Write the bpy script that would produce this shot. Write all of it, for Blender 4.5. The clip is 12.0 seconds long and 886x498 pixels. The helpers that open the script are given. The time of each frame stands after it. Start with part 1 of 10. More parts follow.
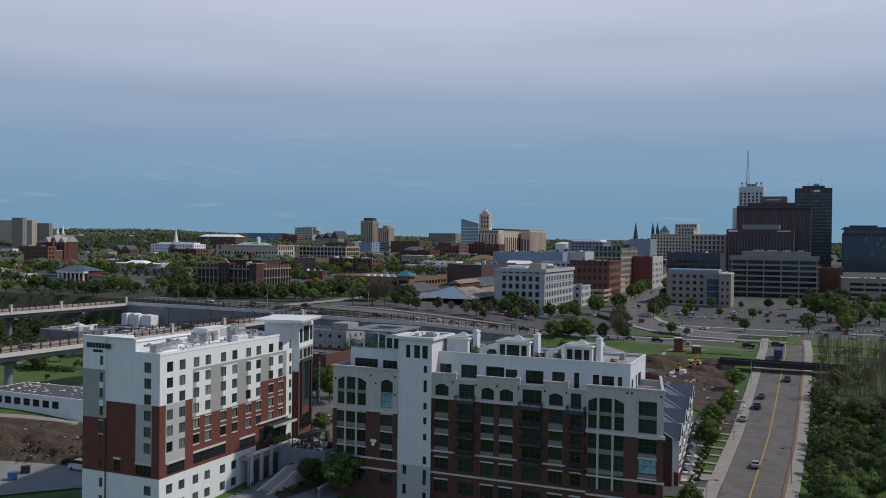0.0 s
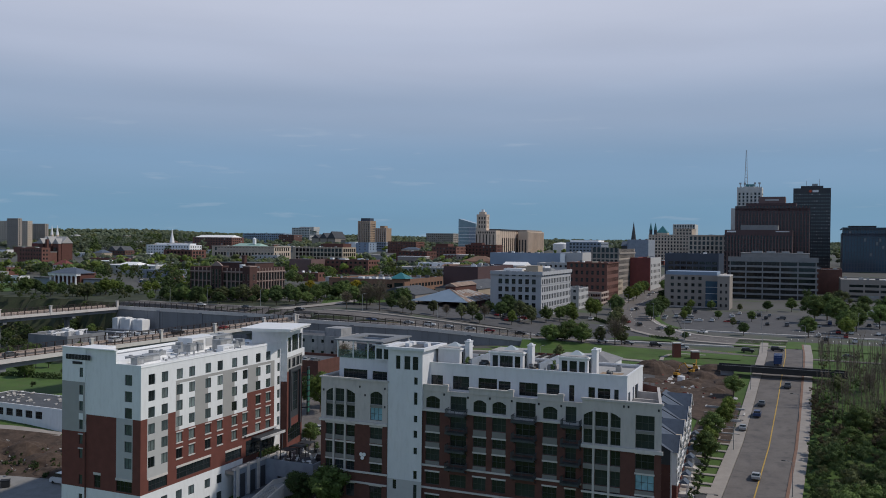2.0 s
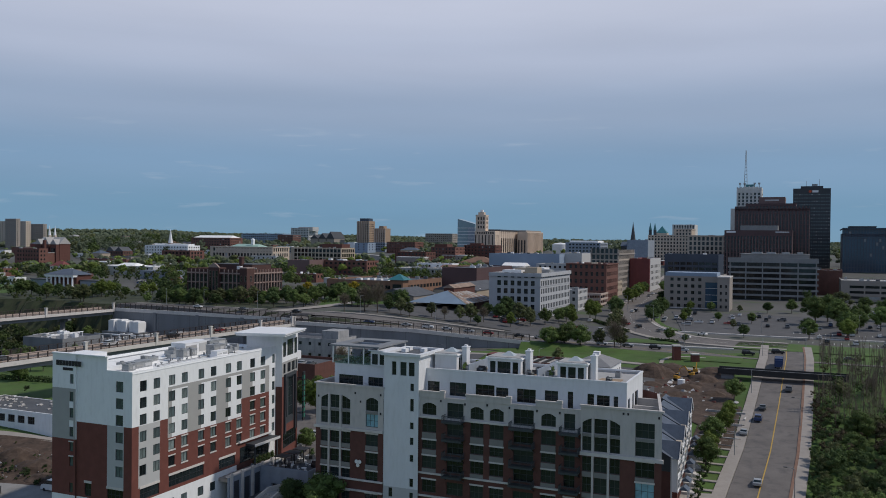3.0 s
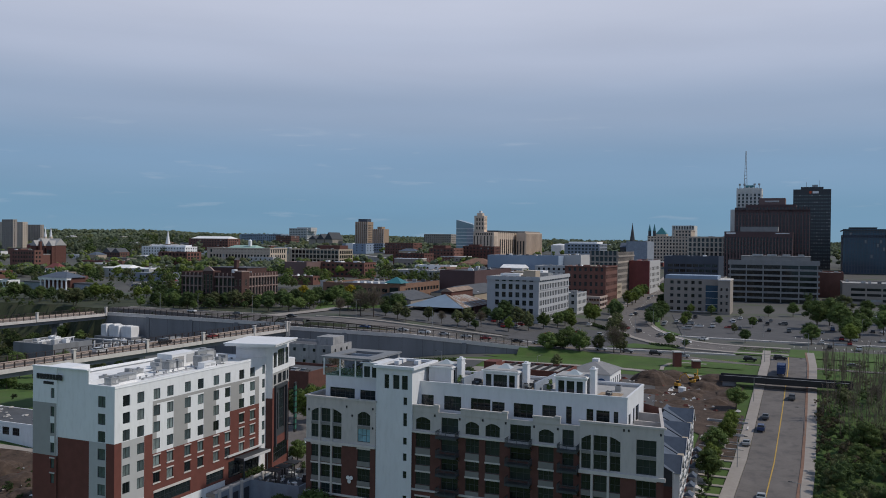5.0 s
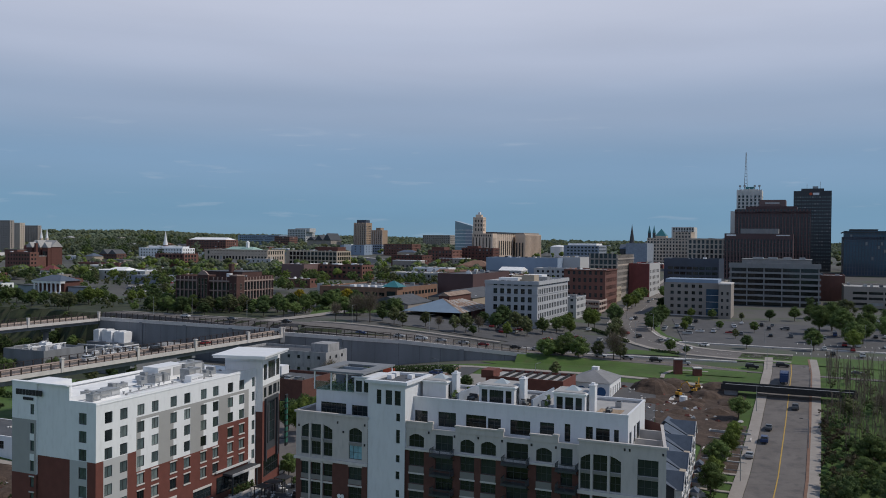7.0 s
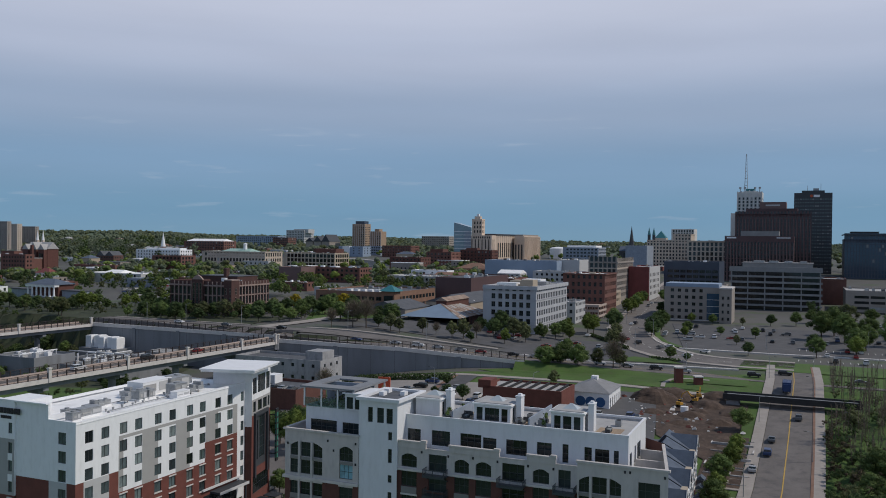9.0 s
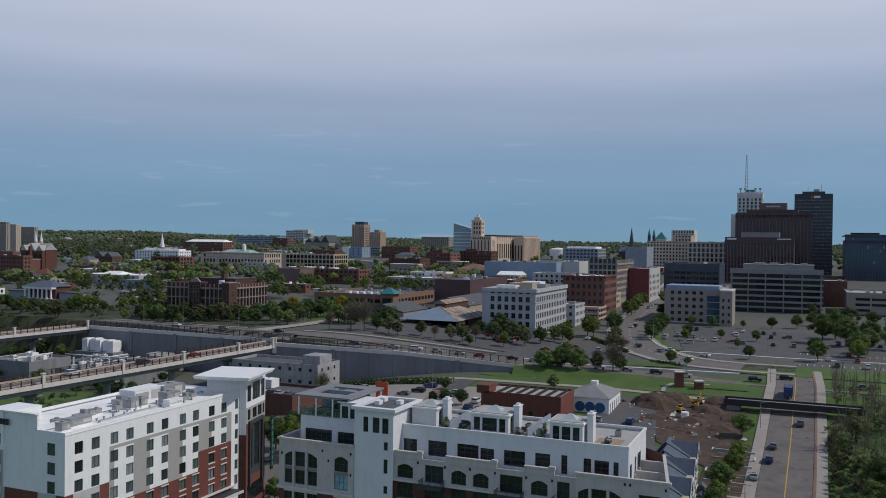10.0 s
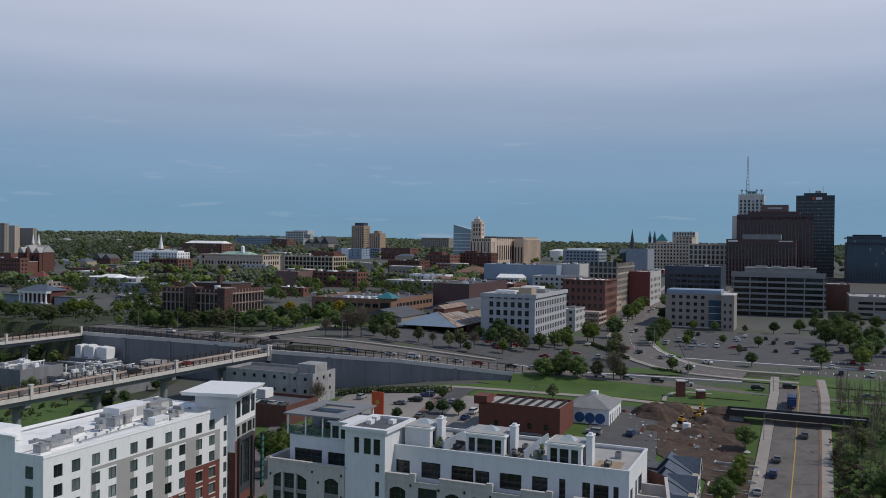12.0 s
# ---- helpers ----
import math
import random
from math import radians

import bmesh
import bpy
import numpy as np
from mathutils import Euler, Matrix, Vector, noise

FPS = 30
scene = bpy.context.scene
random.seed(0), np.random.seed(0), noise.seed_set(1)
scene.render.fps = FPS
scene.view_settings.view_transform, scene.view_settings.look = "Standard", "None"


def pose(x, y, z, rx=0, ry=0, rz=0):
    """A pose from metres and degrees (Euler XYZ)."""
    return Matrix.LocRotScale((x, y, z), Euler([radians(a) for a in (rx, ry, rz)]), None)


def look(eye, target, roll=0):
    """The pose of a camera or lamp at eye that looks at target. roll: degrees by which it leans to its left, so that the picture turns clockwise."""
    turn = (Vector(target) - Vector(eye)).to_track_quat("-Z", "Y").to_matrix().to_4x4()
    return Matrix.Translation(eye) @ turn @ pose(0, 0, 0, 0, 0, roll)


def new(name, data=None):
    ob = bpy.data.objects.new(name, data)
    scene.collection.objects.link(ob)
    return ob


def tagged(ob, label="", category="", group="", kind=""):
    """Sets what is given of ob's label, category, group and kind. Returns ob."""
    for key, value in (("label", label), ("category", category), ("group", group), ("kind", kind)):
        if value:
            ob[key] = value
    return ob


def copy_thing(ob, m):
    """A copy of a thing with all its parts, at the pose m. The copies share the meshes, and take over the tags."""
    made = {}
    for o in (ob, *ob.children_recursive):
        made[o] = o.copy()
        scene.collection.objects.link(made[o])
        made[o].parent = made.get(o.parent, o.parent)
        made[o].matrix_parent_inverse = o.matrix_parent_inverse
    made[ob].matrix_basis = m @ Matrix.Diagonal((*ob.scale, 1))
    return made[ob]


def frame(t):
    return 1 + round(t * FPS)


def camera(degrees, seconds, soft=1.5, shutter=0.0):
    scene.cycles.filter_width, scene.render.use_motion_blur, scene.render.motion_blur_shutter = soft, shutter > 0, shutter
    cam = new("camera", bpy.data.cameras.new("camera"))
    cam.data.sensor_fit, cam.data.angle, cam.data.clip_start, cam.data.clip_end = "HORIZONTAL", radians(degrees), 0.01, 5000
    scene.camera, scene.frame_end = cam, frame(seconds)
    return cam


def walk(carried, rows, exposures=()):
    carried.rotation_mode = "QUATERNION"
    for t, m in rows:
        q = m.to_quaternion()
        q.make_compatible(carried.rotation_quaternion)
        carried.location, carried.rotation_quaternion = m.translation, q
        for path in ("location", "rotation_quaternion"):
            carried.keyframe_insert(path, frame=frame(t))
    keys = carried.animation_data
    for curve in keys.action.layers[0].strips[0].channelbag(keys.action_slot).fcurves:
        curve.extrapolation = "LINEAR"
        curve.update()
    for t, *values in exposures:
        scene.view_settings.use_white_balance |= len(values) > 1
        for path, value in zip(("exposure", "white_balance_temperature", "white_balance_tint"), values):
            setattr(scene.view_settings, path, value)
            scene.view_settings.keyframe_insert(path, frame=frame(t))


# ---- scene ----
cam = camera(54.83, 12.0, soft=0.95)
PATH = [
    (0, (0.000, 0.000, 55.000), (0.000, 99.997, 54.197), 0.682),
    (0.5, (0.400, 1.273, 55.416), (0.466, 101.270, 54.593), 0.664),
    (1, (0.761, 2.563, 55.825), (0.882, 102.560, 54.982), 0.648),
    (1.5, (1.087, 3.868, 56.228), (1.257, 103.864, 55.368), 0.633),
    (2, (1.386, 5.185, 56.630), (1.596, 105.180, 55.753), 0.620),
    (2.5, (1.661, 6.511, 57.032), (1.907, 106.507, 56.141), 0.609),
    (3, (1.917, 7.846, 57.437), (2.194, 107.842, 56.534), 0.601),
    (3.5, (2.160, 9.187, 57.848), (2.465, 109.182, 56.935), 0.595),
    (4, (2.392, 10.532, 58.266), (2.722, 110.527, 57.345), 0.591),
    (4.5, (2.617, 11.880, 58.694), (2.970, 111.875, 57.767), 0.590),
    (5, (2.839, 13.229, 59.132), (3.214, 113.224, 58.202), 0.591),
    (5.5, (3.060, 14.577, 59.581), (3.456, 114.572, 58.650), 0.595),
    (6, (3.283, 15.924, 60.044), (3.698, 115.919, 59.113), 0.600),
    (6.5, (3.510, 17.268, 60.519), (3.943, 117.263, 59.592), 0.608),
    (7, (3.742, 18.609, 61.009), (4.193, 118.603, 60.085), 0.616),
    (7.5, (3.980, 19.944, 61.513), (4.448, 119.939, 60.594), 0.626),
    (8, (4.226, 21.275, 62.031), (4.708, 121.269, 61.118), 0.637),
    (8.5, (4.479, 22.599, 62.563), (4.975, 122.594, 61.655), 0.647),
    (9, (4.740, 23.917, 63.108), (5.246, 123.911, 62.205), 0.657),
    (9.5, (5.010, 25.227, 63.666), (5.520, 125.222, 62.767), 0.665),
    (10, (5.285, 26.531, 64.235), (5.797, 126.525, 63.338), 0.672),
    (10.5, (5.567, 27.827, 64.815), (6.073, 127.822, 63.917), 0.676),
    (11, (5.853, 29.116, 65.404), (6.346, 129.111, 64.502), 0.676),
    (11.5, (6.142, 30.398, 65.999), (6.613, 130.393, 65.089), 0.672),
    (12, (6.431, 31.673, 66.600), (6.869, 131.668, 65.677), 0.662),
]
walk(cam, [(t, look(eye, target, roll)) for t, eye, target, roll in PATH])
import itertools


# ---------------------------------------------------------------- world and sun
TH = 1.16                                   # the street grid's bearing
U = Vector((math.cos(TH), math.sin(TH), 0))   # away along the main street
V = Vector((-math.sin(TH), math.cos(TH), 0))  # to its left
SUN_EL, SUN_AZ = radians(48), math.atan2(-0.06, 1.0)

world = bpy.data.worlds.new("sky")
scene.world = world
world.use_nodes = True
wn, wl = world.node_tree.nodes, world.node_tree.links
wn.clear()
w_out = wn.new("ShaderNodeOutputWorld")
w_bg = wn.new("ShaderNodeBackground")
w_sky = wn.new("ShaderNodeTexSky")
w_sky.sky_type, w_sky.sun_disc = "NISHITA", False
w_sky.sun_elevation, w_sky.sun_rotation = SUN_EL, math.pi / 2 - SUN_AZ
w_sky.ozone_density = 3.0
w_dim = wn.new("ShaderNodeVectorMath")
w_dim.operation = "MULTIPLY"
w_dim.inputs[1].default_value = (0.07, 0.07, 0.07)
wl.new(w_sky.outputs[0], w_dim.inputs[0])
w_co = wn.new("ShaderNodeTexCoord")
w_sep = wn.new("ShaderNodeSeparateXYZ")
wl.new(w_co.outputs["Generated"], w_sep.inputs[0])
# a high, thin cloud deck that thickens away from the horizon
w_ramp = wn.new("ShaderNodeValToRGB")
w_ramp.color_ramp.interpolation = "EASE"
els = w_ramp.color_ramp.elements
els[0].position, els[0].color = 0.0, (0.175, 0.325, 0.47, 1)
els[1].position, els[1].color = 0.27, (0.56, 0.60, 0.73, 1)
for at, col in ((0.03, (0.155, 0.31, 0.48, 1)), (0.085, (0.205, 0.335, 0.51, 1)), (0.15, (0.31, 0.395, 0.545, 1)), (0.21, (0.46, 0.515, 0.655, 1)), (0.34, (0.42, 0.48, 0.64, 1)), (0.5, (0.16, 0.23, 0.37, 1)), (1.0, (0.10, 0.17, 0.31, 1))):
    e = els.new(at)
    e.color = col
wl.new(w_sep.outputs[2], w_ramp.inputs[0])
w_map = wn.new("ShaderNodeMapping")
w_map.inputs["Scale"].default_value = (2.2, 2.2, 16.0)
wl.new(w_co.outputs["Generated"], w_map.inputs[0])
w_noise = wn.new("ShaderNodeTexNoise")
w_noise.inputs["Scale"].default_value, w_noise.inputs["Detail"].default_value = 1.6, 5.0
wl.new(w_map.outputs[0], w_noise.inputs["Vector"])
w_nr = wn.new("ShaderNodeMapRange")
w_nr.inputs[1].default_value, w_nr.inputs[2].default_value = 0.3, 0.7
w_nr.inputs[3].default_value, w_nr.inputs[4].default_value = 0.965, 1.035
wl.new(w_noise.outputs[0], w_nr.inputs[0])
w_mul = wn.new("ShaderNodeVectorMath")
w_mul.operation = "SCALE"
wl.new(w_ramp.outputs[0], w_mul.inputs[0])
wl.new(w_nr.outputs[0], w_mul.inputs["Scale"])
# small bright wisps low over the horizon
w_map2 = wn.new("ShaderNodeMapping")
w_map2.inputs["Scale"].default_value = (9.0, 9.0, 70.0)
wl.new(w_co.outputs["Generated"], w_map2.inputs[0])
w_wisp = wn.new("ShaderNodeTexNoise")
w_wisp.inputs["Scale"].default_value, w_wisp.inputs["Detail"].default_value = 1.3, 4.0
wl.new(w_map2.outputs[0], w_wisp.inputs["Vector"])
w_wr = wn.new("ShaderNodeMapRange")
w_wr.inputs[1].default_value, w_wr.inputs[2].default_value = 0.62, 0.76
w_wr.inputs[3].default_value, w_wr.inputs[4].default_value = 0.0, 0.4
wl.new(w_wisp.outputs[0], w_wr.inputs[0])
w_low = wn.new("ShaderNodeMapRange")
w_low.inputs[1].default_value, w_low.inputs[2].default_value = 0.11, 0.17
w_low.inputs[3].default_value, w_low.inputs[4].default_value = 1.0, 0.0
wl.new(w_sep.outputs[2], w_low.inputs[0])
w_wm = wn.new("ShaderNodeMath")
w_wm.operation = "MULTIPLY"
wl.new(w_wr.outputs[0], w_wm.inputs[0])
wl.new(w_low.outputs[0], w_wm.inputs[1])
w_m2 = wn.new("ShaderNodeMix")
w_m2.data_type = "RGBA"
wl.new(w_wm.outputs[0], w_m2.inputs[0])
wl.new(w_mul.outputs[0], w_m2.inputs[6])
w_m2.inputs[7].default_value = (0.42, 0.50, 0.62, 1)
w_mix = wn.new("ShaderNodeMix")
w_mix.data_type = "RGBA"
w_mix.inputs[0].default_value = 0.88
wl.new(w_dim.outputs[0], w_mix.inputs[6])
wl.new(w_m2.outputs[2], w_mix.inputs[7])
wl.new(w_mix.outputs[2], w_bg.inputs[0])
w_bg.inputs[1].default_value = 1.0
wl.new(w_bg.outputs[0], w_out.inputs[0])

sun_data = bpy.data.lights.new("sun", "SUN")
sun_data.energy, sun_data.angle, sun_data.color = 2.3, radians(2.0), (1.0, 0.93, 0.84)
sun = new("sun", sun_data)
sun.matrix_world = look((0, 0, 0), (-math.cos(SUN_EL) * math.cos(SUN_AZ), -math.cos(SUN_EL) * math.sin(SUN_AZ), -math.sin(SUN_EL)))
sun.location = (300, 200, 400)

# ---------------------------------------------------------------- materials
def material(name, base, rough=0.8, metal=0.0, spread=0.12, scale=0.6, fine=9.0, stain=0.0, bump=0.0, tint=None, per_object=0.0, per_island=0.0, spec=0.5, transmission=0.0, streak=1.0, leafy=0.0):
    """A Principled surface whose colour varies at two scales, with optional stains, relief and piece-to-piece change."""
    m = bpy.data.materials.new(name)
    m.use_nodes = True
    n, l = m.node_tree.nodes, m.node_tree.links
    b = n["Principled BSDF"]
    b.inputs["Roughness"].default_value, b.inputs["Metallic"].default_value = rough, metal
    b.inputs["Specular IOR Level"].default_value = spec
    b.inputs["Transmission Weight"].default_value = transmission
    co = n.new("ShaderNodeTexCoord")
    mp = n.new("ShaderNodeMapping")
    mp.inputs["Scale"].default_value = (1, 1, streak)
    l.new(co.outputs["Object"], mp.inputs[0])
    big, small = n.new("ShaderNodeTexNoise"), n.new("ShaderNodeTexNoise")
    big.inputs["Scale"].default_value, big.inputs["Detail"].default_value = scale, 4
    small.inputs["Scale"].default_value, small.inputs["Detail"].default_value = fine, 3
    l.new(mp.outputs[0], big.inputs["Vector"])
    l.new(mp.outputs[0], small.inputs["Vector"])
    add = n.new("ShaderNodeMath")
    add.operation = "MULTIPLY_ADD"
    add.inputs[1].default_value = 0.45
    l.new(small.outputs[0], add.inputs[0])
    l.new(big.outputs[0], add.inputs[2])
    val = n.new("ShaderNodeMapRange")
    val.inputs[1].default_value, val.inputs[2].default_value = 0.45, 1.0
    val.inputs[3].default_value, val.inputs[4].default_value = 1 - spread, 1 + spread
    l.new(add.outputs[0], val.inputs[0])
    last = val.outputs[0]
    for amount, node, sock in ((per_object, "ShaderNodeObjectInfo", "Random"), (per_island, "ShaderNodeNewGeometry", "Random Per Island")):
        if amount:
            src = n.new(node)
            r = n.new("ShaderNodeMapRange")
            r.inputs[3].default_value, r.inputs[4].default_value = 1 - amount, 1 + amount
            l.new(src.outputs[sock], r.inputs[0])
            mul = n.new("ShaderNodeMath")
            mul.operation = "MULTIPLY"
            l.new(last, mul.inputs[0])
            l.new(r.outputs[0], mul.inputs[1])
            last = mul.outputs[0]
    sc = n.new("ShaderNodeVectorMath")
    sc.operation = "SCALE"
    sc.inputs[0].default_value = base
    l.new(last, sc.inputs["Scale"])
    colour = sc.outputs[0]
    if tint:
        mx = n.new("ShaderNodeMix")
        mx.data_type = "RGBA"
        mx.inputs[7].default_value = (*tint, 1)
        r = n.new("ShaderNodeMapRange")
        r.inputs[1].default_value, r.inputs[2].default_value, r.inputs[4].default_value = 0.5, 0.75, stain or 0.6
        t2 = n.new("ShaderNodeTexNoise")
        t2.inputs["Scale"].default_value, t2.inputs["Detail"].default_value = scale * 2.3, 6
        l.new(mp.outputs[0], t2.inputs["Vector"])
        l.new(t2.outputs[0], r.inputs[0])
        l.new(r.outputs[0], mx.inputs[0])
        l.new(colour, mx.inputs[6])
        colour = mx.outputs[2]
    l.new(colour, b.inputs["Base Color"])
    if leafy:
        tl, ms = n.new("ShaderNodeBsdfTranslucent"), n.new("ShaderNodeMixShader")
        l.new(colour, tl.inputs[0])
        ms.inputs[0].default_value = leafy
        l.new(b.outputs[0], ms.inputs[1])
        l.new(tl.outputs[0], ms.inputs[2])
        l.new(ms.outputs[0], n["Material Output"].inputs[0])
    if bump:
        bp = n.new("ShaderNodeBump")
        bp.inputs["Strength"].default_value, bp.inputs["Distance"].default_value = bump, 0.05
        l.new(small.outputs[0], bp.inputs["Height"])
        l.new(bp.outputs[0], b.inputs["Normal"])
    return m


WHITE = material("white_stucco", (0.80, 0.81, 0.82), 0.85, spread=0.04, tint=(0.52, 0.52, 0.51), stain=0.25, bump=0.15, streak=0.35)
STUCCO = material("grey_white_stucco", (0.52, 0.485, 0.46), 0.85, spread=0.07, tint=(0.33, 0.315, 0.305), stain=0.45, bump=0.15, streak=0.3)
APTW = material("aged_white_stucco", (0.69, 0.70, 0.72), 0.85, spread=0.05, tint=(0.52, 0.52, 0.52), stain=0.3, bump=0.15, streak=0.3)
SKYL = material("pale_skylight_glass", (0.42, 0.47, 0.49), 0.15, spread=0.1, spec=0.6)
GREY = material("warm_grey_panel", (0.36, 0.355, 0.345), 0.8, spread=0.05, bump=0.1)
LIGHT_GREY = material("light_grey_panel", (0.47, 0.47, 0.47), 0.8, spread=0.05)
BRICK = material("red_brick", (0.158, 0.052, 0.040), 0.9, spread=0.16, fine=14, bump=0.4, tint=(0.13, 0.05, 0.04), stain=0.5)
BRICK_D = material("dark_brick", (0.115, 0.048, 0.038), 0.9, spread=0.18, fine=14, bump=0.4, tint=(0.08, 0.036, 0.03), stain=0.5)
BRICK_F = material("dull_red_brick", (0.165, 0.076, 0.060), 0.9, spread=0.18, scale=0.2, tint=(0.11, 0.06, 0.05), stain=0.5)
PEACH = material("peach_concrete", (0.46, 0.37, 0.32), 0.9, spread=0.1, scale=0.3, tint=(0.40, 0.31, 0.26), stain=0.4)
BRICK_K = material("sooty_brown_brick", (0.118, 0.060, 0.048), 0.9, spread=0.2, scale=0.3, tint=(0.07, 0.045, 0.038), stain=0.5)
SLATE = material("weathered_grey_shingle", (0.23, 0.23, 0.235), 0.85, spread=0.12, scale=0.4, tint=(0.16, 0.16, 0.165), stain=0.5)
WALL_U = material("patched_grey_render", (0.33, 0.33, 0.335), 0.9, spread=0.18, scale=0.3, tint=(0.17, 0.175, 0.185), stain=0.8, streak=0.5)
BRICK_O = material("orange_brick", (0.22, 0.128, 0.088), 0.9, spread=0.16, tint=(0.17, 0.08, 0.055), stain=0.5, scale=0.2)
BRICK_R = material("painted_red_brick", (0.19, 0.056, 0.052), 0.9, spread=0.16, tint=(0.15, 0.045, 0.04), stain=0.5, scale=0.2)
MAROON = material("maroon_panel", (0.092, 0.052, 0.053), 0.7, spread=0.12, scale=0.1)
# lighter copy of MAROON: on the office piers it paints the light they catch
MAROON_L = material("maroon_pier", (0.165, 0.104, 0.098), 0.7, spread=0.12, scale=0.1)
TANW = material("tan_stone", (0.42, 0.35, 0.27), 0.9, spread=0.1, scale=0.15, tint=(0.32, 0.27, 0.22), stain=0.4)
TAN_B = material("tan_brick", (0.33, 0.235, 0.165), 0.9, spread=0.1, scale=0.2)
BEIGE = material("pale_stone", (0.53, 0.445, 0.365), 0.9, spread=0.1, scale=0.1, tint=(0.4, 0.35, 0.3), stain=0.4)
TAUPE = material("taupe_brick", (0.30, 0.265, 0.235), 0.9, spread=0.08, scale=0.2)
CONCRETE = material("concrete", (0.36, 0.36, 0.355), 0.9, spread=0.12, scale=0.25, tint=(0.22, 0.22, 0.215), stain=0.5, bump=0.2, streak=0.25)
CONC_D = material("stained_concrete", (0.21, 0.22, 0.235), 0.9, spread=0.15, scale=0.12, tint=(0.13, 0.135, 0.14), stain=0.6, bump=0.2, streak=0.2)
CONC_L = material("pale_concrete", (0.60, 0.565, 0.535), 0.9, spread=0.08, scale=0.3, tint=(0.38, 0.36, 0.34), stain=0.4, bump=0.2)
ROOF_W = material("white_roof_membrane", (0.86, 0.855, 0.84), 0.7, spread=0.06, scale=0.16, tint=(0.56, 0.55, 0.54), stain=0.5)
ROOF_G = material("grey_roof_membrane", (0.38, 0.37, 0.36), 0.85, spread=0.1, scale=0.3, tint=(0.25, 0.25, 0.25), stain=0.5)
ROOF_D = material("dark_roof", (0.085, 0.09, 0.10), 0.85, spread=0.2, scale=0.3, tint=(0.16, 0.16, 0.16), stain=0.4)
ROOF_B = material("blue_grey_standing_seam", (0.20, 0.265, 0.34), 0.45, spread=0.1, scale=0.2)
SHINGLE = material("blue_grey_shingle", (0.088, 0.112, 0.152), 0.85, spread=0.2, fine=5, bump=0.3)
TEAL = material("teal_metal_roof", (0.035, 0.17, 0.19), 0.5, spread=0.1)
RUST = material("rusted_sheet", (0.30, 0.22, 0.17), 0.8, spread=0.25, scale=0.2, tint=(0.16, 0.075, 0.045), stain=0.9, streak=0.4)
GLASS = material("window_glass", (0.020, 0.028, 0.031), 0.07, spread=0.35, scale=0.05, fine=0.3, per_object=0.6, spec=0.55, transmission=0.15)
# base colour lightened for curtains and for the sky mirrored in the panes
GLASS_H = material("curtained_reflecting_glass", (0.085, 0.115, 0.12), 0.07, spread=0.3, scale=0.3, fine=1.5, per_object=0.5, spec=0.8, transmission=0.1)
GLASS_P = material("pale_curtained_reflecting_glass", (0.15, 0.185, 0.185), 0.08, spread=0.3, scale=0.3, fine=1.5, per_object=0.4, spec=0.7)
LEAF_L = material("fresh_leaves", (0.15, 0.20, 0.046), 0.8, spread=0.3, scale=0.3, fine=2.0, per_object=0.25, per_island=0.24, spec=0.2, leafy=0.3)
OFFWHITE = material("weathered_white_stone", (0.43, 0.44, 0.46), 0.85, spread=0.1, scale=0.2, tint=(0.30, 0.31, 0.33), stain=0.4, streak=0.4)
GLASS_B = material("blue_glass", (0.035, 0.075, 0.12), 0.08, spread=0.3, scale=0.05, fine=0.3, per_object=0.4, spec=0.7)
GLASS_L = material("clear_balustrade_glass", (0.45, 0.6, 0.58), 0.03, spread=0.05, spec=0.6, transmission=0.9)
FRAME_D = material("dark_window_frame", (0.035, 0.037, 0.04), 0.5, spread=0.1)
FRAME_W = material("white_window_frame", (0.62, 0.62, 0.62), 0.5, spread=0.05)
CURTAIN = material("pale_curtain", (0.30, 0.32, 0.32), 0.95, spread=0.2, per_object=0.5)
METAL = material("galvanised_metal", (0.34, 0.35, 0.355), 0.5, 0.3, spread=0.25, scale=0.8, tint=(0.17, 0.17, 0.17), stain=0.5)
METAL_W = material("white_painted_metal", (0.80, 0.80, 0.80), 0.5, spread=0.06)
RAIL_D = material("dark_railing", (0.04, 0.027, 0.023), 0.6, spread=0.15)
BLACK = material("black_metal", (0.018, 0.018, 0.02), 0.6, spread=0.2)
NAVY = material("dark_blue_cladding", (0.045, 0.06, 0.09), 0.4, spread=0.2, scale=0.1)
BLUE = material("pale_blue_cladding", (0.25, 0.32, 0.42), 0.7, spread=0.08, scale=0.1)
STEEL = material("blue_grey_render", (0.26, 0.30, 0.36), 0.8, spread=0.15, scale=0.3, tint=(0.17, 0.2, 0.25), stain=0.5)
CHARCOAL = material("charcoal_panel", (0.045, 0.05, 0.058), 0.6, spread=0.1)
ORANGE = material("orange_red_paint", (0.55, 0.085, 0.03), 0.6, spread=0.1)
BLUE_P = material("blue_paint", (0.03, 0.10, 0.24), 0.7, spread=0.1)
ASPHALT = material("asphalt", (0.085, 0.083, 0.085), 0.92, spread=0.18, scale=0.12, fine=3.0, tint=(0.125, 0.12, 0.118), stain=0.6, bump=0.2)
ROADM = material("worn_road", (0.150, 0.134, 0.124), 0.92, spread=0.2, scale=0.18, fine=2.0, tint=(0.085, 0.08, 0.08), stain=0.8, bump=0.2)
PAVING = material("pale_paving", (0.33, 0.295, 0.265), 0.92, spread=0.12, scale=0.3, fine=3, tint=(0.24, 0.22, 0.2), stain=0.4)
LINE_W = material("white_road_paint", (0.66, 0.65, 0.62), 0.8, spread=0.15)
LINE_Y = material("yellow_road_paint", (0.50, 0.32, 0.07), 0.8, spread=0.15)
GRASS = material("grass", (0.062, 0.116, 0.020), 0.95, spread=0.3, scale=0.09, fine=1.5, tint=(0.085, 0.10, 0.035), stain=0.6, bump=0.4)
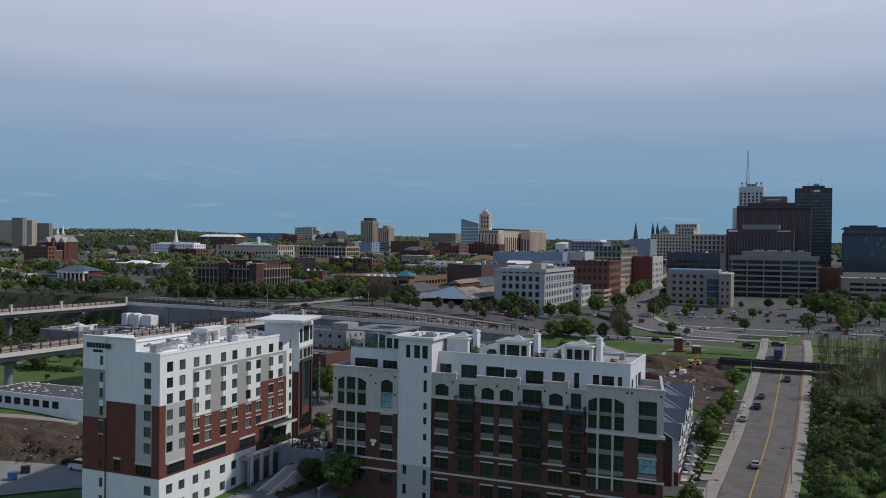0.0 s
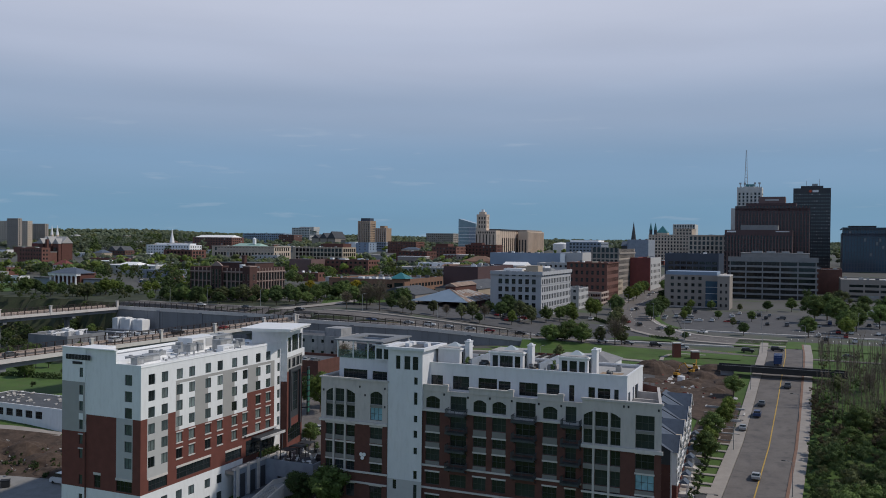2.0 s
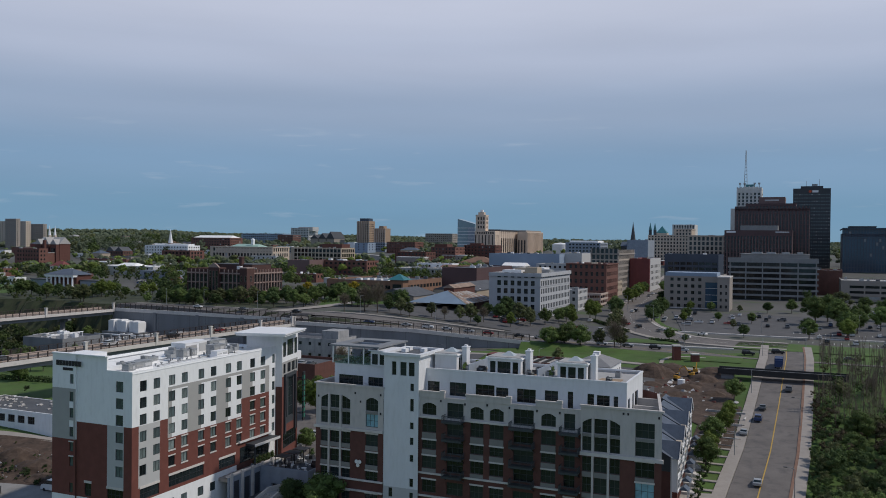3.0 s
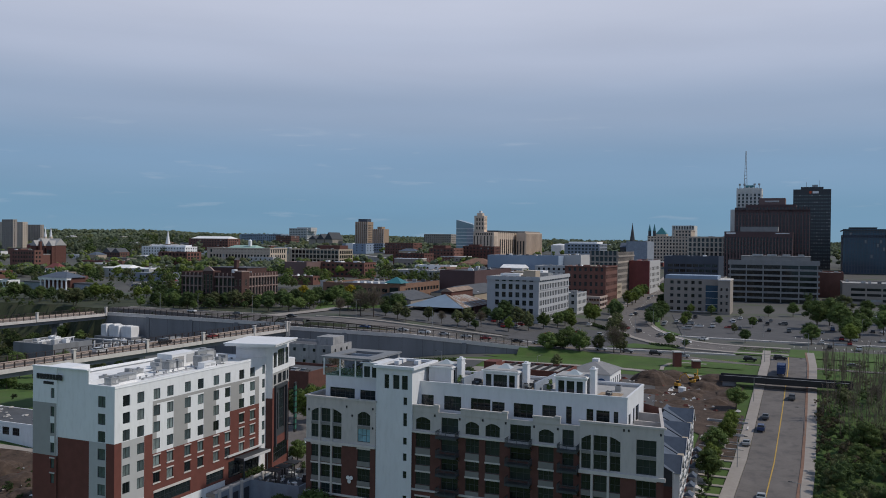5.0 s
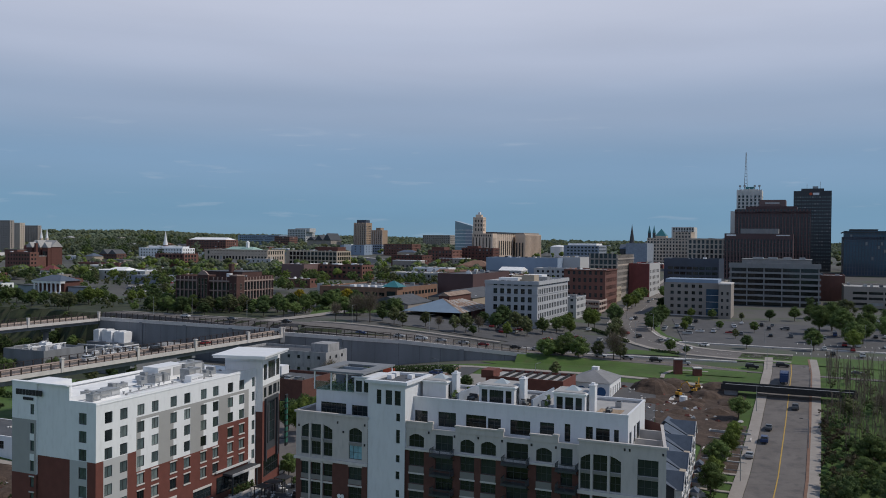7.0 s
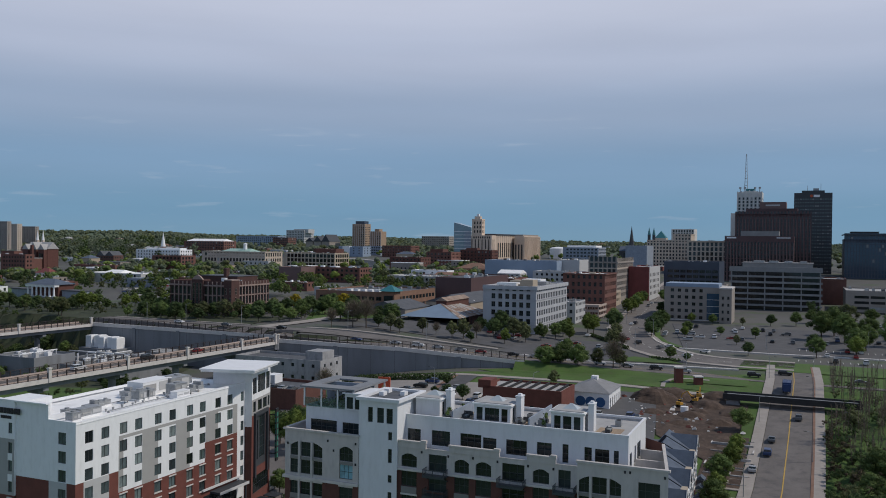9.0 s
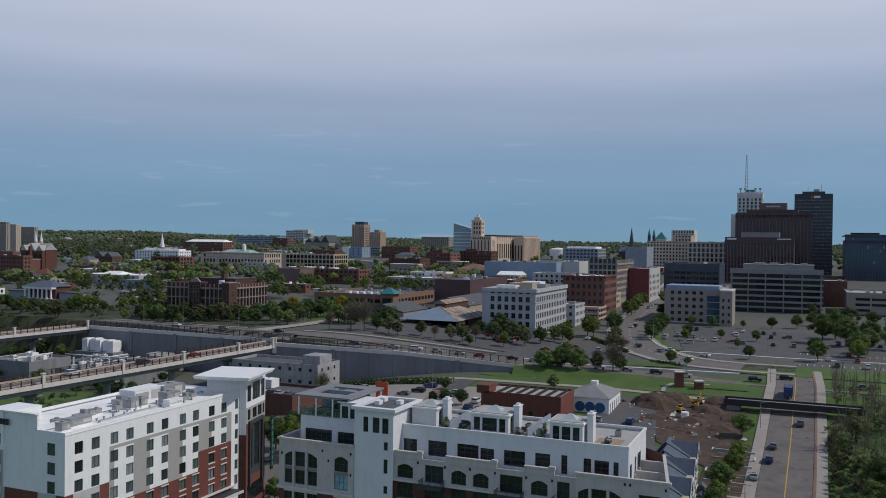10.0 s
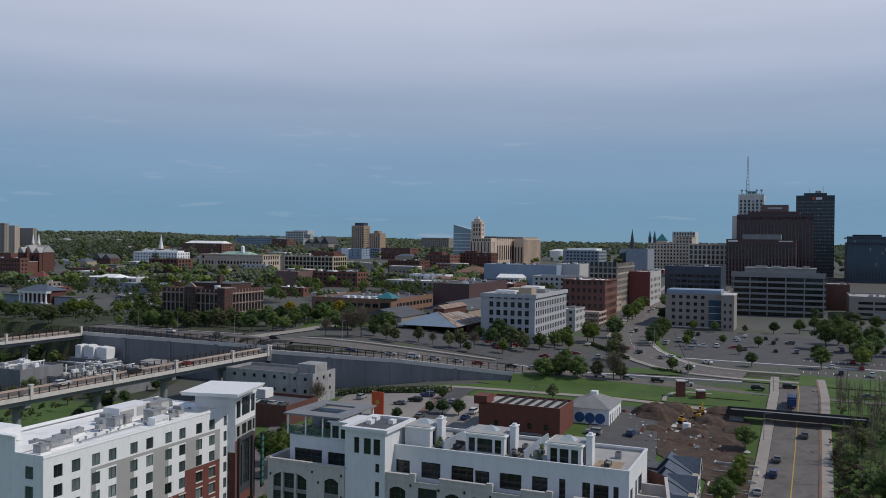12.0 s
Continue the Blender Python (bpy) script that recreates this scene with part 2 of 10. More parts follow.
SCRUB = material("dark_valley_scrub", (0.040, 0.050, 0.024), 0.95, spread=0.4, scale=0.15, fine=1.2, tint=(0.06, 0.052, 0.036), stain=0.7, bump=0.5)
EARTH = material("bare_earth", (0.066, 0.043, 0.031), 0.95, spread=0.5, scale=0.35, fine=1.8, tint=(0.125, 0.088, 0.066), stain=0.7, bump=0.6)
BARK = material("bark", (0.09, 0.07, 0.055), 0.95, spread=0.2)
LEAF = material("leaves", (0.128, 0.182, 0.058), 0.8, spread=0.3, scale=0.3, fine=2.0, per_object=0.35, per_island=0.24, spec=0.2, leafy=0.3)
LEAF_D = material("dark_leaves", (0.075, 0.112, 0.042), 0.85, spread=0.3, scale=0.3, fine=2.0, per_object=0.3, per_island=0.24, spec=0.2, leafy=0.3)
LEAF_O = material("olive_leaves", (0.122, 0.138, 0.062), 0.85, spread=0.3, scale=0.3, fine=2.0, per_object=0.3, per_island=0.24, spec=0.2, leafy=0.3)
LEAF_Y = material("yellow_leaves", (0.34, 0.27, 0.03), 0.8, spread=0.25, scale=0.3, fine=2.0, per_object=0.2, per_island=0.24, spec=0.2, leafy=0.3)
TWIG_D = material("brown_buds", (0.085, 0.070, 0.044), 0.95, spread=0.25, per_island=0.3, spec=0.1)
TWIG = material("bare_twigs", (0.19, 0.155, 0.122), 0.95, spread=0.25, per_island=0.3, spec=0.1)
GLASS_C = material("pale_blue_pane", (0.22, 0.40, 0.48), 0.08, spread=0.3, scale=0.4, fine=1.5, spec=0.7)
FRAME_G = material("grey_green_window_frame", (0.05, 0.056, 0.056), 0.5, spread=0.1)
# paler and greyer than the near leaves: distance haze is put into this colour
WOODS_HAZED = material("far_woods", (0.16, 0.19, 0.125), 0.95, spread=0.25, scale=0.01, fine=0.06, per_island=0.18, spec=0.1, leafy=0.35)
TYRE = material("tyre_rubber", (0.02, 0.02, 0.02), 0.9)
YELLOW = material("yellow_plant_paint", (0.50, 0.26, 0.03), 0.6, spread=0.15)
PAINTS = {k: material(k + "_car_paint", c, 0.3, 0.2, spread=0.03, spec=0.6) for k, c in dict(white=(0.68, 0.68, 0.68), black=(0.02, 0.02, 0.022), grey=(0.13, 0.135, 0.14), silver=(0.38, 0.39, 0.40), red=(0.26, 0.02, 0.02), blue=(0.03, 0.06, 0.16), yellow=(0.5, 0.28, 0.02)).items()}


# ---------------------------------------------------------------- mesh helpers
class Mesh:
    """Gathers faces with material slots, and links them as one mesh object."""

    def __init__(self, *mats):
        self.v, self.f, self.k, self.mats = [], [], [], list(mats)

    def slot(self, mat):
        if mat is None:
            return 0
        if mat not in self.mats:
            self.mats.append(mat)
        return self.mats.index(mat)

    def poly(self, pts, mat=None):
        n = len(self.v)
        self.v += [tuple(p) for p in pts]
        self.f.append(tuple(range(n, n + len(pts))))
        self.k.append(self.slot(mat))
        return self

    def box(self, x0, x1, y0, y1, z0, z1, mat=None, bottom=True):
        n = len(self.v)
        self.v += [(x, y, z) for z in (z0, z1) for x, y in ((x0, y0), (x1, y0), (x1, y1), (x0, y1))]
        fs = [(4, 5, 6, 7), (0, 1, 5, 4), (1, 2, 6, 5), (2, 3, 7, 6), (3, 0, 4, 7)] + ([(3, 2, 1, 0)] if bottom else [])
        self.f += [tuple(n + i for i in f) for f in fs]
        self.k += [self.slot(mat)] * len(fs)
        return self

    def cyl(self, x, y, z0, z1, r0, r1=None, n=10, mat=None, axis="z"):
        r1 = r0 if r1 is None else r1
        b = len(self.v)
        for z, r in ((z0, r0), (z1, r1)):
            for i in range(n):
                a = 2 * math.pi * i / n
                p = (x + r * math.cos(a), y + r * math.sin(a), z)
                self.v.append(p if axis == "z" else (p[2], p[0], p[1]) if axis == "x" else (p[0], p[2], p[1]))
        s = self.slot(mat)
        fs = [(b + i, b + (i + 1) % n, b + n + (i + 1) % n, b + n + i) for i in range(n)] + [tuple(range(b + n, b + 2 * n)), tuple(range(b + n - 1, b - 1, -1))]
        self.f += fs
        self.k += [s] * len(fs)
        return self

    def beam(self, a, b, w, h, mat=None):
        """A bar of w by h from point a to point b."""
        a, b = Vector(a), Vector(b)
        d = (b - a).normalized()
        side = d.cross(Vector((0, 0, 1)))
        side = side.normalized() if side.length > 1e-4 else Vector((1, 0, 0))
        up = side.cross(d)
        n = len(self.v)
        for p in (a, b):
            for i, j in ((-1, -1), (1, -1), (1, 1), (-1, 1)):
                self.v.append(tuple(p + side * w / 2 * i + up * h / 2 * j))
        fs = [(0, 1, 2, 3), (7, 6, 5, 4), (0, 4, 5, 1), (1, 5, 6, 2), (2, 6, 7, 3), (3, 7, 4, 0)]
        self.f += [tuple(n + i for i in f) for f in fs]
        self.k += [self.slot(mat)] * 6
        return self

    def hip(self, x0, x1, y0, y1, z0, z1, mat=None, run=None):
        """A hipped roof; run: how far the ridge's ends stand in (0: a gable)."""
        lx, ly = x1 - x0, y1 - y0
        if lx >= ly:
            r = ly / 2 if run is None else run
            a, b = (x0 + r, (y0 + y1) / 2, z1), (x1 - r, (y0 + y1) / 2, z1)
        else:
            r = lx / 2 if run is None else run
            a, b = ((x0 + x1) / 2, y0 + r, z1), ((x0 + x1) / 2, y1 - r, z1)
        c = [(x0, y0, z0), (x1, y0, z0), (x1, y1, z0), (x0, y1, z0)]
        if lx >= ly:
            fs = [(c[0], c[1], b, a), (c[1], c[2], b), (c[2], c[3], a, b), (c[3], c[0], a)]
        else:
            fs = [(c[0], c[1], a), (c[1], c[2], b, a), (c[2], c[3], b), (c[3], c[0], a, b)]
        for f in fs:
            self.poly(f, mat)
        return self.poly(c[::-1], mat)

    def data(self, name):
        me = bpy.data.meshes.new(name)
        me.from_pydata(self.v, [], self.f)
        for m in self.mats:
            me.materials.append(m)
        me.polygons.foreach_set("material_index", self.k)
        me.update()
        return me


def thing(name, m, label="", category="", group="", kind=""):
    ob = new(name)
    ob.empty_display_size = 0.5
    ob.matrix_world = m
    return tagged(ob, label, category, group, kind)


def part(name, mesh, parent, label="", at=None):
    """Links a Mesh, or shared mesh data, as one part under a thing or a part."""
    ob = new(name, mesh.data(name) if isinstance(mesh, Mesh) else mesh)
    ob.parent = parent
    if at is not None:
        ob.matrix_basis = at
    return tagged(ob, label)


def solid(name, mesh, m=Matrix(), label="", category="", group="", kind=""):
    ob = new(name, mesh.data(name))
    ob.matrix_world = m
    return tagged(ob, label, category, group, kind)


def grid(x, y, z):
    """The pose of a thing that stands along the street grid: local x runs away along U, y to the left along V."""
    return pose(x, y, z, 0, 0, math.degrees(TH))


def smooth(a, b, t):
    t = min(1.0, max(0.0, (t - a) / (b - a)))
    return t * t * (3 - 2 * t)


def along(t, xs, ys):
    return float(np.interp(t, xs, ys))


# ---------------------------------------------------------------- the lie of the land
WALL_Q, WALL_P = (-999, 60, 112, 199, 204, 999), (336, 336, 336, 309, 320, 320)


def front(p, q):
    street = along(p, (120, 165, 200, 240, 290, 335, 400), (1, 1, 2, 5.0, 10.5, 14.5, 16))
    middle = along(p, (112, 126, 140, 165, 200, 240, 290, 340), (0.5, 1, 1.6, 3.0, 9.5, 11.0, 12.6, 15))
    left = along(p, (90, 120, 138, 162, 185, 290), (0.5, 1.5, 4, 8.6, 8.4, 8.0))
    z = street + (middle - street) * smooth(24, 70, q)
    return z + (left - z) * smooth(118, 200, q)


def back(p, q):
    right = along(p, (330, 400, 500, 650, 800, 1000, 1500, 2200, 4000), (15.5, 16.5, 17.5, 19, 22, 28, 42, 64, 84))
    left = along(p, (300, 400, 480, 650, 800, 1000, 1500, 2200, 4000), (24.6, 25, 25, 27, 29, 34, 50, 72, 90))
    k = smooth(85, 205, q)
    return right + (left - right) * k


def land(x, y):
    p, q = x * U.x + y * U.y, x * V.x + y * V.y
    w = along(q, WALL_Q, WALL_P)
    s = smooth(w + 3, w + 9, p) if q > 108 else smooth(330, 372, p)
    z = front(p, q) * (1 - s) + back(p, q) * s
    if p > 900:
        z += 9 * (noise.noise(Vector((x / 420, y / 420, 0))) + 0.4) * smooth(900, 2000, p)
    if y > 1150:
        bearing = x / y
        plain = along(y, (1150, 1700, 2400, 3400, 4800), (35, 44, 53, 59, 61)) + 9 * (1 - smooth(-0.16, 0.08, bearing)) * smooth(1500, 2600, y) + 2.5 * noise.noise(Vector((x / 300, y / 300, 7)))
        z += (plain - z) * smooth(-0.37, -0.23, bearing) * smooth(1150, 1700, y)
    return z


# ---------------------------------------------------------------- ground
def axis_steps(*runs):
    out = []
    for a, b, s in runs:
        out += list(np.arange(a, b, s))
    return out + [runs[-1][1]]


gx = axis_steps((-3600, -1200, 150), (-1200, -300, 40), (-300, 320, 4), (320, 1200, 40), (1200, 3600, 150))
gy = axis_steps((-400, 60, 30), (60, 440, 4), (440, 700, 10), (700, 1500, 40), (1500, 4800, 110))
gm = Mesh(material("city_ground", (0.098, 0.095, 0.088), 0.95, spread=0.2, scale=0.02, fine=0.6, tint=(0.06, 0.095, 0.032), stain=0.95, bump=0.2), GRASS, WOODS_HAZED, SCRUB)
gm.v = [(x, y, land(x, y)) for y in gy for x in gx]
for j in range(len(gy) - 1):
    for i in range(len(gx) - 1):
        a = j * len(gx) + i
        gm.f.append((a, a + 1, a + 1 + len(gx), a + len(gx)))
        x, y = (gx[i] + gx[i + 1]) / 2, (gy[j] + gy[j + 1]) / 2
        zs = [gm.v[k][2] for k in (a, a + 1, a + 1 + len(gx), a + len(gx))]
        bank = y < 600 and (max(zs) - min(zs) > 1.6 or (x < -115 and 385 < y < 520))
        valley = x < -100 and 335 < y < 445
        # beyond y = 1500 the ground takes the haze-paled woods colour
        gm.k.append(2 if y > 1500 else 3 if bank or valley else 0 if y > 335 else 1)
ground = solid("ground", gm, label="green and paved ground falling towards a valley", category="ground", kind="structure")


def sheet(name, corners, mat, lift=0.12, step=3.0, label="", category="", kind="structure", skirt=0.0):
    """A patch that lies on the land between four corners (x, y)."""
    a, b, c, d = (Vector(p) for p in corners)
    n = max(1, math.ceil(max((b - a).length, (c - d).length) / step))
    m = max(1, math.ceil(max((d - a).length, (c - b).length) / step))
    me = Mesh(mat)
    for j in range(m + 1):
        for i in range(n + 1):
            s, t = i / n, j / m
            p = (a * (1 - s) + b * s) * (1 - t) + (d * (1 - s) + c * s) * t
            me.v.append((p.x, p.y, land(p.x, p.y) + lift))
    for j in range(m):
        for i in range(n):
            k = j * (n + 1) + i
            me.f.append((k, k + 1, k + n + 2, k + n + 1))
            me.k.append(0)
    if skirt:
        rim = [i for i in range(n + 1)] + [j * (n + 1) + n for j in range(1, m + 1)] + [m * (n + 1) + i for i in range(n - 1, -1, -1)] + [j * (n + 1) for j in range(m - 1, 0, -1)]
        for i, k in enumerate(rim):
            o = rim[(i + 1) % len(rim)]
            p, q = me.v[k], me.v[o]
            me.poly([p, q, (q[0], q[1], q[2] - skirt), (p[0], p[1], p[2] - skirt)], mat)
    return solid(name, me, label=label, category=category or name, kind=kind)


def path_points(line, step=3.0):
    out = []
    for a, b in zip(line, line[1:]):
        n = max(1, round((Vector(b) - Vector(a)).length / step))
        out += [Vector(a).lerp(Vector(b), i / n) for i in range(n)]
    return out + [Vector(line[-1])]


def ribbon(name, line, off, width, mat, lift=0.12, height=None, label="", category="", skirt=0.0, dash=0):
    """A strip along a line of (x, y), off to its left, on the land or at heights given by height(share of the way)."""
    pts = path_points(line)
    me = Mesh(mat)
    cross = max(1, round(width / 4))
    rows = []
    for i, p in enumerate(pts):
        d = (pts[min(i + 1, len(pts) - 1)] - pts[max(i - 1, 0)]).normalized()
        side = Vector((-d.y, d.x))
        row = []
        for j in range(cross + 1):
            q = p + side * (off - width / 2 + width * j / cross)
            z = land(q.x, q.y) if height is None else height(i / (len(pts) - 1))
            row.append((q.x, q.y, z + lift))
        rows.append(row)
    for i, (a, b) in enumerate(zip(rows, rows[1:])):
        if dash and (i // dash) % 2:
            continue
        for j in range(cross):
            me.poly([a[j], a[j + 1], b[j + 1], b[j]], mat)
        if skirt:
            for j in (0, cross):
                me.poly([a[j], b[j], (*b[j][:2], b[j][2] - skirt), (*a[j][:2], a[j][2] - skirt)], mat)
    return solid(name, me, label=label, category=category or name, kind="structure")


def pq(p, q):
    return (p * U.x + q * V.x, p * U.y + q * V.y)


# ---------------------------------------------------------------- facades and windows
def facade(me, face, at, lo, hi, z0, z1, holes, mat, depth=0.3, out=-1, cuts_h=(), cuts_z=()):
    """A wall in the plane x = at or y = at, with rectangular holes (h0, h1, z0, z1) and their reveals. mat: a material or a function of (h, z)."""
    hs = sorted({lo, hi, *(h for h in cuts_h if lo < h < hi), *(h for o in holes for h in o[:2])})
    zs = sorted({z0, z1, *(z for z in cuts_z if z0 < z < z1), *(z for o in holes for z in o[2:4])})

    def at_(h, z, d):
        return (at - out * d, h, z) if face == "x" else (h, at - out * d, z)

    for a, b in zip(hs, hs[1:]):
        for c, d in zip(zs, zs[1:]):
            h, z = (a + b) / 2, (c + d) / 2
            if any(o[0] < h < o[1] and o[2] < z < o[3] for o in holes):
                continue
            me.poly([at_(a, c, 0), at_(b, c, 0), at_(b, d, 0), at_(a, d, 0)], mat(h, z) if callable(mat) else mat)
    for a, b, c, d in holes:
        m = mat(a - 0.05, (c + d) / 2) if callable(mat) else mat
        for p, q in (((a, c), (b, c)), ((b, c), (b, d)), ((b, d), (a, d)), ((a, d), (a, c))):
            me.poly([at_(*p, 0), at_(*q, 0), at_(*q, depth), at_(*p, depth)], m)


WINDOWS = {}


def lattice(me, ys, zs, holes, d0, d1, mat=None):
    """One connected plate in the plane x = 0 over the cuts ys and zs, from depth d0 to d1, with the cells in holes left open."""
    k, at = me.slot(mat), {}

    def v(i, j, d):
        if (i, j, d) not in at:
            at[i, j, d] = len(me.v)
            me.v.append((d, ys[i], zs[j]))
        return at[i, j, d]

    full = {(i, j) for i in range(len(ys) - 1) for j in range(len(zs) - 1)} - set(holes)
    for i, j in full:
        for d in (d0, d1):
            me.f.append((v(i, j, d), v(i + 1, j, d), v(i + 1, j + 1, d), v(i, j + 1, d)))
            me.k.append(k)
        for (a, b), n in ((((i, j), (i + 1, j)), (i, j - 1)), (((i, j + 1), (i + 1, j + 1)), (i, j + 1)), (((i, j), (i, j + 1)), (i - 1, j)), (((i + 1, j), (i + 1, j + 1)), (i + 1, j))):
            if n not in full:
                me.f.append((v(*a, d0), v(*b, d0), v(*b, d1), v(*a, d1)))
                me.k.append(k)


def bar_cuts(size, n, edge, bar):
    out = [-size / 2, -size / 2 + edge]
    for i in range(1, n):
        c = -size / 2 + size * i / n
        out += [c - bar / 2, c + bar / 2]
    return out + [size / 2 - edge, size / 2]


def window_frame(me, w, h, bars, edge, bar, d0, d1, mat=None):
    ys, zs = bar_cuts(w, bars[0], edge, bar), bar_cuts(h, bars[1], edge, bar)
    lattice(me, ys, zs, [(2 * i + 1, 2 * j + 1) for i in range(bars[0]) for j in range(bars[1])], d0, d1, mat)


def window_data(w, h, bars=(1, 1), frame_mat=FRAME_D, glass=GLASS, edge=0.08, curtain=0.0):
    """Shared meshes of a window in the plane x = 0: the frame with its bars, and the pane."""
    key = (round(w, 2), round(h, 2), bars, frame_mat.name, glass.name, curtain)
    if key not in WINDOWS:
        fr = Mesh(frame_mat)
        window_frame(fr, w, h, bars, edge, edge * 0.8, -0.05, 0.05)
        pane = Mesh(glass).box(-0.012, 0.012, -w / 2, w / 2, -h / 2, h / 2)
        cu = Mesh(CURTAIN)
        if curtain:
            n = 8
            for k in range(n):
                a, b = -w / 2 + w * curtain * k / n, -w / 2 + w * curtain * (k + 1) / n
                cu.poly([(0.2 + 0.05 * (k % 2), a, -h / 2), (0.2 + 0.05 * ((k + 1) % 2), b, -h / 2), (0.2 + 0.05 * ((k + 1) % 2), b, h / 2), (0.2 + 0.05 * (k % 2), a, h / 2)])
        WINDOWS[key] = (fr.data("window"), pane.data("pane"), cu.data("curtain") if curtain else None)
    return WINDOWS[key]


def put_window(parent, face, at, h, z, data, depth=0.2, out=-1, name="window", label="", simple=False):
    m = pose(at - out * depth, h, z, 0, 0, 0 if out < 0 else 180) if face == "x" else pose(h, at - out * depth, z, 0, 0, 90 if out < 0 else -90)
    w = part(name, data[0], parent, label, m)
    part("pane", data[1], w)
    if data[2] is not None:
        part("curtain", data[2], w)
    return w


def far_window(w, h, bars=(1, 1), frame_mat=FRAME_D, glass=GLASS):
    """One shared mesh for the windows of a distant facade, frame and pane in one."""
    key = ("far", round(w, 2), round(h, 2), bars, frame_mat.name, glass.name)
    if key not in WINDOWS:
        me = Mesh(glass)
        me.box(-0.01, 0.02, -w / 2, w / 2, -h / 2, h / 2, glass)
        e = 0.07 * min(2.0, max(1, w / 1.5))
        window_frame(me, w, h, bars, e, e, -0.06, -0.01, frame_mat)
        WINDOWS[key] = me.data("window")
    return WINDOWS[key]


FOOT = []


def building(name, x, y, ul, vl, roof, wall, label, category="building", base=None, front_w=None, side_w=None, parapet=0.9, roof_mat=ROOF_G, cornice=None, bands=(), faces="xy", joined=False, extra=None, group="", front_n=None, pane=None):
    """A block on the street grid with its near corner at (x, y). front_w and side_w: (first, pitch, width, sill, storey, storeys, height, bars) of the windows
    towards -U and towards -V (or +V, for buildings right of the main street). joined: the windows are too many and too far to be told apart singly."""
    z0 = land(x, y) - 2.5 if base is None else base
    right_side = (x * V.x + y * V.y) < -4
    root = thing(name, grid(x, y, z0), label, category, group)
    top = roof - z0
    me = Mesh(wall)
    panes = Mesh(GLASS, CURTAIN)
    rng_p = random.Random(int(x * 7 + y))
    sy, sout = (vl, 1) if right_side else (0, -1)
    for face, at, length, spec, out in (("x", 0, vl, front_w, -1), ("y", sy, ul, side_w, sout)):
        holes, mid = [], []
        if spec:
            first, pitch, w, sill, storey, n, h, bars = spec
            cols = max(1, int((length - first - w / 2) / pitch) + 1)
            if face == "x" and front_n:
                cols = min(cols, front_n)
            for r in range(n):
                for c in range(cols):
                    a = first + c * pitch
                    if a + w / 2 < length - 0.3:
                        z = sill + r * storey
                        holes.append((a - w / 2, a + w / 2, z, z + h))
            mid = [((o[0] + o[1]) / 2, (o[2] + o[3]) / 2) for o in holes]
        facade(me, face, at, 0, length, 0, top, holes, wall, 0.3, out)
        for a, z in mid:
            if joined:
                blind = CURTAIN if rng_p.random() < (0.14 if wall is CHARCOAL else 0.0 if wall is MAROON else 0.06) else pane or GLASS
                if face == "x":
                    panes.box(0.18, 0.22, a - w / 2, a + w / 2, z - h / 2, z + h / 2, blind)
                else:
                    panes.box(a - w / 2, a + w / 2, at - out * 0.22, at - out * 0.18, z - h / 2, z + h / 2, blind)
            else:
                m = pose(0.2, a, z) if face == "x" else pose(a, at - out * 0.2, z, 0, 0, 90 if out < 0 else -90)
                part("window", far_window(w, h, bars), root, at=m)
    me.poly([(ul, 0, 0), (ul, vl, 0), (ul, vl, top), (ul, 0, top)])
    oy = 0 if right_side else vl
    me.poly([(0, oy, 0), (ul, oy, 0), (ul, oy, top), (0, oy, top)])
    FOOT.append((root.matrix_world.inverted(), ul, vl))
    t = 0.35
    rim = Mesh(wall)
    for z in (top, top + parapet):
        rim.v += [(0, 0, z), (ul, 0, z), (ul, vl, z), (0, vl, z), (t, t, z), (ul - t, t, z), (ul - t, vl - t, z), (t, vl - t, z)]
    for i in range(4):
        j = (i + 1) % 4
        rim.f += [(i, j, 8 + j, 8 + i), (4 + i, 4 + j, 12 + j, 12 + i), (8 + i, 8 + j, 12 + j, 12 + i)]
        rim.k += [0] * 3
    part("parapet", rim, root)
    for zb, hb, db, mb in bands + (((top + parapet - cornice[1], cornice[1] + 0.05, cornice[0], wall),) if cornice else ()):
        bm = Mesh(mb)
        ring = [(-db, vl), (-db, -db), (ul, -db), (ul, 0.02), (0.02, 0.02), (0.02, vl)] if not right_side else [(-db, 0), (-db, vl + db), (ul, vl + db), (ul, vl - 0.02), (0.02, vl - 0.02), (0.02, 0)]
        bm.v = [(x_, y_, z_) for z_ in (zb, zb + hb) for x_, y_ in ring]
        for i in range(6):
            j = (i + 1) % 6
            bm.f.append((i, j, 6 + j, 6 + i))
            bm.k.append(0)
        for o in (0, 6):
            bm.f += [(o, o + 1, o + 4, o + 5), (o + 1, o + 2, o + 3, o + 4)]
            bm.k += [0, 0]
        part("cornice" if zb > top - 3 else "belt_course", bm, root)
    part("wall", me, root)
    part("roof", Mesh(roof_mat).box(t + 0.01, ul - t - 0.01, t + 0.01, vl - t - 0.01, top - 0.3, top + 0.02), root)
    if joined and panes.f:
        tagged(part("window", panes, root), kind="stuff")
    if extra:
        extra(root, top)
    if 400 < y < 1150 and ul * vl > 260 and roof_mat is not ROOF_B:
        plant = Mesh(METAL, METAL_W, ROOF_D, TANW)
        for _ in range(4 + int(ul * vl / 220)):
            a, b = rng_p.uniform(1.5, ul - 3.5), rng_p.uniform(1.5, vl - 3.5)
            w, d, h = rng_p.uniform(0.8, 2.6), rng_p.uniform(0.8, 3.0), rng_p.uniform(0.6, 1.9)
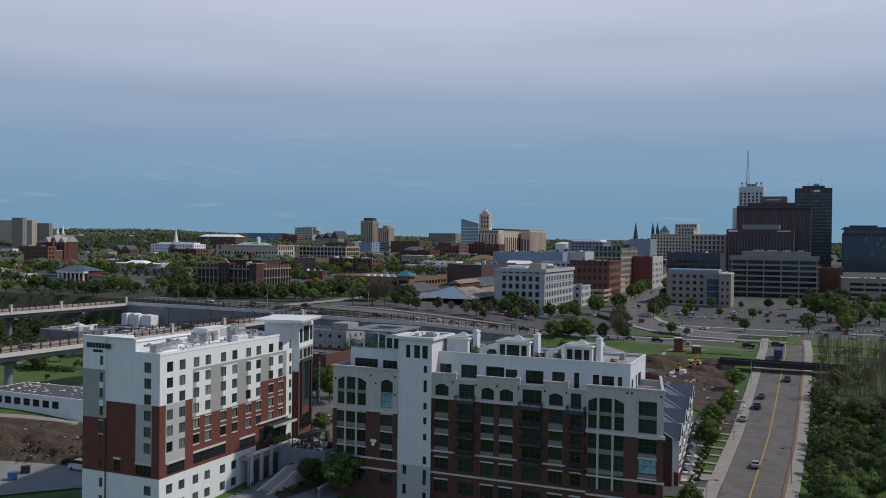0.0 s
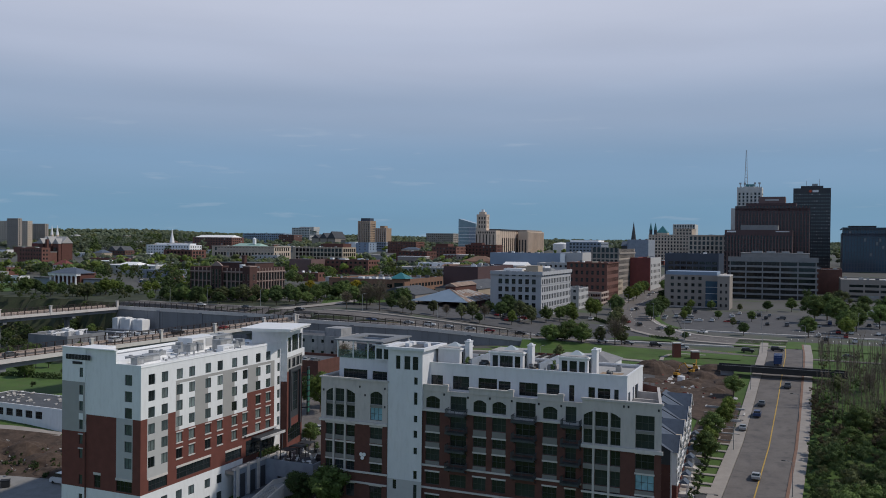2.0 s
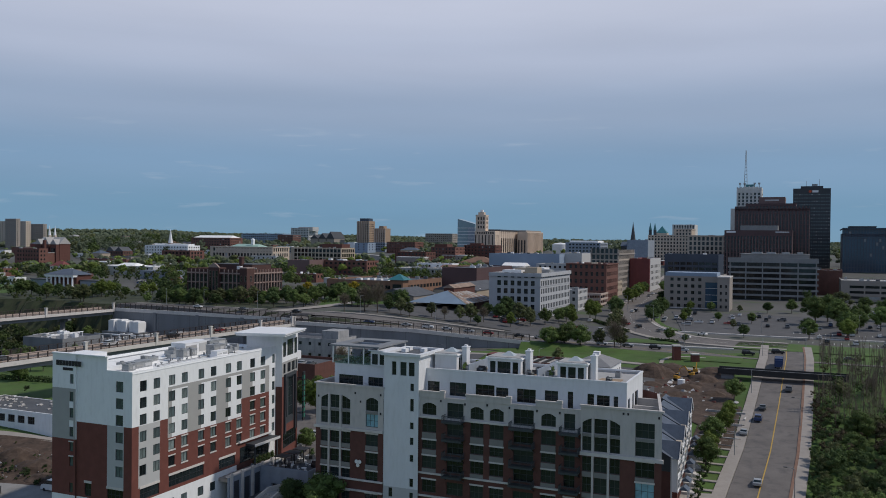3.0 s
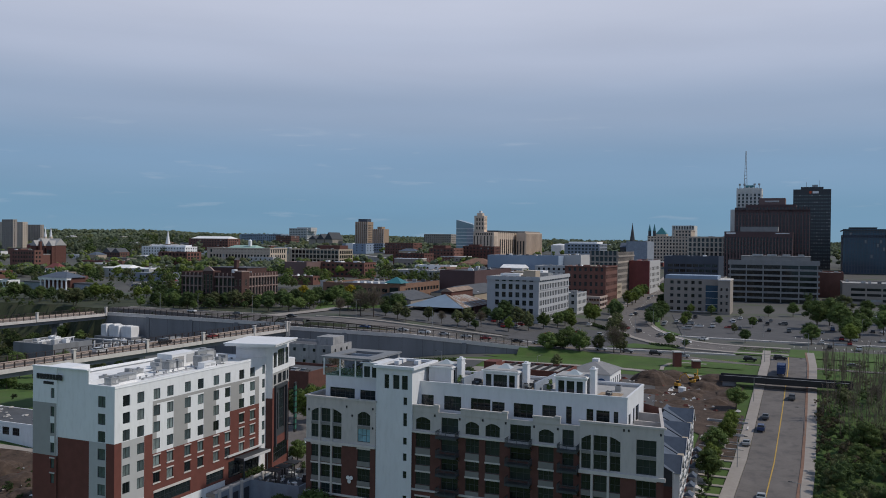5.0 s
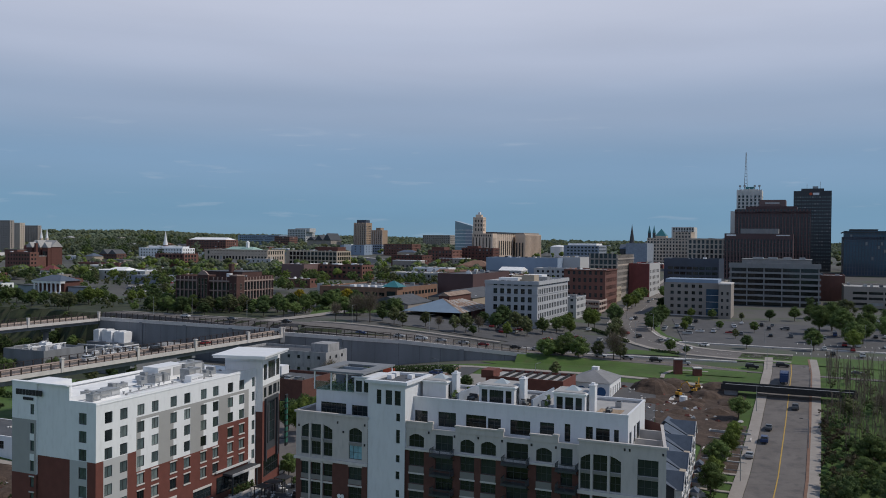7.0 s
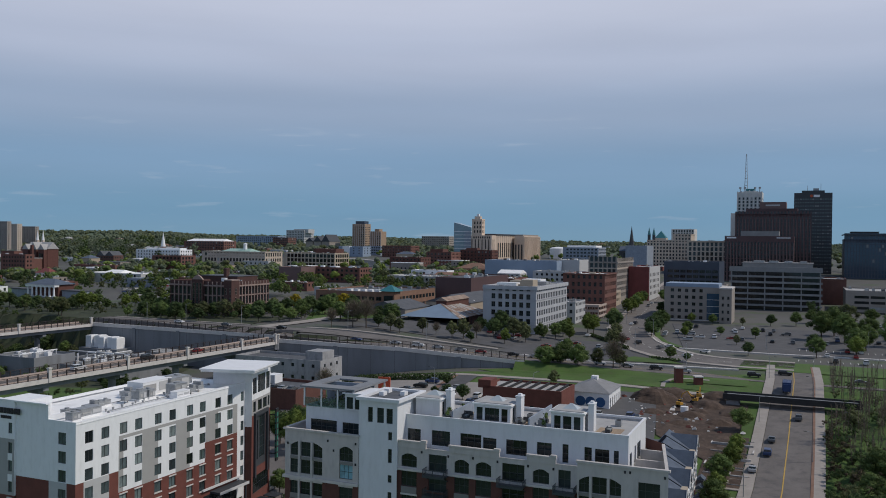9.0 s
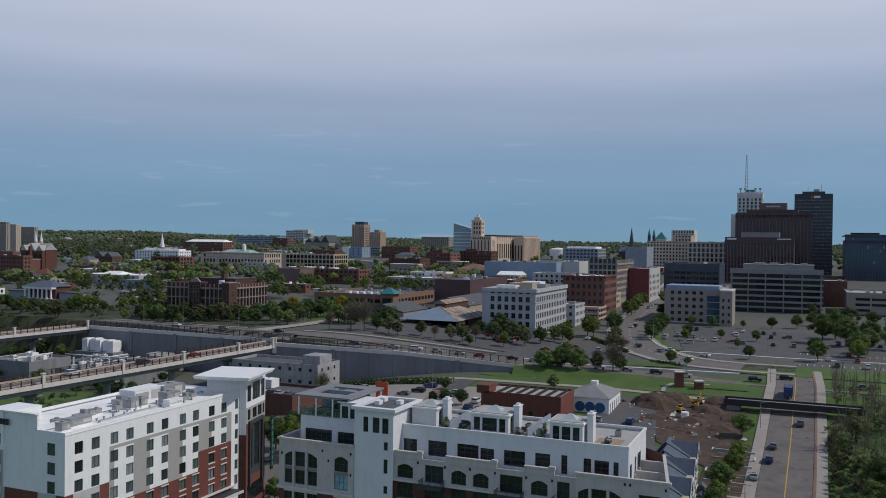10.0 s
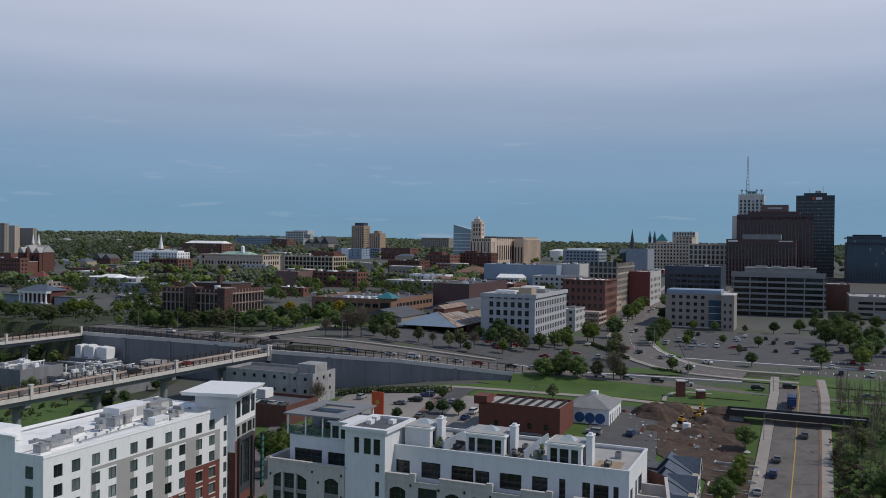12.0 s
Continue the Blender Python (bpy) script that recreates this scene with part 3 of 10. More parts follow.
            plant.box(a, min(a + w, ul - 1), b, min(b + d, vl - 1), top + 0.02, top + h, rng_p.choice((METAL, METAL_W, METAL, ROOF_D, TANW)))
        tagged(part("rooftop_equipment", plant, root, "small roof vents and plant boxes"), kind="stuff")
    return root


# ---------------------------------------------------------------- the hotel
HX, HY = -53.08, 160.8
hotel = thing("hotel", grid(HX, HY, 0), "white, grey and red-brick mid-rise hotel with a white flat roof", "hotel")
H_COLS = (2.8, 6.3, 10.4, 14.0, 18.9, 22.7, 27.5, 31.2, 35.9, 39.7)
H_ROWS = (30.5, 27.45, 24.4, 21.3, 18.2, 15.1)
h_white, h_mid = 23.35, 19.6


def hotel_side(h, z):
    if z > 29.25:
        return WHITE
    if h > 42.1:
        return WHITE if h < 45.2 else BRICK
    if z < 9.5:
        return BRICK_D if h > 30.5 else WHITE
    if h < 9.3:
        if z > h_white:
            return WHITE
        return LIGHT_GREY if 1.7 < h < 7.2 and z > 12.0 else BRICK
    low = h_white if h > 31.9 else h_mid
    if z < low:
        return BRICK
    if z > 28.7:
        return GREY
    for a, b in ((10.4, 14.9), (18.9, 23.6), (27.5, 32.1), (35.9, 40.6)):
        if a < h < b:
            return WHITE
    return GREY


def hotel_front(h, z):
    if h > 13.2:
        if z > 29.4:
            return WHITE
        if z > 20:
            return GREY
        return BRICK if z > 9.6 else WHITE
    if z > h_white or z < 9.5:
        return WHITE
    return LIGHT_GREY if 1.9 < h < 5.8 and z > 12 else BRICK


hw = Mesh(WHITE)
side_holes, front_holes, h_windows = [], [], []
for r, z in enumerate(H_ROWS):
    for c, h in enumerate(H_COLS):
        side_holes.append((h - 0.87, h + 0.87, z - 0.98, z + 0.98))
    side_holes.append((43.25, 44.25, z - 0.98, z + 0.98))
    front_holes.append((2.1, 3.84, z - 0.98, z + 0.98))
for z in (7.05, 3.5):
    for h in H_COLS[:6]:
        side_holes.append((h - 0.87, h + 0.87, z - 0.9, z + 0.9))
    front_holes.append((2.0, 3.74, z - 0.9, z + 0.9))
facade(hw, "y", 0, 0, 45.2, -3, 33.0, side_holes + [(2.1, 7.1, 9.75, 11.8), (9.7, 19.8, 10.1, 12.3), (24.6, 30.0, 9.9, 11.9)], hotel_side, 0.25, cuts_h=(1.7, 7.2, 9.3, 10.4, 14.9, 18.9, 23.6, 27.5, 30.5, 31.9, 32.1, 35.9, 40.6, 42.1), cuts_z=(9.5, 12.0, h_mid, h_white, 28.7, 29.25))
wing_holes = [(13.75, 14.65, z - 0.9, z + 0.9) for z in (31.2, 27.9, 24.9, 21.4, 18.6, 15.9, 11.0, 7.4, 4.0)]
facade(hw, "x", 0, 0, 13.2, -3, 33.0, [o for o in front_holes] + [(9.6, 11.2, 9.8, 12.2), (2.0, 5.8, 9.75, 11.8)], hotel_front, 0.25, cuts_h=(1.9, 5.8), cuts_z=(9.5, 12, h_white))
facade(hw, "x", -0.35, 13.2, 19.0, -3, 33.0, wing_holes, hotel_front, 0.25, cuts_z=(9.6, 20, 29.4))
hw.poly([(-0.35, 13.2, -3), (0, 13.2, -3), (0, 13.2, 20), (-0.35, 13.2, 20)], BRICK_D).poly([(-0.35, 13.2, 20), (0, 13.2, 20), (0, 13.2, 33), (-0.35, 13.2, 33)], WHITE)
hw.poly([(-0.35, 19, -3), (46, 19, -3), (46, 19, 33), (-0.35, 19, 33)], WHITE)
hw.poly([(46, 0, -3), (46, 19, -3), (46, 19, 33), (46, 0, 33)], WHITE)
hw.poly([(45.2, 0, -3), (46, 0, -3), (46, 0, 33), (45.2, 0, 33)], WHITE)
part("wall", hw, hotel)
# parapets and the taller stair block
pp = Mesh(WHITE)
pp.box(0, 46, 0, 0.3, 33.0, 33.35).box(0, 0.3, 0.3, 6, 33.0, 33.35).box(0.3, 46, 18.7, 19, 33, 33.5)
pp.box(-0.05, 46, -0.08, 0, 32.9, 33.05)
part("parapet", pp, hotel)
st = Mesh(WHITE)
st.box(-0.0, 0.3, 6, 13.2, 33.0, 35.7).box(-0.35, 0.0, 13.2, 19, 33.0, 35.9).box(0.3, 8.5, 6, 6.3, 33, 33.9).box(0, 7.5, 13.4, 19.0, 33.0, 35.4)
st.box(-0.5, 0.35, 5.9, 19.1, 35.75, 35.95)
part("stair_block", st, hotel)
part("roof", Mesh(ROOF_W).box(0.31, 45.9, 0.31, 18.7, 32.4, 32.75), hotel, "white flat roof membrane")
hw_big, hw_nar, hw_slim = window_data(1.74, 1.96, (2, 1), glass=GLASS_H), window_data(1.0, 1.96, (1, 1), glass=GLASS_H), window_data(0.9, 1.8, (1, 1), glass=GLASS_H)
hw_low = window_data(1.74, 1.8, (2, 1), glass=GLASS_H)
hw_dark, hw_pale = window_data(1.74, 1.96, (2, 1), glass=GLASS), window_data(1.74, 1.96, (2, 1), glass=GLASS_P)
rng_w = random.Random(12)
sill = Mesh(CONC_L).box(-0.12, 0.1, -1.0, 1.0, -0.12, 0.1).data("sill")
for r, z in enumerate(H_ROWS):
    for h in H_COLS:
        w = put_window(hotel, "y", 0, h, z, rng_w.choice((hw_big, hw_big, hw_big, hw_dark, hw_pale)))
        low = h_white if h > 31.9 or h < 9.3 else h_mid
        if z < low and h > 9.3:
            part("sill", sill, w, "pale stone sill", pose(-0.2, 0, -1.05))
            part("lintel", sill, w, "pale stone lintel", pose(-0.2, 0, 1.1))
    put_window(hotel, "y", 0, 43.75, z, hw_nar)
    put_window(hotel, "x", 0, 2.97, z, hw_big)
for z in (7.05, 3.5):
    for h in H_COLS[:6]:
        put_window(hotel, "y", 0, h, z, hw_low)
    put_window(hotel, "x", 0, 2.87, z, hw_low)
for o in wing_holes:
    w = put_window(hotel, "x", -0.35, 14.2, (o[2] + o[3]) / 2, hw_slim)
    if 19 < o[2] < 27:
        part("panel", Mesh(WHITE).box(-0.24, -0.2, -0.5, 0.5, 0.92, 2.1), w, "white infill panel")
    if 12 < o[2] < 20:
        part("lintel", sill, w, at=pose(-0.2, 0, 1.0) @ Matrix.Diagonal((1, 0.6, 1, 1)))
for face, h0, h1, z0, z1, n in (("y", 2.1, 7.1, 9.75, 11.8, 5), ("y", 9.7, 19.8, 10.1, 12.3, 10), ("x", 2.0, 5.8, 9.75, 11.8, 4), ("x", 9.6, 11.2, 9.8, 12.2, 2), ("y", 24.6, 30.0, 9.9, 11.9, 5)):
    put_window(hotel, face, 0, (h0 + h1) / 2, (z0 + z1) / 2, window_data(h1 - h0, z1 - z0, (n, 2)), 0.2, name="storefront")
    m = Mesh(CONC_L)
    if face == "y":
        m.box(h0 - 0.1, h1 + 0.1, -0.08, 0.05, z1, z1 + 0.45)
    else:
        m.box(-0.08, 0.05, h0 - 0.1, h1 + 0.1, z1, z1 + 0.45)
    part("lintel", m, hotel)
# the end tower, turned a little off the grid, with its deep flat canopy
TROT = pose(40.9, -4.9, 0, 0, 0, 13.7)
TBODY = pose(43.54, -3.09, 0, 0, 0, 13.7) @ Matrix.Diagonal((1.000, 1, 1, 1))
tw = Mesh(WHITE)
TX0, TX1, TY0, TY1 = 1.8, 12.2, 1.2, 9.8


def tower_side(h, z):
    if z > 29.5:
        return WHITE
    if z > 26.2:
        return GREY
    return CHARCOAL if 3.0 < h < 9.6 and z > 15 else BRICK


T_HOLES = [(2.3, 4.4, 30.6, 34.0), (5.0, 9.2, 30.6, 34.4), (9.8, 11.8, 30.6, 34.3), (2.6, 4.0, 26.8, 29.0), (5.2, 7.4, 26.8, 29.0), (8.0, 10.2, 26.8, 29.0), (10.7, 11.8, 26.8, 29.0), (6.0, 9.0, 16.5, 25.4), (3.5, 5.2, 16.5, 24.8), (10.2, 11.6, 15.5, 24.5), (2.6, 11.4, 9.6, 13.2)]
facade(tw, "x", TX0, TY0, TY1, -1, 36.0, [], lambda h, z: WHITE if z > 24 else BRICK_D, cuts_z=(24,))
facade(tw, "y", TY0, TX0, TX1, -1, 36.0, T_HOLES, tower_side, 0.25, cuts_h=(3.0, 9.6), cuts_z=(15, 26.2, 29.5))
facade(tw, "x", TX1, TY0, TY1, -1, 36.0, [], WHITE, out=1)
facade(tw, "y", TY1, TX0, TX1, 30, 36.0, [], WHITE, out=1)
part("end_tower", tw, hotel, at=TBODY)
can = Mesh(METAL_W)
can.v = [(x_, y_, z_) for z_, g_ in ((35.95, 0.0), (36.3, 0.0), (36.32, 0.2), (36.6, 0.2)) for x_, y_ in ((-g_, -g_), (13.7 + g_, -g_), (13.7 + g_, 11.5 + g_), (-g_, 11.5 + g_))]
for o in (0, 4, 8):
    can.f += [(o + i, o + (i + 1) % 4, o + 4 + (i + 1) % 4, o + 4 + i) for i in range(4)]
can.f += [(3, 2, 1, 0), (12, 13, 14, 15)]
can.k = [0] * len(can.f)
part("canopy", can, hotel, "deep white flat roof canopy", TROT)
for a, b, z0, z1 in T_HOLES:
    w = part("window", window_data(b - a, z1 - z0, (max(1, round((b - a) / 1.3)), max(1, round((z1 - z0) / 2.0))))[0], hotel, at=TBODY @ pose((a + b) / 2, TY0 + 0.2, (z0 + z1) / 2, 0, 0, 90))
    part("pane", window_data(b - a, z1 - z0, (max(1, round((b - a) / 1.3)), max(1, round((z1 - z0) / 2.0))))[1], w)
cf = Mesh(CHARCOAL)
lattice(cf, [-4.3, -3.7, 2.5, 3.1], [13.0, 25.9, 26.6], [(1, 0)], -0.45, 0.05)
part("projecting_frame", cf, hotel, "projecting charcoal frame", TBODY @ pose(6.0, TY0 - 0.02, 0, 0, 0, 90))
sg = part("blade_sign", Mesh(BLACK).box(11.6, 13.0, TY0 - 1.7, TY0 - 1.4, 14.5, 26.0), hotel, "vertical dark blade sign with green letters", TBODY)
part("sign_bracket", Mesh(BLACK).box(12.0, 12.2, TY0 - 1.4, TY0, 24.5, 24.7).box(12.0, 12.2, TY0 - 1.4, TY0, 16.0, 16.2), hotel, at=TBODY)
green = material("green_sign_letters", (0.03, 0.17, 0.12), 0.6, spread=0.1)
for k in range(8):
    part("letter_bar", Mesh(green).box(11.55, 11.6, TY0 - 1.66, TY0 - 1.44, 15.2 + 1.3 * k, 16.1 + 1.3 * k).box(11.9, 12.7, TY0 - 1.75, TY0 - 1.7, 15.2 + 1.3 * k, 16.1 + 1.3 * k), sg)
# the name on the front: plain dark bars
for k in range(8):
    part("letter_bar", Mesh(BLACK).box(-0.47, -0.36, 18.0 - k * 0.78 - 0.62, 18.0 - k * 0.78, 33.6, 34.55), hotel, "dark sign lettering")
for k in range(5):
    part("letter_bar", Mesh(BLACK).box(-0.47, -0.36, 16.3 - k * 0.5 - 0.4, 16.3 - k * 0.5, 32.75, 33.25), hotel, "dark sign lettering")
part("side_annex", Mesh(BRICK_D).box(2, 7, 19.02, 20.6, -2, 22.4).box(1.9, 7.1, 19.02, 20.7, 22.4, 23.6, WHITE), hotel, "narrow brick side annex")
# entrance canopy
ec = Mesh(CHARCOAL).box(33.6, 43.0, -2.4, 0, 13.0, 13.4, CHARCOAL).box(33.6, 43.0, -2.5, -2.4, 12.9, 13.45, FRAME_W).box(34, 34.25, -2.2, -2.0, 8.5, 13.0).box(42.2, 42.45, -2.2, -2.0, 8.5, 13.0)
ec.box(31.0, 43.0, -0.5, 0, 14.0, 14.3, FRAME_W)
part("entrance_canopy", ec, hotel, "dark entrance canopy with a pale edge")
part("entrance_glazing", Mesh(GLASS).box(31.6, 42.0, -0.06, -0.02, 9.6, 12.9), hotel)


def rooftop_unit(x, y, lx, ly, h, base=32.75, fans=2, mat=METAL):
    """A roof air handler: cabinet on a curb, with fan cowls."""
    t = thing("rooftop_unit", hotel.matrix_world @ pose(x, y, base), "grey metal rooftop air handling unit", "rooftop unit", "rooftop units")
    part("curb", Mesh(METAL_W).box(-0.1, lx + 0.1, -0.1, ly + 0.1, 0, 0.35), t)
    part("cabinet", Mesh(mat).box(0, lx, 0, ly, 0.35, h).box(-0.05, lx + 0.05, -0.05, ly + 0.05, h, h + 0.1), t)
    for k in range(fans):
        part("fan_cowl", Mesh(METAL).cyl(lx * (k + 0.5) / fans, ly / 2, h + 0.1, h + 0.35, min(lx / fans, ly) * 0.27, n=14), t)
    part("louvre", Mesh(GREY).box(0.2, lx * 0.45, -0.07, -0.02, 0.7, h - 0.5), t)
    part("access_panel", Mesh(LIGHT_GREY).box(lx * 0.55, lx - 0.25, -0.06, -0.02, 0.6, h - 0.3), t)
    return t


rooftop_unit(1.8, 2.6, 1.8, 1.6, 1.5, fans=1)
rooftop_unit(4.6, 3.6, 4.4, 2.0, 1.5, fans=0)
rooftop_unit(3.9, 6.2, 1.5, 1.4, 1.3, fans=1)
rooftop_unit(12.4, 7.6, 1.4, 1.2, 1.1, fans=1)
rooftop_unit(14.2, 8.0, 1.4, 1.2, 1.1, fans=1)
rooftop_unit(20.8, 6.2, 2.0, 2.0, 1.8, fans=1)
rooftop_unit(23.4, 6.2, 1.6, 1.8, 1.7, fans=1)
rooftop_unit(24.5, 8.8, 8.0, 3.8, 2.6, fans=0, mat=METAL_W)
rooftop_unit(27.6, 3.8, 3.6, 2.2, 2.2, fans=1)
rooftop_unit(31.5, 8.0, 5.4, 3.8, 2.5, fans=2)
rooftop_unit(25.6, 1.5, 3.6, 1.6, 1.3, fans=0, mat=METAL_W)
for a, b in (((6, 8.5, 0), (22, 8.5, 0)), ((10.5, 3.5, 0), (26, 4.0, 0)), ((36, 6, 0), (41, 6.5, 0)), ((22.5, 6.5, 0), (22.5, 12, 0)), ((29, 12.8, 0), (36.5, 12.2, 0))):
    solid("roof_pipe", Mesh(METAL).beam((a[0], a[1], 0.3), (b[0], b[1], 0.3), 0.16, 0.16).box(a[0] - 0.15, a[0] + 0.15, a[1] - 0.2, a[1] + 0.2, 0, 0.3).box(b[0] - 0.15, b[0] + 0.15, b[1] - 0.2, b[1] + 0.2, 0, 0.3), hotel.matrix_world @ pose(0, 0, 32.75), "thin metal conduit along the roof", "pipe", "roof pipes")
for x, y, w, d in ((8.6, 6.4, 2.4, 1.4), (17.8, 6.8, 1.6, 1.0), (30.2, 2.2, 1.6, 1.2), (37.6, 9.6, 2.0, 1.6), (33.5, 3.0, 1.6, 2.2), (21.8, 10.4, 1.8, 1.6)):
    du = thing("roof_duct", hotel.matrix_world @ pose(x, y, 32.75), "bent sheet-metal duct on the roof", "duct", "roof ducts")
    part("duct", Mesh(METAL).box(0, w, 0, d, 0.5, 1.3).box(w - 0.7, w, 0.1, d - 0.1, 1.3, 1.9), du)
    part("leg", Mesh(FRAME_D).box(0.1, 0.2, 0.1, 0.2, 0, 0.5), du)
    part("leg", Mesh(FRAME_D).box(w - 0.2, w - 0.1, d - 0.2, d - 0.1, 0, 0.5), du)
for k in range(14):
    solid("roof_vent", Mesh(METAL).cyl(0, 0, 0, 0.4, 0.16, n=8).cyl(0, 0, 0.4, 0.5, 0.24, n=8), hotel.matrix_world @ pose(11 + k * 1.5 + (k % 3) * 0.4, 4.6 + 0.22 * k * (k % 2), 32.75), "small metal roof vent pipe", "vent", "roof vents")

# ---------------------------------------------------------------- the apartment block
AX, AY = 34.81, 157.23
apts = thing("apartment_block", grid(AX, AY, 0), "brick and pale stucco loft apartment block with terraces", "apartment block")
FX = -3.0      # the street front
B_LOW, B_MID, A_TOP = 9.3, 13.6, 29.1


def mat_end(h, z):
    """The two end bays: stucco above, brick below."""
    return STUCCO if z > 20.7 else BRICK_D


def mat_mid(h, z):
    return STUCCO if z > 24.3 else BRICK_D


aw = Mesh(STUCCO)
a_win = []   # (face x, h, z, w, h, bars)
END_R, MID, END_L = [], [], []
# right end bay: triple bay and the single column
for z0, z1 in ((21.2, 23.7), (24.3, 26.9), (17.6, 20.2), (13.9, 16.6), (10.2, 12.9), (5.6, 8.4)):
    for a, b in ((0.35, 2.1), (2.55, 4.85), (5.3, 6.95)):
        END_R.append((a, b, z0, z1))
    END_R.append((-5.5, -2.25, z0, z1))
# left end bay
for z0, z1 in ((21.2, 23.7), (24.3, 26.9), (17.0, 19.8), (13.6, 16.2), (10.4, 12.6), (5.6, 8.2)):
    for a, b in ((53.3, 55.2), (55.7, 57.8), (58.3, 59.95)):
        END_L.append((a, b, z0, z1))
    END_L.append((47.15, 49.85, z0, z1))
# middle
COLS_M = ((35.1, 38.0), (25.6, 28.2), (21.7, 24.4), (11.9, 14.6))
for a, b in COLS_M:
    for z0, z1 in ((24.6, 26.9), (21.3, 23.9), (18.1, 19.8), (14.5, 16.8), (9.9, 12.3), (5.4, 7.9)):
        MID.append((a, b, z0, z1))
for a, b in ((29.6, 32.9), (16.0, 19.8), (8.4, 10.4)):
    for z0, z1 in ((24.3, 27.2), (20.9, 23.6), (17.5, 20.2), (14.1, 16.8), (9.9, 12.3), (5.4, 7.9)):
        MID.append((a, b, z0, z1))
facade(aw, "x", FX - 0.6, -6.7, 7.2, -2, A_TOP, END_R, mat_end, 0.3, cuts_z=(20.7,))
facade(aw, "x", FX - 0.6, 46.0, 61.1, -2, A_TOP, END_L, mat_end, 0.3, cuts_z=(20.7,))
facade(aw, "x", FX, 7.2, 39.2, -2, 28.0, MID, mat_mid, 0.3, cuts_z=(24.3,))
for z0_, z1_, m_ in ((-2, 20.7, BRICK_D), (20.7, A_TOP, STUCCO)):
    aw.poly([(FX - 0.6, -6.7, z0_), (14, -3.3, z0_), (14, -3.3, z1_), (FX - 0.6, -6.7, z1_)], m_)
aw.poly([(FX - 0.6, 7.2, -2), (FX, 7.2, -2), (FX, 7.2, A_TOP), (FX - 0.6, 7.2, A_TOP)], STUCCO)
aw.poly([(FX - 0.6, 61.1, -2), (17, 61.1, -2), (17, 61.1, A_TOP), (FX - 0.6, 61.1, A_TOP)], STUCCO)
aw.poly([(14, -3.3, -2), (17, 0, -2), (17, 61.1, -2), (17, 61.1, A_TOP), (17, 0, A_TOP), (14, -3.3, A_TOP)], BRICK_D)
part("wall", aw, apts)
for holes, at in ((END_R, FX - 0.6), (END_L, FX - 0.6), (MID, FX)):
    for a, b, z0, z1 in holes:
        blue = (a, z0) in ((47.15, 21.2), (-5.5, 13.9))
        w = put_window(apts, "x", at, (a + b) / 2, (z0 + z1) / 2, window_data(b - a, z1 - z0, (3 if b - a > 2.5 else 2, 2), FRAME_G, GLASS_C if blue else GLASS), 0.25, label="window with pale blue panes" if blue else "")
# pale spandrel panels, lintels and belts
BELTS = [(FX - 0.25, FX, 7.2, 39.2, z - 0.22, z + 0.12) for z in (B_LOW, B_MID)]
BELTS += [(FX - 0.85, FX - 0.6, -6.9, 7.2, z - 0.22 - k, z + 0.12 - k) for z, k in ((B_LOW, 0.2), (B_MID, 1.0))]
BELTS += [(FX - 0.85, FX - 0.6, 46.0, 61.3, z - 0.5 - k, z - 0.15 - k) for z, k in ((B_LOW, 0.4), (B_MID, 2.6))]
BELTS += [(FX - 0.95, FX - 0.6, -7.0, 7.3, 20.4, 21.0), (FX - 0.95, FX - 0.6, 46.0, 61.4, 20.2, 20.7), (FX - 0.3, FX, 7.2, 39.2, 24.0, 24.35)]
for b in BELTS:
    part("belt_course", Mesh(CONC_L).box(*b), apts, "pale stone belt course")
SHARED = {}


def strip(name, x, a, b, z0, z1, mat, parent, label="", deep=0.08):
    """A shallow block on the front at x, shared between equal sizes."""
    key = (name, round(b - a, 2), round(z1 - z0, 2), mat.name, deep)
    if key not in SHARED:
        SHARED[key] = Mesh(mat).box(-deep, 0.02, -(b - a) / 2, (b - a) / 2, 0, z1 - z0).data(name)
    return part(name, SHARED[key], parent, label, pose(x, (a + b) / 2, z0))


SPANDREL = material("spandrel_panel", (0.215, 0.21, 0.2), 0.7, spread=0.12)
for a, b, z0, z1 in MID:
    if z0 < 22 and b - a < 3.1:
        strip("lintel", FX, a - 0.1, b + 0.1, z1, z1 + 0.3, CONC_L, apts, "pale stone lintel")
for a, b, z0, z1 in END_R + END_L:
    if z0 < 20 and not (a > 0 and b < 7):
        strip("lintel", FX - 0.6, a - 0.1, b + 0.1, z1, z1 + 0.3, CONC_L, apts, "pale stone lintel")
for a, b in ((0.35, 2.1), (2.55, 4.85), (5.3, 6.95), (-5.5, -2.25), (47.15, 49.85), (53.3, 55.2), (55.7, 57.8), (58.3, 59.95)):
    for z0, z1 in ((23.72, 24.28), (16.62, 17.58), (12.95, 13.85)):
        strip("spandrel", FX - 0.6, a, b, z0 + 0.02, z1 - 0.02, SPANDREL, apts, "grey spandrel panel", 0.06)
for a, b in COLS_M:
    for z0, z1 in ((19.85, 21.25), (16.85, 18.05), (13.75, 14.45)):
        strip("spandrel", FX, a, b, z0, z1, SPANDREL, apts, "grey spandrel panel", 0.06)
for a in (2.33, 5.08, 55.45, 58.05):
    strip("mullion", FX - 0.6, a - 0.2, a + 0.2, 10.2, 27.0, STUCCO, apts, "pale vertical mullion", 0.2)
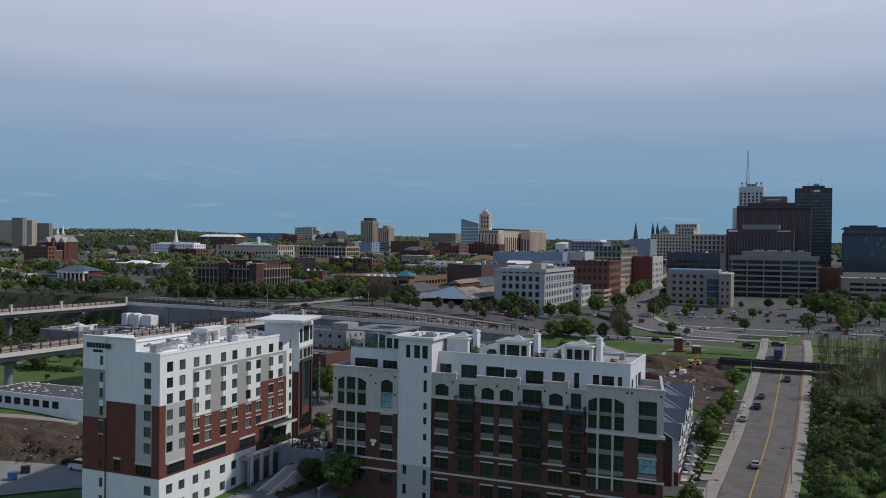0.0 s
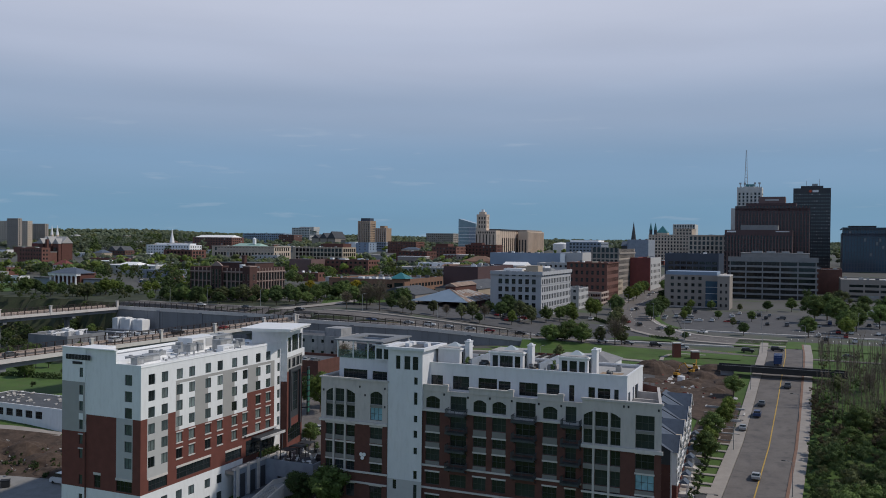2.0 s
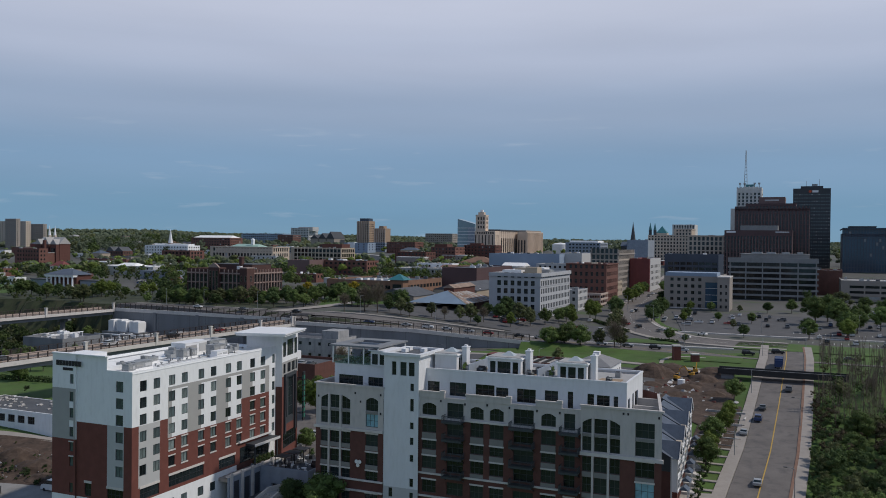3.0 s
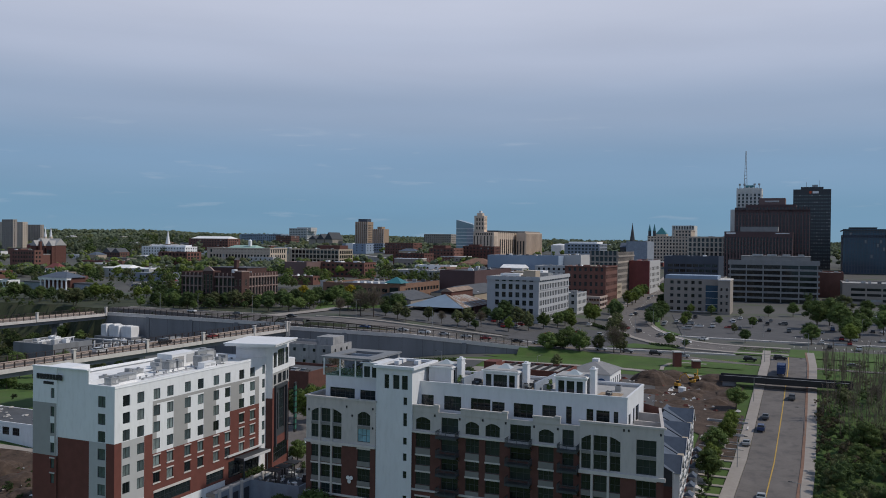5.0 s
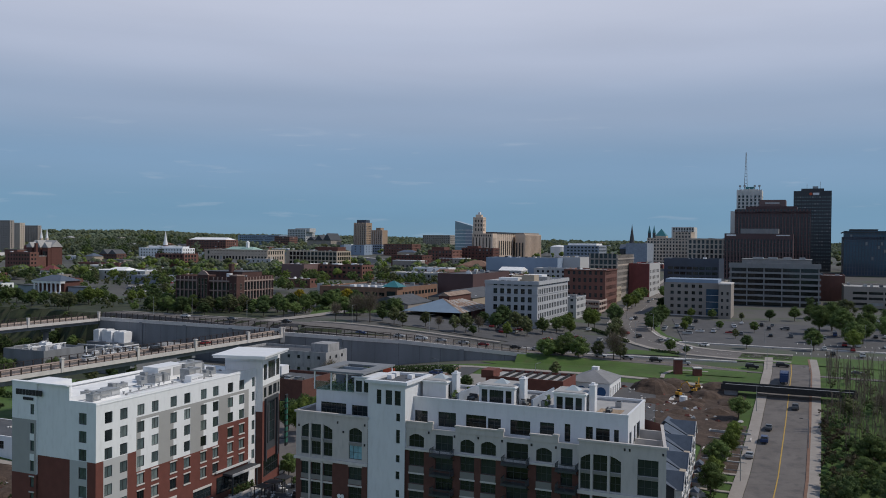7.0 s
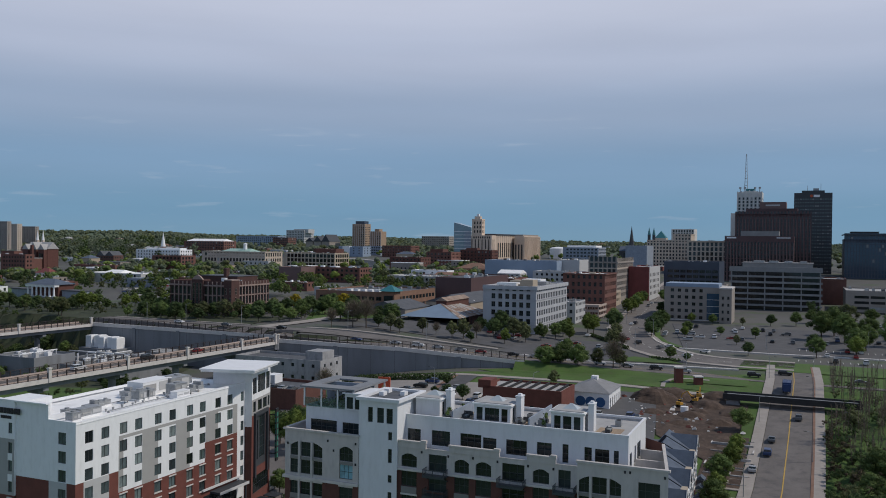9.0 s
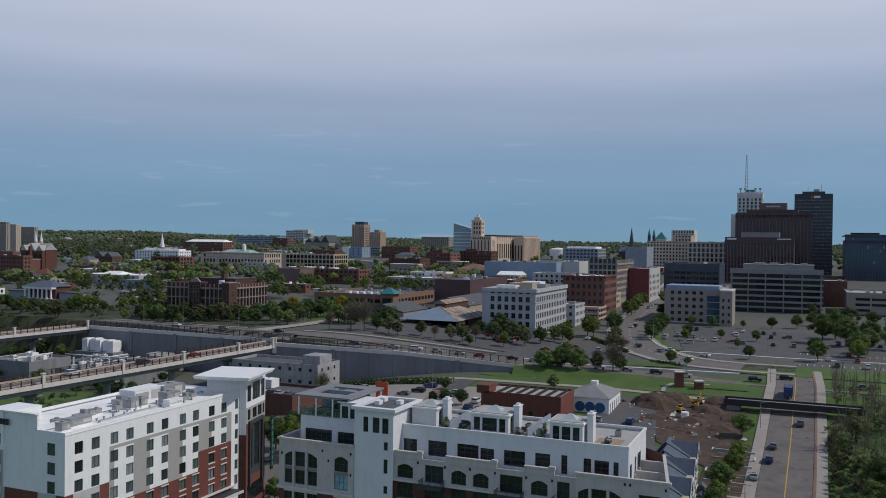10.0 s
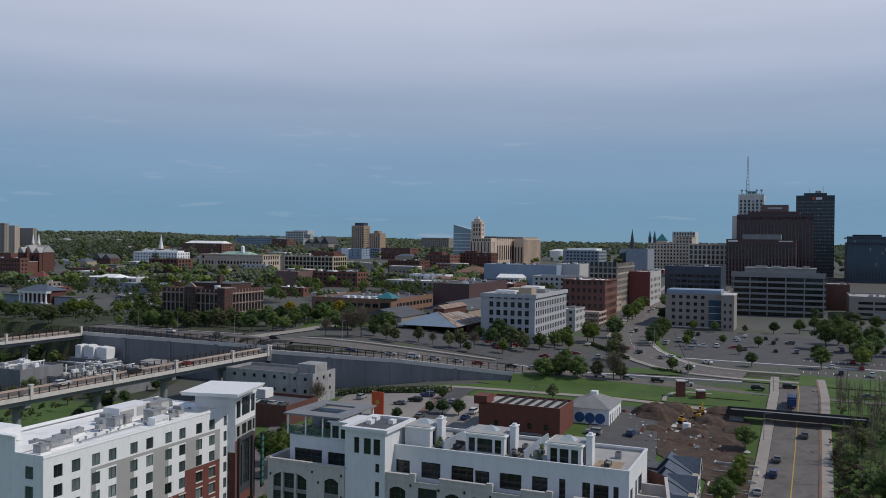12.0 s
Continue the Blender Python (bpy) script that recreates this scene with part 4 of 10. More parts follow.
# shallow arches over the top windows


def arch_over(x, a, b, z, rise):
    n = 10
    arch = Mesh(STUCCO)
    for i in range(n):
        s0, s1 = i / n, (i + 1) / n
        h0, h1 = a + (b - a) * s0, a + (b - a) * s1
        y0, y1 = z - rise + rise * math.sin(math.pi * s0), z - rise + rise * math.sin(math.pi * s1)
        arch.poly([(x, h0, y0), (x, h1, y1), (x, h1, z + 0.02), (x, h0, z + 0.02)])
        arch.poly([(x, h0, y0), (x, h1, y1), (x + 0.24, h1, y1), (x + 0.24, h0, y0)])
    part("window_arch", arch, apts)


for a, b in COLS_M:
    arch_over(FX + 0.02, a, b, 26.92, 0.55)
arch_over(FX - 0.58, 47.15, 49.85, 26.92, 0.6)
for a, b, lo, hi in ((0.35, 2.1, 0, 1), (5.3, 6.95, 1, 0), (53.3, 55.2, 0, 1), (58.3, 59.95, 1, 0)):
    part("window_arch", Mesh(STUCCO).poly([(FX - 0.58, a, 26.92), (FX - 0.58, b, 26.92), (FX - 0.58, b, 26.9 if hi else 26.1), (FX - 0.58, (a + b) / 2, 26.62), (FX - 0.58, a, 26.9 if lo else 26.1)]), apts)
# curving parapets of the middle front
par = Mesh(STUCCO)
for a, b in ((33.4, 39.2), (20.3, 29.1), (10.8, 15.6)):
    par.box(FX - 0.15, FX + 0.2, a, b, 27.9, 28.9)
    par.box(FX - 0.3, FX + 0.3, a - 0.1, b + 0.1, 28.9, 29.15)
    par.box(FX - 0.3, FX + 0.3, a - 0.1, a + 0.9, 29.15, 29.4)
for a, b in ((29.1, 33.4), (15.6, 20.3), (7.2, 10.8)):
    par.box(FX - 0.05, FX + 0.15, a, b, 27.9, 28.1)
par.box(FX - 0.85, FX - 0.25, -7.0, 7.4, 28.85, 29.2).box(FX - 0.85, FX - 0.25, 45.8, 61.4, 28.85, 29.2).box(FX - 0.6, 14, 60.8, 61.4, 28.85, 29.2)
par.beam((FX - 0.6, -6.5, 29.0), (13.5, -3.3, 29.0), 0.5, 0.35)
par.box(5, 5.4, -5.0, -0.2, 26.1, 28.2).box(9.5, 9.9, -4.2, -0.2, 26.1, 28.8)
part("parapet", par, apts)
part("terrace", Mesh(ROOF_G).box(FX + 0.34, 17, 0.02, 60.8, 26.95, 27.35).box(FX, 17, -3.2, 0, 25.6, 26.1).box(FX, 3, -5.4, -3.2, 25.6, 26.09), apts, "grey terrace paving")
# balconies
BALC = material("blue_black_steel", (0.06, 0.068, 0.078), 0.45, 0.3, spread=0.15)
for a, b in ((29.3, 33.2), (15.7, 20.1), (7.4, 10.8)):
    for z in (24.0, 20.6, 17.2, 13.75):
        bal = Mesh(BALC).box(FX - 1.9, FX, a, b, z - 0.16, z).box(FX - 1.98, FX - 1.9, a - 0.05, b + 0.05, z - 0.32, z + 0.06)
        bal.beam((FX - 1.7, a + 0.15, z - 0.2), (FX, a + 0.15, z - 1.0), 0.1, 0.14).beam((FX - 1.7, b - 0.15, z - 0.2), (FX, b - 0.15, z - 1.0), 0.1, 0.14)
        bo = part("balcony", bal, apts, "dark steel balcony with metal rails")
        rl = Mesh(BALC).box(FX - 1.94, FX - 1.86, a, b, z + 1.0, z + 1.08).box(FX - 1.9, FX, a, a + 0.06, z + 1.0, z + 1.08).box(FX - 1.9, FX, b - 0.06, b, z + 1.0, z + 1.08).box(FX - 1.92, FX - 1.88, a, b, z + 0.12, z + 0.17)
        for k in range(int((b - a) / 0.16) + 1):
            rl.box(FX - 1.915, FX - 1.885, a + 0.16 * k, a + 0.16 * k + 0.03, z + 0.1, z + 1.0)
        for k in range(11):
            for y in (a, b - 0.03):
                rl.box(FX - 1.8 + 0.16 * k, FX - 1.77 + 0.16 * k, y, y + 0.03, z, z + 1.0)
        for y in (a, (a + b) / 2, b - 0.08):
            rl.box(FX - 1.95, FX - 1.87, y, y + 0.08, z, z + 1.08)
        tagged(part("railing", rl, bo), kind="stuff")
# stair tower
TWX = FX - 0.5
tow = Mesh(APTW)
t_holes = [(43.35, 44.3, 31.7, 34.3), (41.2, 42.5, 31.7, 34.3), (39.5, 40.7, 31.7, 34.3)] + [(39.6, 40.35, z, z + hh) for z, hh in ((28.9, 1.4), (25.0, 2.4), (21.6, 1.3), (18.6, 1.4), (15.4, 1.3), (10.6, 1.6), (6.5, 3.0), (2.5, 2.5))] + [(44.0, 44.8, 8.2, 10.0), (44.0, 44.8, 4.2, 6.2)]
facade(tow, "x", TWX, 38.6, 46.0, -2, 35.5, t_holes, lambda h, z: APTW if z > 10.2 else LIGHT_GREY, 0.3, cuts_z=(10.2,))
facade(tow, "y", 38.6, TWX, 6.5, 24, 35.5, [(4.2, 5.0, 31, 34)], APTW, 0.3)
facade(tow, "y", 46.0, TWX, 6.5, 24, 35.5, [], APTW, 0.3, out=1)
facade(tow, "x", 6.5, 38.6, 46.0, 24, 35.5, [], APTW, 0.3, out=1)
part("stair_tower", tow, apts, "white stair tower")
for o in t_holes:
    put_window(apts, "x", TWX, (o[0] + o[1]) / 2, (o[2] + o[3]) / 2, window_data(o[1] - o[0], o[3] - o[2], (1, 2)), 0.2)
part("tower_roof", Mesh(ROOF_D).box(TWX + 0.4, 6.2, 38.8, 45.6, 35.45, 35.54), apts, "dark recessed roof deck")
for x0, x1, y0, y1 in ((TWX - 0.6, TWX + 0.4, 38.0, 46.4), (6.2, 7.0, 38.0, 46.4), (TWX + 0.4, 6.2, 38.0, 38.8), (TWX + 0.4, 6.2, 45.6, 46.4)):
    part("roof_edge", Mesh(APTW).box(x0, x1, y0, y1, 35.45, 36.0), apts, "overhanging white roof edge")
# penthouse storey
ph = Mesh(APTW)
P_H = [(35.8, 38.3, 28.4, 30.5), (30.3, 33.7, 28.0, 30.6), (24.6, 28.4, 28.0, 30.6), (21.9, 24.3, 28.0, 30.3), (16.6, 20.2, 27.9, 30.4), (12.4, 14.9, 28.0, 30.5), (5.8, 7.0, 28.0, 30.5), (3.0, 5.3, 28.0, 30.4), (1.5, 2.3, 28.0, 30.4), (9.6, 10.6, 27.6, 30.6)]
facade(ph, "x", 0, 0, 39.0, 26.1, 32.65, P_H, APTW, 0.3)
facade(ph, "y", 0, 0, 15.3, 26.1, 32.65, [(1.2, 3.0, 26.4, 29.8), (5.2, 6.6, 26.4, 30.2), (7.6, 10.6, 26.4, 30.2)], APTW, 0.3)
facade(ph, "x", 15.3, 0, 39.0, 26.1, 32.65, [], APTW, 0.3, out=1)
P_L = [(52.5, 58.0, 28.0, 30.4), (48.0, 51.3, 28.0, 30.3)]
facade(ph, "x", 0, 46.0, 59.0, 26.1, 32.9, P_L, APTW, 0.3)
facade(ph, "y", 59.0, 0, 15.3, 26.1, 32.9, [], APTW, 0.3, out=1)
facade(ph, "x", 15.3, 46, 59.0, 26.1, 32.9, [], APTW, 0.3, out=1)
ph.box(-0.08, 15.4, -0.08, 0.3, 32.65, 33.0, APTW).box(-0.08, 0.3, 0.3, 39.0, 32.65, 33.0).box(15.0, 15.4, 0.3, 39, 32.65, 33.0)
part("penthouse_wall", ph, apts)
part("penthouse_roof", Mesh(ROOF_G).box(0.3, 15.0, 0.3, 39.0, 32.0, 32.3).box(0.3, 15.0, 46.0, 58.9, 32.4, 32.7), apts, "grey roof terrace deck")
for o in P_H + P_L:
    put_window(apts, "x", 0, (o[0] + o[1]) / 2, (o[2] + o[3]) / 2, window_data(o[1] - o[0], o[3] - o[2], (max(1, round((o[1] - o[0]) / 1.1)), 2), FRAME_G), 0.2)
for o in ((1.2, 3.0, 26.4, 29.8), (5.2, 6.6, 26.4, 30.2), (7.6, 10.6, 26.4, 30.2)):
    put_window(apts, "y", 0, (o[0] + o[1]) / 2, (o[2] + o[3]) / 2, window_data(o[1] - o[0], o[3] - o[2], (2, 1)), 0.2)
# glazed roof pavilions with skylights and chimneys
for x0, x1, y0, y1, glazed in ((2.6, 9.0, 33.4, 38.0, False), (2.6, 8.6, 20.4, 27.0, True), (1.6, 7.0, 7.6, 13.0, True)):
    pv = thing("roof_pavilion", apts.matrix_world @ pose(x0, y0, 32.3), "small white roof pavilion with a pyramid skylight", "pavilion", "roof pavilions")
    lx, ly = x1 - x0, y1 - y0
    b = Mesh(APTW)
    fh = [(0.5, 1.6, 0.3, 2.5), (2.0, ly - 2.0, 0.3, 2.5), (ly - 1.6, ly - 0.5, 0.3, 2.5)] if glazed else []
    sh = [(1.2, 2.2, 0.2, 2.5), (3.4, 4.6, 0.2, 2.5)]
    facade(b, "x", 0, 0, ly, 0, 3.0, fh, APTW, 0.2)
    facade(b, "y", 0, 0, lx, 0, 3.0, sh, APTW, 0.2)
    facade(b, "x", lx, 0, ly, 0, 3.0, [], APTW, 0.2, out=1)
    facade(b, "y", ly, 0, lx, 0, 3.0, [], APTW, 0.2, out=1)
    part("wall", b, pv)
    part("roof", Mesh(ROOF_W).box(-0.3, lx + 0.3, -0.3, ly + 0.3, 3.0, 3.25).box(0, lx, 0, ly, 3.25, 3.4, ROOF_G), pv)
    part("skylight", Mesh(SKYL).hip(lx / 2 - 1.1, lx / 2 + 1.1, ly / 2 - 1.3, ly / 2 + 1.3, 3.4, 4.2), pv, "pyramid skylight")
    for o in fh:
        put_window(pv, "x", 0, (o[0] + o[1]) / 2, (o[2] + o[3]) / 2, window_data(o[1] - o[0], o[3] - o[2], (max(1, round((o[1] - o[0]) / 1.0)), 1)), 0.15)
    for o in sh:
        put_window(pv, "y", 0, (o[0] + o[1]) / 2, (o[2] + o[3]) / 2, window_data(o[1] - o[0], o[3] - o[2], (1, 1)), 0.15)
    part("chimney", Mesh(APTW).box(lx * 0.3, lx * 0.3 + 1.8, -1.3, -0.35, 0, 4.4).box(lx * 0.3 - 0.1, lx * 0.3 + 1.9, -1.4, -0.25, 4.4, 4.6).box(lx * 0.3 + 0.5, lx * 0.3 + 1.3, -1.1, -0.55, 4.6, 4.9), pv, "white stucco chimney")
for y in (16.5, 30.2):
    part("divider_wall", Mesh(STEEL).box(1.0, 14.5, y, y + 0.25, 32.3, 34.0), apts, "blue-grey terrace divider wall")
# roof garden room at the far end
rg = thing("roof_garden_room", apts.matrix_world @ pose(0, 46.0, 32.7), "glazed roof garden under a flat grey roof", "roof room")
part("roof", Mesh(CONC_D).box(-0.6, 2.6, 2.6, 14.0, 3.4, 3.7).box(9.4, 12.5, 2.6, 14.0, 3.4, 3.7).box(2.6, 9.4, 2.6, 5.0, 3.4, 3.7).box(2.6, 9.4, 11.4, 14.0, 3.4, 3.7).box(2.6, 9.4, 5.0, 11.4, 2.6, 2.65, ROOF_D), rg)
for x, y in ((-0.2, 13.2), (-0.2, 9.6), (-0.2, 6.2), (-0.2, 3.0), (12, 13.2), (12, 3.0)):
    part("post", Mesh(METAL_W).box(x, x + 0.25, y, y + 0.25, 0, 3.4), rg)
part("balustrade", Mesh(GLASS_L).box(-0.15, -0.1, 3.0, 13.3, 0.0, 1.6), rg)
part("back_wall", Mesh(STEEL).box(7.5, 7.8, 3, 13.2, 0, 3.4), rg)
lw = Mesh(APTW)
facade(lw, "x", -0.4, 0.1, 4.6, 0, 2.9, [(0.4, 2.6, 0.2, 2.3), (3.0, 4.3, 0.2, 2.3)], APTW, 0.2)
lw.box(-0.8, 6, -0.1, 5.0, 2.9, 3.1)
part("garden_house", lw, rg)
for o in ((0.4, 2.6, 0.2, 2.3), (3.0, 4.3, 0.2, 2.3)):
    put_window(rg, "x", -0.4, (o[0] + o[1]) / 2, 1.25, window_data(o[1] - o[0], 2.1, (2, 1)), 0.12)


# ---------------------------------------------------------------- bridges and retaining walls
def rail_line(parent, a, b, post=3.2, h=1.7, mat=RAIL_D):
    """A fence of dark posts, rails and mesh bars on a deck's edge, from a to b."""
    a, b = Vector(a), Vector(b)
    n = max(1, round((b - a).length / post))
    for i in range(n + 1):
        p = a.lerp(b, i / n)
        part("post", Mesh(mat).box(-0.14, 0.14, -0.14, 0.14, 0, h), parent, at=Matrix.Translation(p))
    m = Mesh(mat)
    for z, w in ((0.12, 0.1), (h * 0.5, 0.05), (h, 0.12)):
        m.beam(a + Vector((0, 0, z)), b + Vector((0, 0, z)), 0.08, w)
    k = max(1, round((b - a).length / 0.32))
    for i in range(k):
        p = a.lerp(b, (i + 0.5) / k)
        m.beam(p + Vector((0, 0, 0.1)), p + Vector((0, 0, h)), 0.028, 0.028)
    tagged(part("railing", m, parent, "dark metal fence"), kind="stuff")


def lamp_post(x, y, z, h=9.0, arm=2.0, turn=0.0, group="street lamps"):
    t = thing("street_lamp", pose(x, y, z, 0, 0, turn), "tall grey metal street lamp", "street lamp", group)
    part("pole", Mesh(METAL).cyl(0, 0, 0, h, 0.11, 0.06, 8), t)
    part("arm", Mesh(METAL).beam((0, 0, h), (arm, 0, h + 0.25), 0.08, 0.08), t)
    part("head", Mesh(FRAME_D).box(arm - 0.1, arm + 0.7, -0.16, 0.16, h + 0.15, h + 0.3), t)
    return t


def bridge(name, a, b, width, z, label, piers=(), pillars=()):
    a, b = Vector((*a, 0)), Vector((*b, 0))
    L = (b - a).length
    rz = math.degrees(math.atan2(b.y - a.y, b.x - a.x))
    t = thing(name, pose(a.x, a.y, z, 0, 0, rz), label, "bridge")
    part("deck", Mesh(ROADM).box(0, L, 0, width, -0.7, 0), t)
    part("fascia", Mesh(CONC_L).box(0, L, -0.5, 0, -0.95, 0.28).box(0, L, width, width + 0.5, -0.95, 0.28), t, "pale concrete edge beam")
    g = Mesh(CONC_D)
    for y in (1.2, width / 3, 2 * width / 3, width - 1.2):
        g.box(0, L, y - 0.35, y + 0.35, -2.4, -0.7)
    part("girder", g, t, "weathered girders")
    rail_line(t, (0, -0.25, 0.28), (L, -0.25, 0.28))
    rail_line(t, (0, width + 0.25, 0.28), (L, width + 0.25, 0.28))
    part("kerb_wall", Mesh(PEACH).box(0, L, 2.2, 2.45, 0, 0.35).box(0, L, width - 2.3, width - 2.0, 0, 0.8), t, "peach-coloured traffic barrier")
    for s in pillars:
        part("pillar", Mesh(CONC_L).box(s - 0.45, s + 0.45, -0.75, 0.15, -0.9, 3.0).box(s - 0.6, s + 0.6, -0.9, 0.3, 3.0, 3.3), t, "pale concrete marker pillar")
    for s in piers:
        pb = Mesh(CONC_D).box(s - 0.9, s + 0.9, 1.0, width - 1.0, -3.4, -2.4).box(s - 0.9, s + 0.9, width * 0.3, width * 0.7, -4.2, -3.4)
        pb.cyl(s, width / 2, -24, -4.2, 1.15, n=16)
        part("pier", pb, t, "round concrete pier under a crosshead")
    return t


DC = Vector((-46.9, -95.0)).normalized()
J = Vector((-58.8, 362.0))
c0, c1 = J - DC * 6, J + DC * 190
bridge("road_bridge", (c1.x, c1.y), (c0.x, c0.y), 11.0, 22.6, "concrete road bridge with dark fencing over a valley", piers=(25, 55, 84, 112, 140, 168), pillars=(84, 113, 139.5, 168, 188.5))
JA = Vector((-153.8, 416.7))
a1 = JA + DC * 190
bridge("road_bridge", (a1.x, a1.y), (JA.x, JA.y), 11.0, 23.2, "parallel concrete road bridge with dark fencing", piers=(25, 60, 95, 130, 165), pillars=(126.5, 151.5, 189))


def retaining(name, a, b, za, zb, bottom, label, pillars=True):
    """A long wall that holds a road: panels with joints, a pale coping and a fence."""
    a3, b3 = Vector((*a, za)), Vector((*b, zb))
    L = (b3 - a3).length
    d = (b3 - a3) / L
    t = thing(name, Matrix(), label, "retaining wall")
    side = Vector((-d.y, d.x, 0)).normalized()
    n = max(1, round(L / 9))
    w = Mesh(CONC_D)
    for i in range(n):
        p, q = a3 + d * (L * i / n + 0.04), a3 + d * (L * (i + 1) / n - 0.04)
        for s0, s1, m in ((0, 0, None),):
            w.poly([p, q, (q.x, q.y, bottom), (p.x, p.y, bottom)])
    w2 = Mesh(BLACK)
    w2.poly([a3 + side * 0.08, b3 + side * 0.08, (b3.x + side.x * 0.08, b3.y + side.y * 0.08, bottom), (a3.x + side.x * 0.08, a3.y + side.y * 0.08, bottom)])
    bk = [p + side * 1.0 for p in (a3, b3)]
    w.poly([bk[0], bk[1], (bk[1].x, bk[1].y, bottom), (bk[0].x, bk[0].y, bottom)])
    w.poly([a3, b3, bk[1], bk[0]])
    part("wall", w, t)
    part("joint", w2, t)
    for i in range(1, max(2, round(L / 27))):
        p = a3 + d * (L * i / max(2, round(L / 27)))
        part("pilaster", Mesh(CONC_D).box(-0.9, 0.9, -0.5, 0.0, bottom - p.z, -0.6), t, "stained wall pilaster", pose(p.x, p.y, p.z, 0, 0, math.degrees(math.atan2(d.y, d.x))))
    cp = Mesh(CONC_L)
    cp.beam(a3 + side * 0.3 + Vector((0, 0, -0.15)), b3 + side * 0.3 + Vector((0, 0, -0.3)), 1.3, 1.5)
    part("coping", cp, t, "pale concrete coping")
    rail_line(t, a3 + side * 0.3 + Vector((0, 0, 0.4)), b3 + side * 0.3 + Vector((0, 0, 0.4)), h=2.6)
    return t


retaining("retaining_wall", (JA.x, JA.y), (-62.5, 375.0), 23.4, 23.4, 5.0, "stained concrete retaining wall under a fenced road")
retaining("retaining_wall", (J.x, J.y), (-12.0, 357.2), 23.2, 21.2, 8.0, "stained concrete retaining wall of a descending ramp")
retaining("retaining_wall", (-12.0, 357.2), (38.0, 350.3), 21.2, 17.3, 10.0, "stained concrete retaining wall of a descending ramp")
part_pillar = thing("gate_pillar", pose(J.x, J.y, 22.6), "pale concrete pillar at a bridge end", "pillar")
part("shaft", Mesh(CONC_L).box(-0.8, 0.8, -0.8, 0.8, -3, 2.6), part_pillar)
part("cap", Mesh(CONC_L).box(-1.0, 1.0, -1.0, 1.0, 2.6, 2.9), part_pillar)

# ---------------------------------------------------------------- roads, lots and lawns
MAIN = [(20, 75), (47, 137), (67, 183), (86, 223), (104, 263), (130, 322), (142, 352)]
ribbon("road", MAIN, 0, 13, ROADM, 0.22, label="worn two-way street running downhill", category="road")
ribbon("road_line", MAIN, 0.2, 0.28, LINE_Y, 0.27, label="double yellow centre line", category="road marking")
ribbon("pavement", MAIN, 8.1, 3.0, PAVING, 0.36, label="pale concrete pavement with kerb", category="pavement", skirt=0.4)
ribbon("kerb", MAIN, -6.25, 0.7, BRICK_O, 0.37, label="red brick paver strip along the kerb", category="kerb", skirt=0.3)
ribbon("pavement", MAIN, -7.9, 2.6, PAVING, 0.36, label="pale concrete pavement with kerb", category="pavement", skirt=0.4)
RAMP = [(-62, 381), (-12, 364), (34, 359.5), (78, 347), (120, 329), (175, 303), (260, 262)]


def ramp_z(s):
    L = [0, 0.155, 0.29, 0.42, 0.55, 1.0]
    return along(s, L, (23.6, 21.4, 17.8, 15.6, 14.8, 14.8))


ribbon("road", RAMP, 0, 12, ROADM, 0.3, height=ramp_z, label="ramp road beside a retaining wall", category="road", skirt=4.0)
ribbon("road_line", RAMP, 0, 0.2, LINE_Y, 0.36, height=ramp_z, label="yellow centre line", category="road marking")
SMAIN = [(142, 351), (124, 359), (112, 368), (104, 380), (99.5, 398), (99, 425), (101, 448), (106, 475), (118, 515), (138, 575), (158, 635), (186, 715), (262, 920)]
ribbon("road", SMAIN, 0, 17, ROADM, 0.3, label="curving city street towards downtown", category="road")
ribbon("road_line", SMAIN, 0, 0.16, LINE_W, 0.36, label="white lane line", category="road marking", dash=2)
ribbon("pavement", SMAIN, 10, 3, PAVING, 0.45, label="pale pavement", category="pavement", skirt=0.4)
ribbon("pavement", SMAIN, -10, 3, PAVING, 0.45, label="pale pavement", category="pavement", skirt=0.4)
SIDE = [(-156, 430), (-150, 427), (-105, 406), (-70, 390), (-46, 383), (-20, 377), (10, 371)]
ribbon("road", SIDE, 0, 13, ROADM, 0.34, label="upper street behind the retaining wall", category="road")
UP = [(-72, 396), (-56, 422), (-44, 448), (-34, 480), (-26, 496)]
ribbon("road", UP, 0, 8, PAVING, 0.35, label="pale lane past the market", category="road")
sheet("car_park", [(114, 402), (205, 362), (252, 450), (138, 508)], ASPHALT, 0.2, label="asphalt car park", category="car park", skirt=0.4)
ribbon("road_verge", [(113, 404), (111.5, 425), (114, 447), (121, 475), (131, 504)], 0, 2.6, GRASS, 0.5, label="grass verge between street and car park", category="verge", skirt=0.4)
ribbon("kerb", [(111, 380), (108.6, 398), (108.2, 425), (110.4, 447)], 0, 0.5, CONC_L, 0.5, label="pale kerb of the curving street", category="kerb", skirt=0.5)
sheet("car_park", [(30, 375), (86, 358), (90, 420), (50, 428)], ASPHALT, 0.18, label="asphalt car park by the white office", category="car park")
pts_r = path_points(RAMP)
bank_rows = []
for i, p in enumerate(pts_r[1:-1], 1):
    if 36 < p.x < 118:
        d = (pts_r[i + 1] - pts_r[i - 1]).normalized()
        row = []
        for k in range(5):
            q = p + Vector((d.y, -d.x)) * (6.0 + 2.6 * k)
            top = ramp_z(i / (len(pts_r) - 1)) + 0.27
            row.append((q.x, q.y, max(land(q.x, q.y) + 0.24, top - (top - land(q.x, q.y)) * smooth(0, 4, k) - 0.02)))
        bank_rows.append(row)
bank_mesh = Mesh(GRASS)
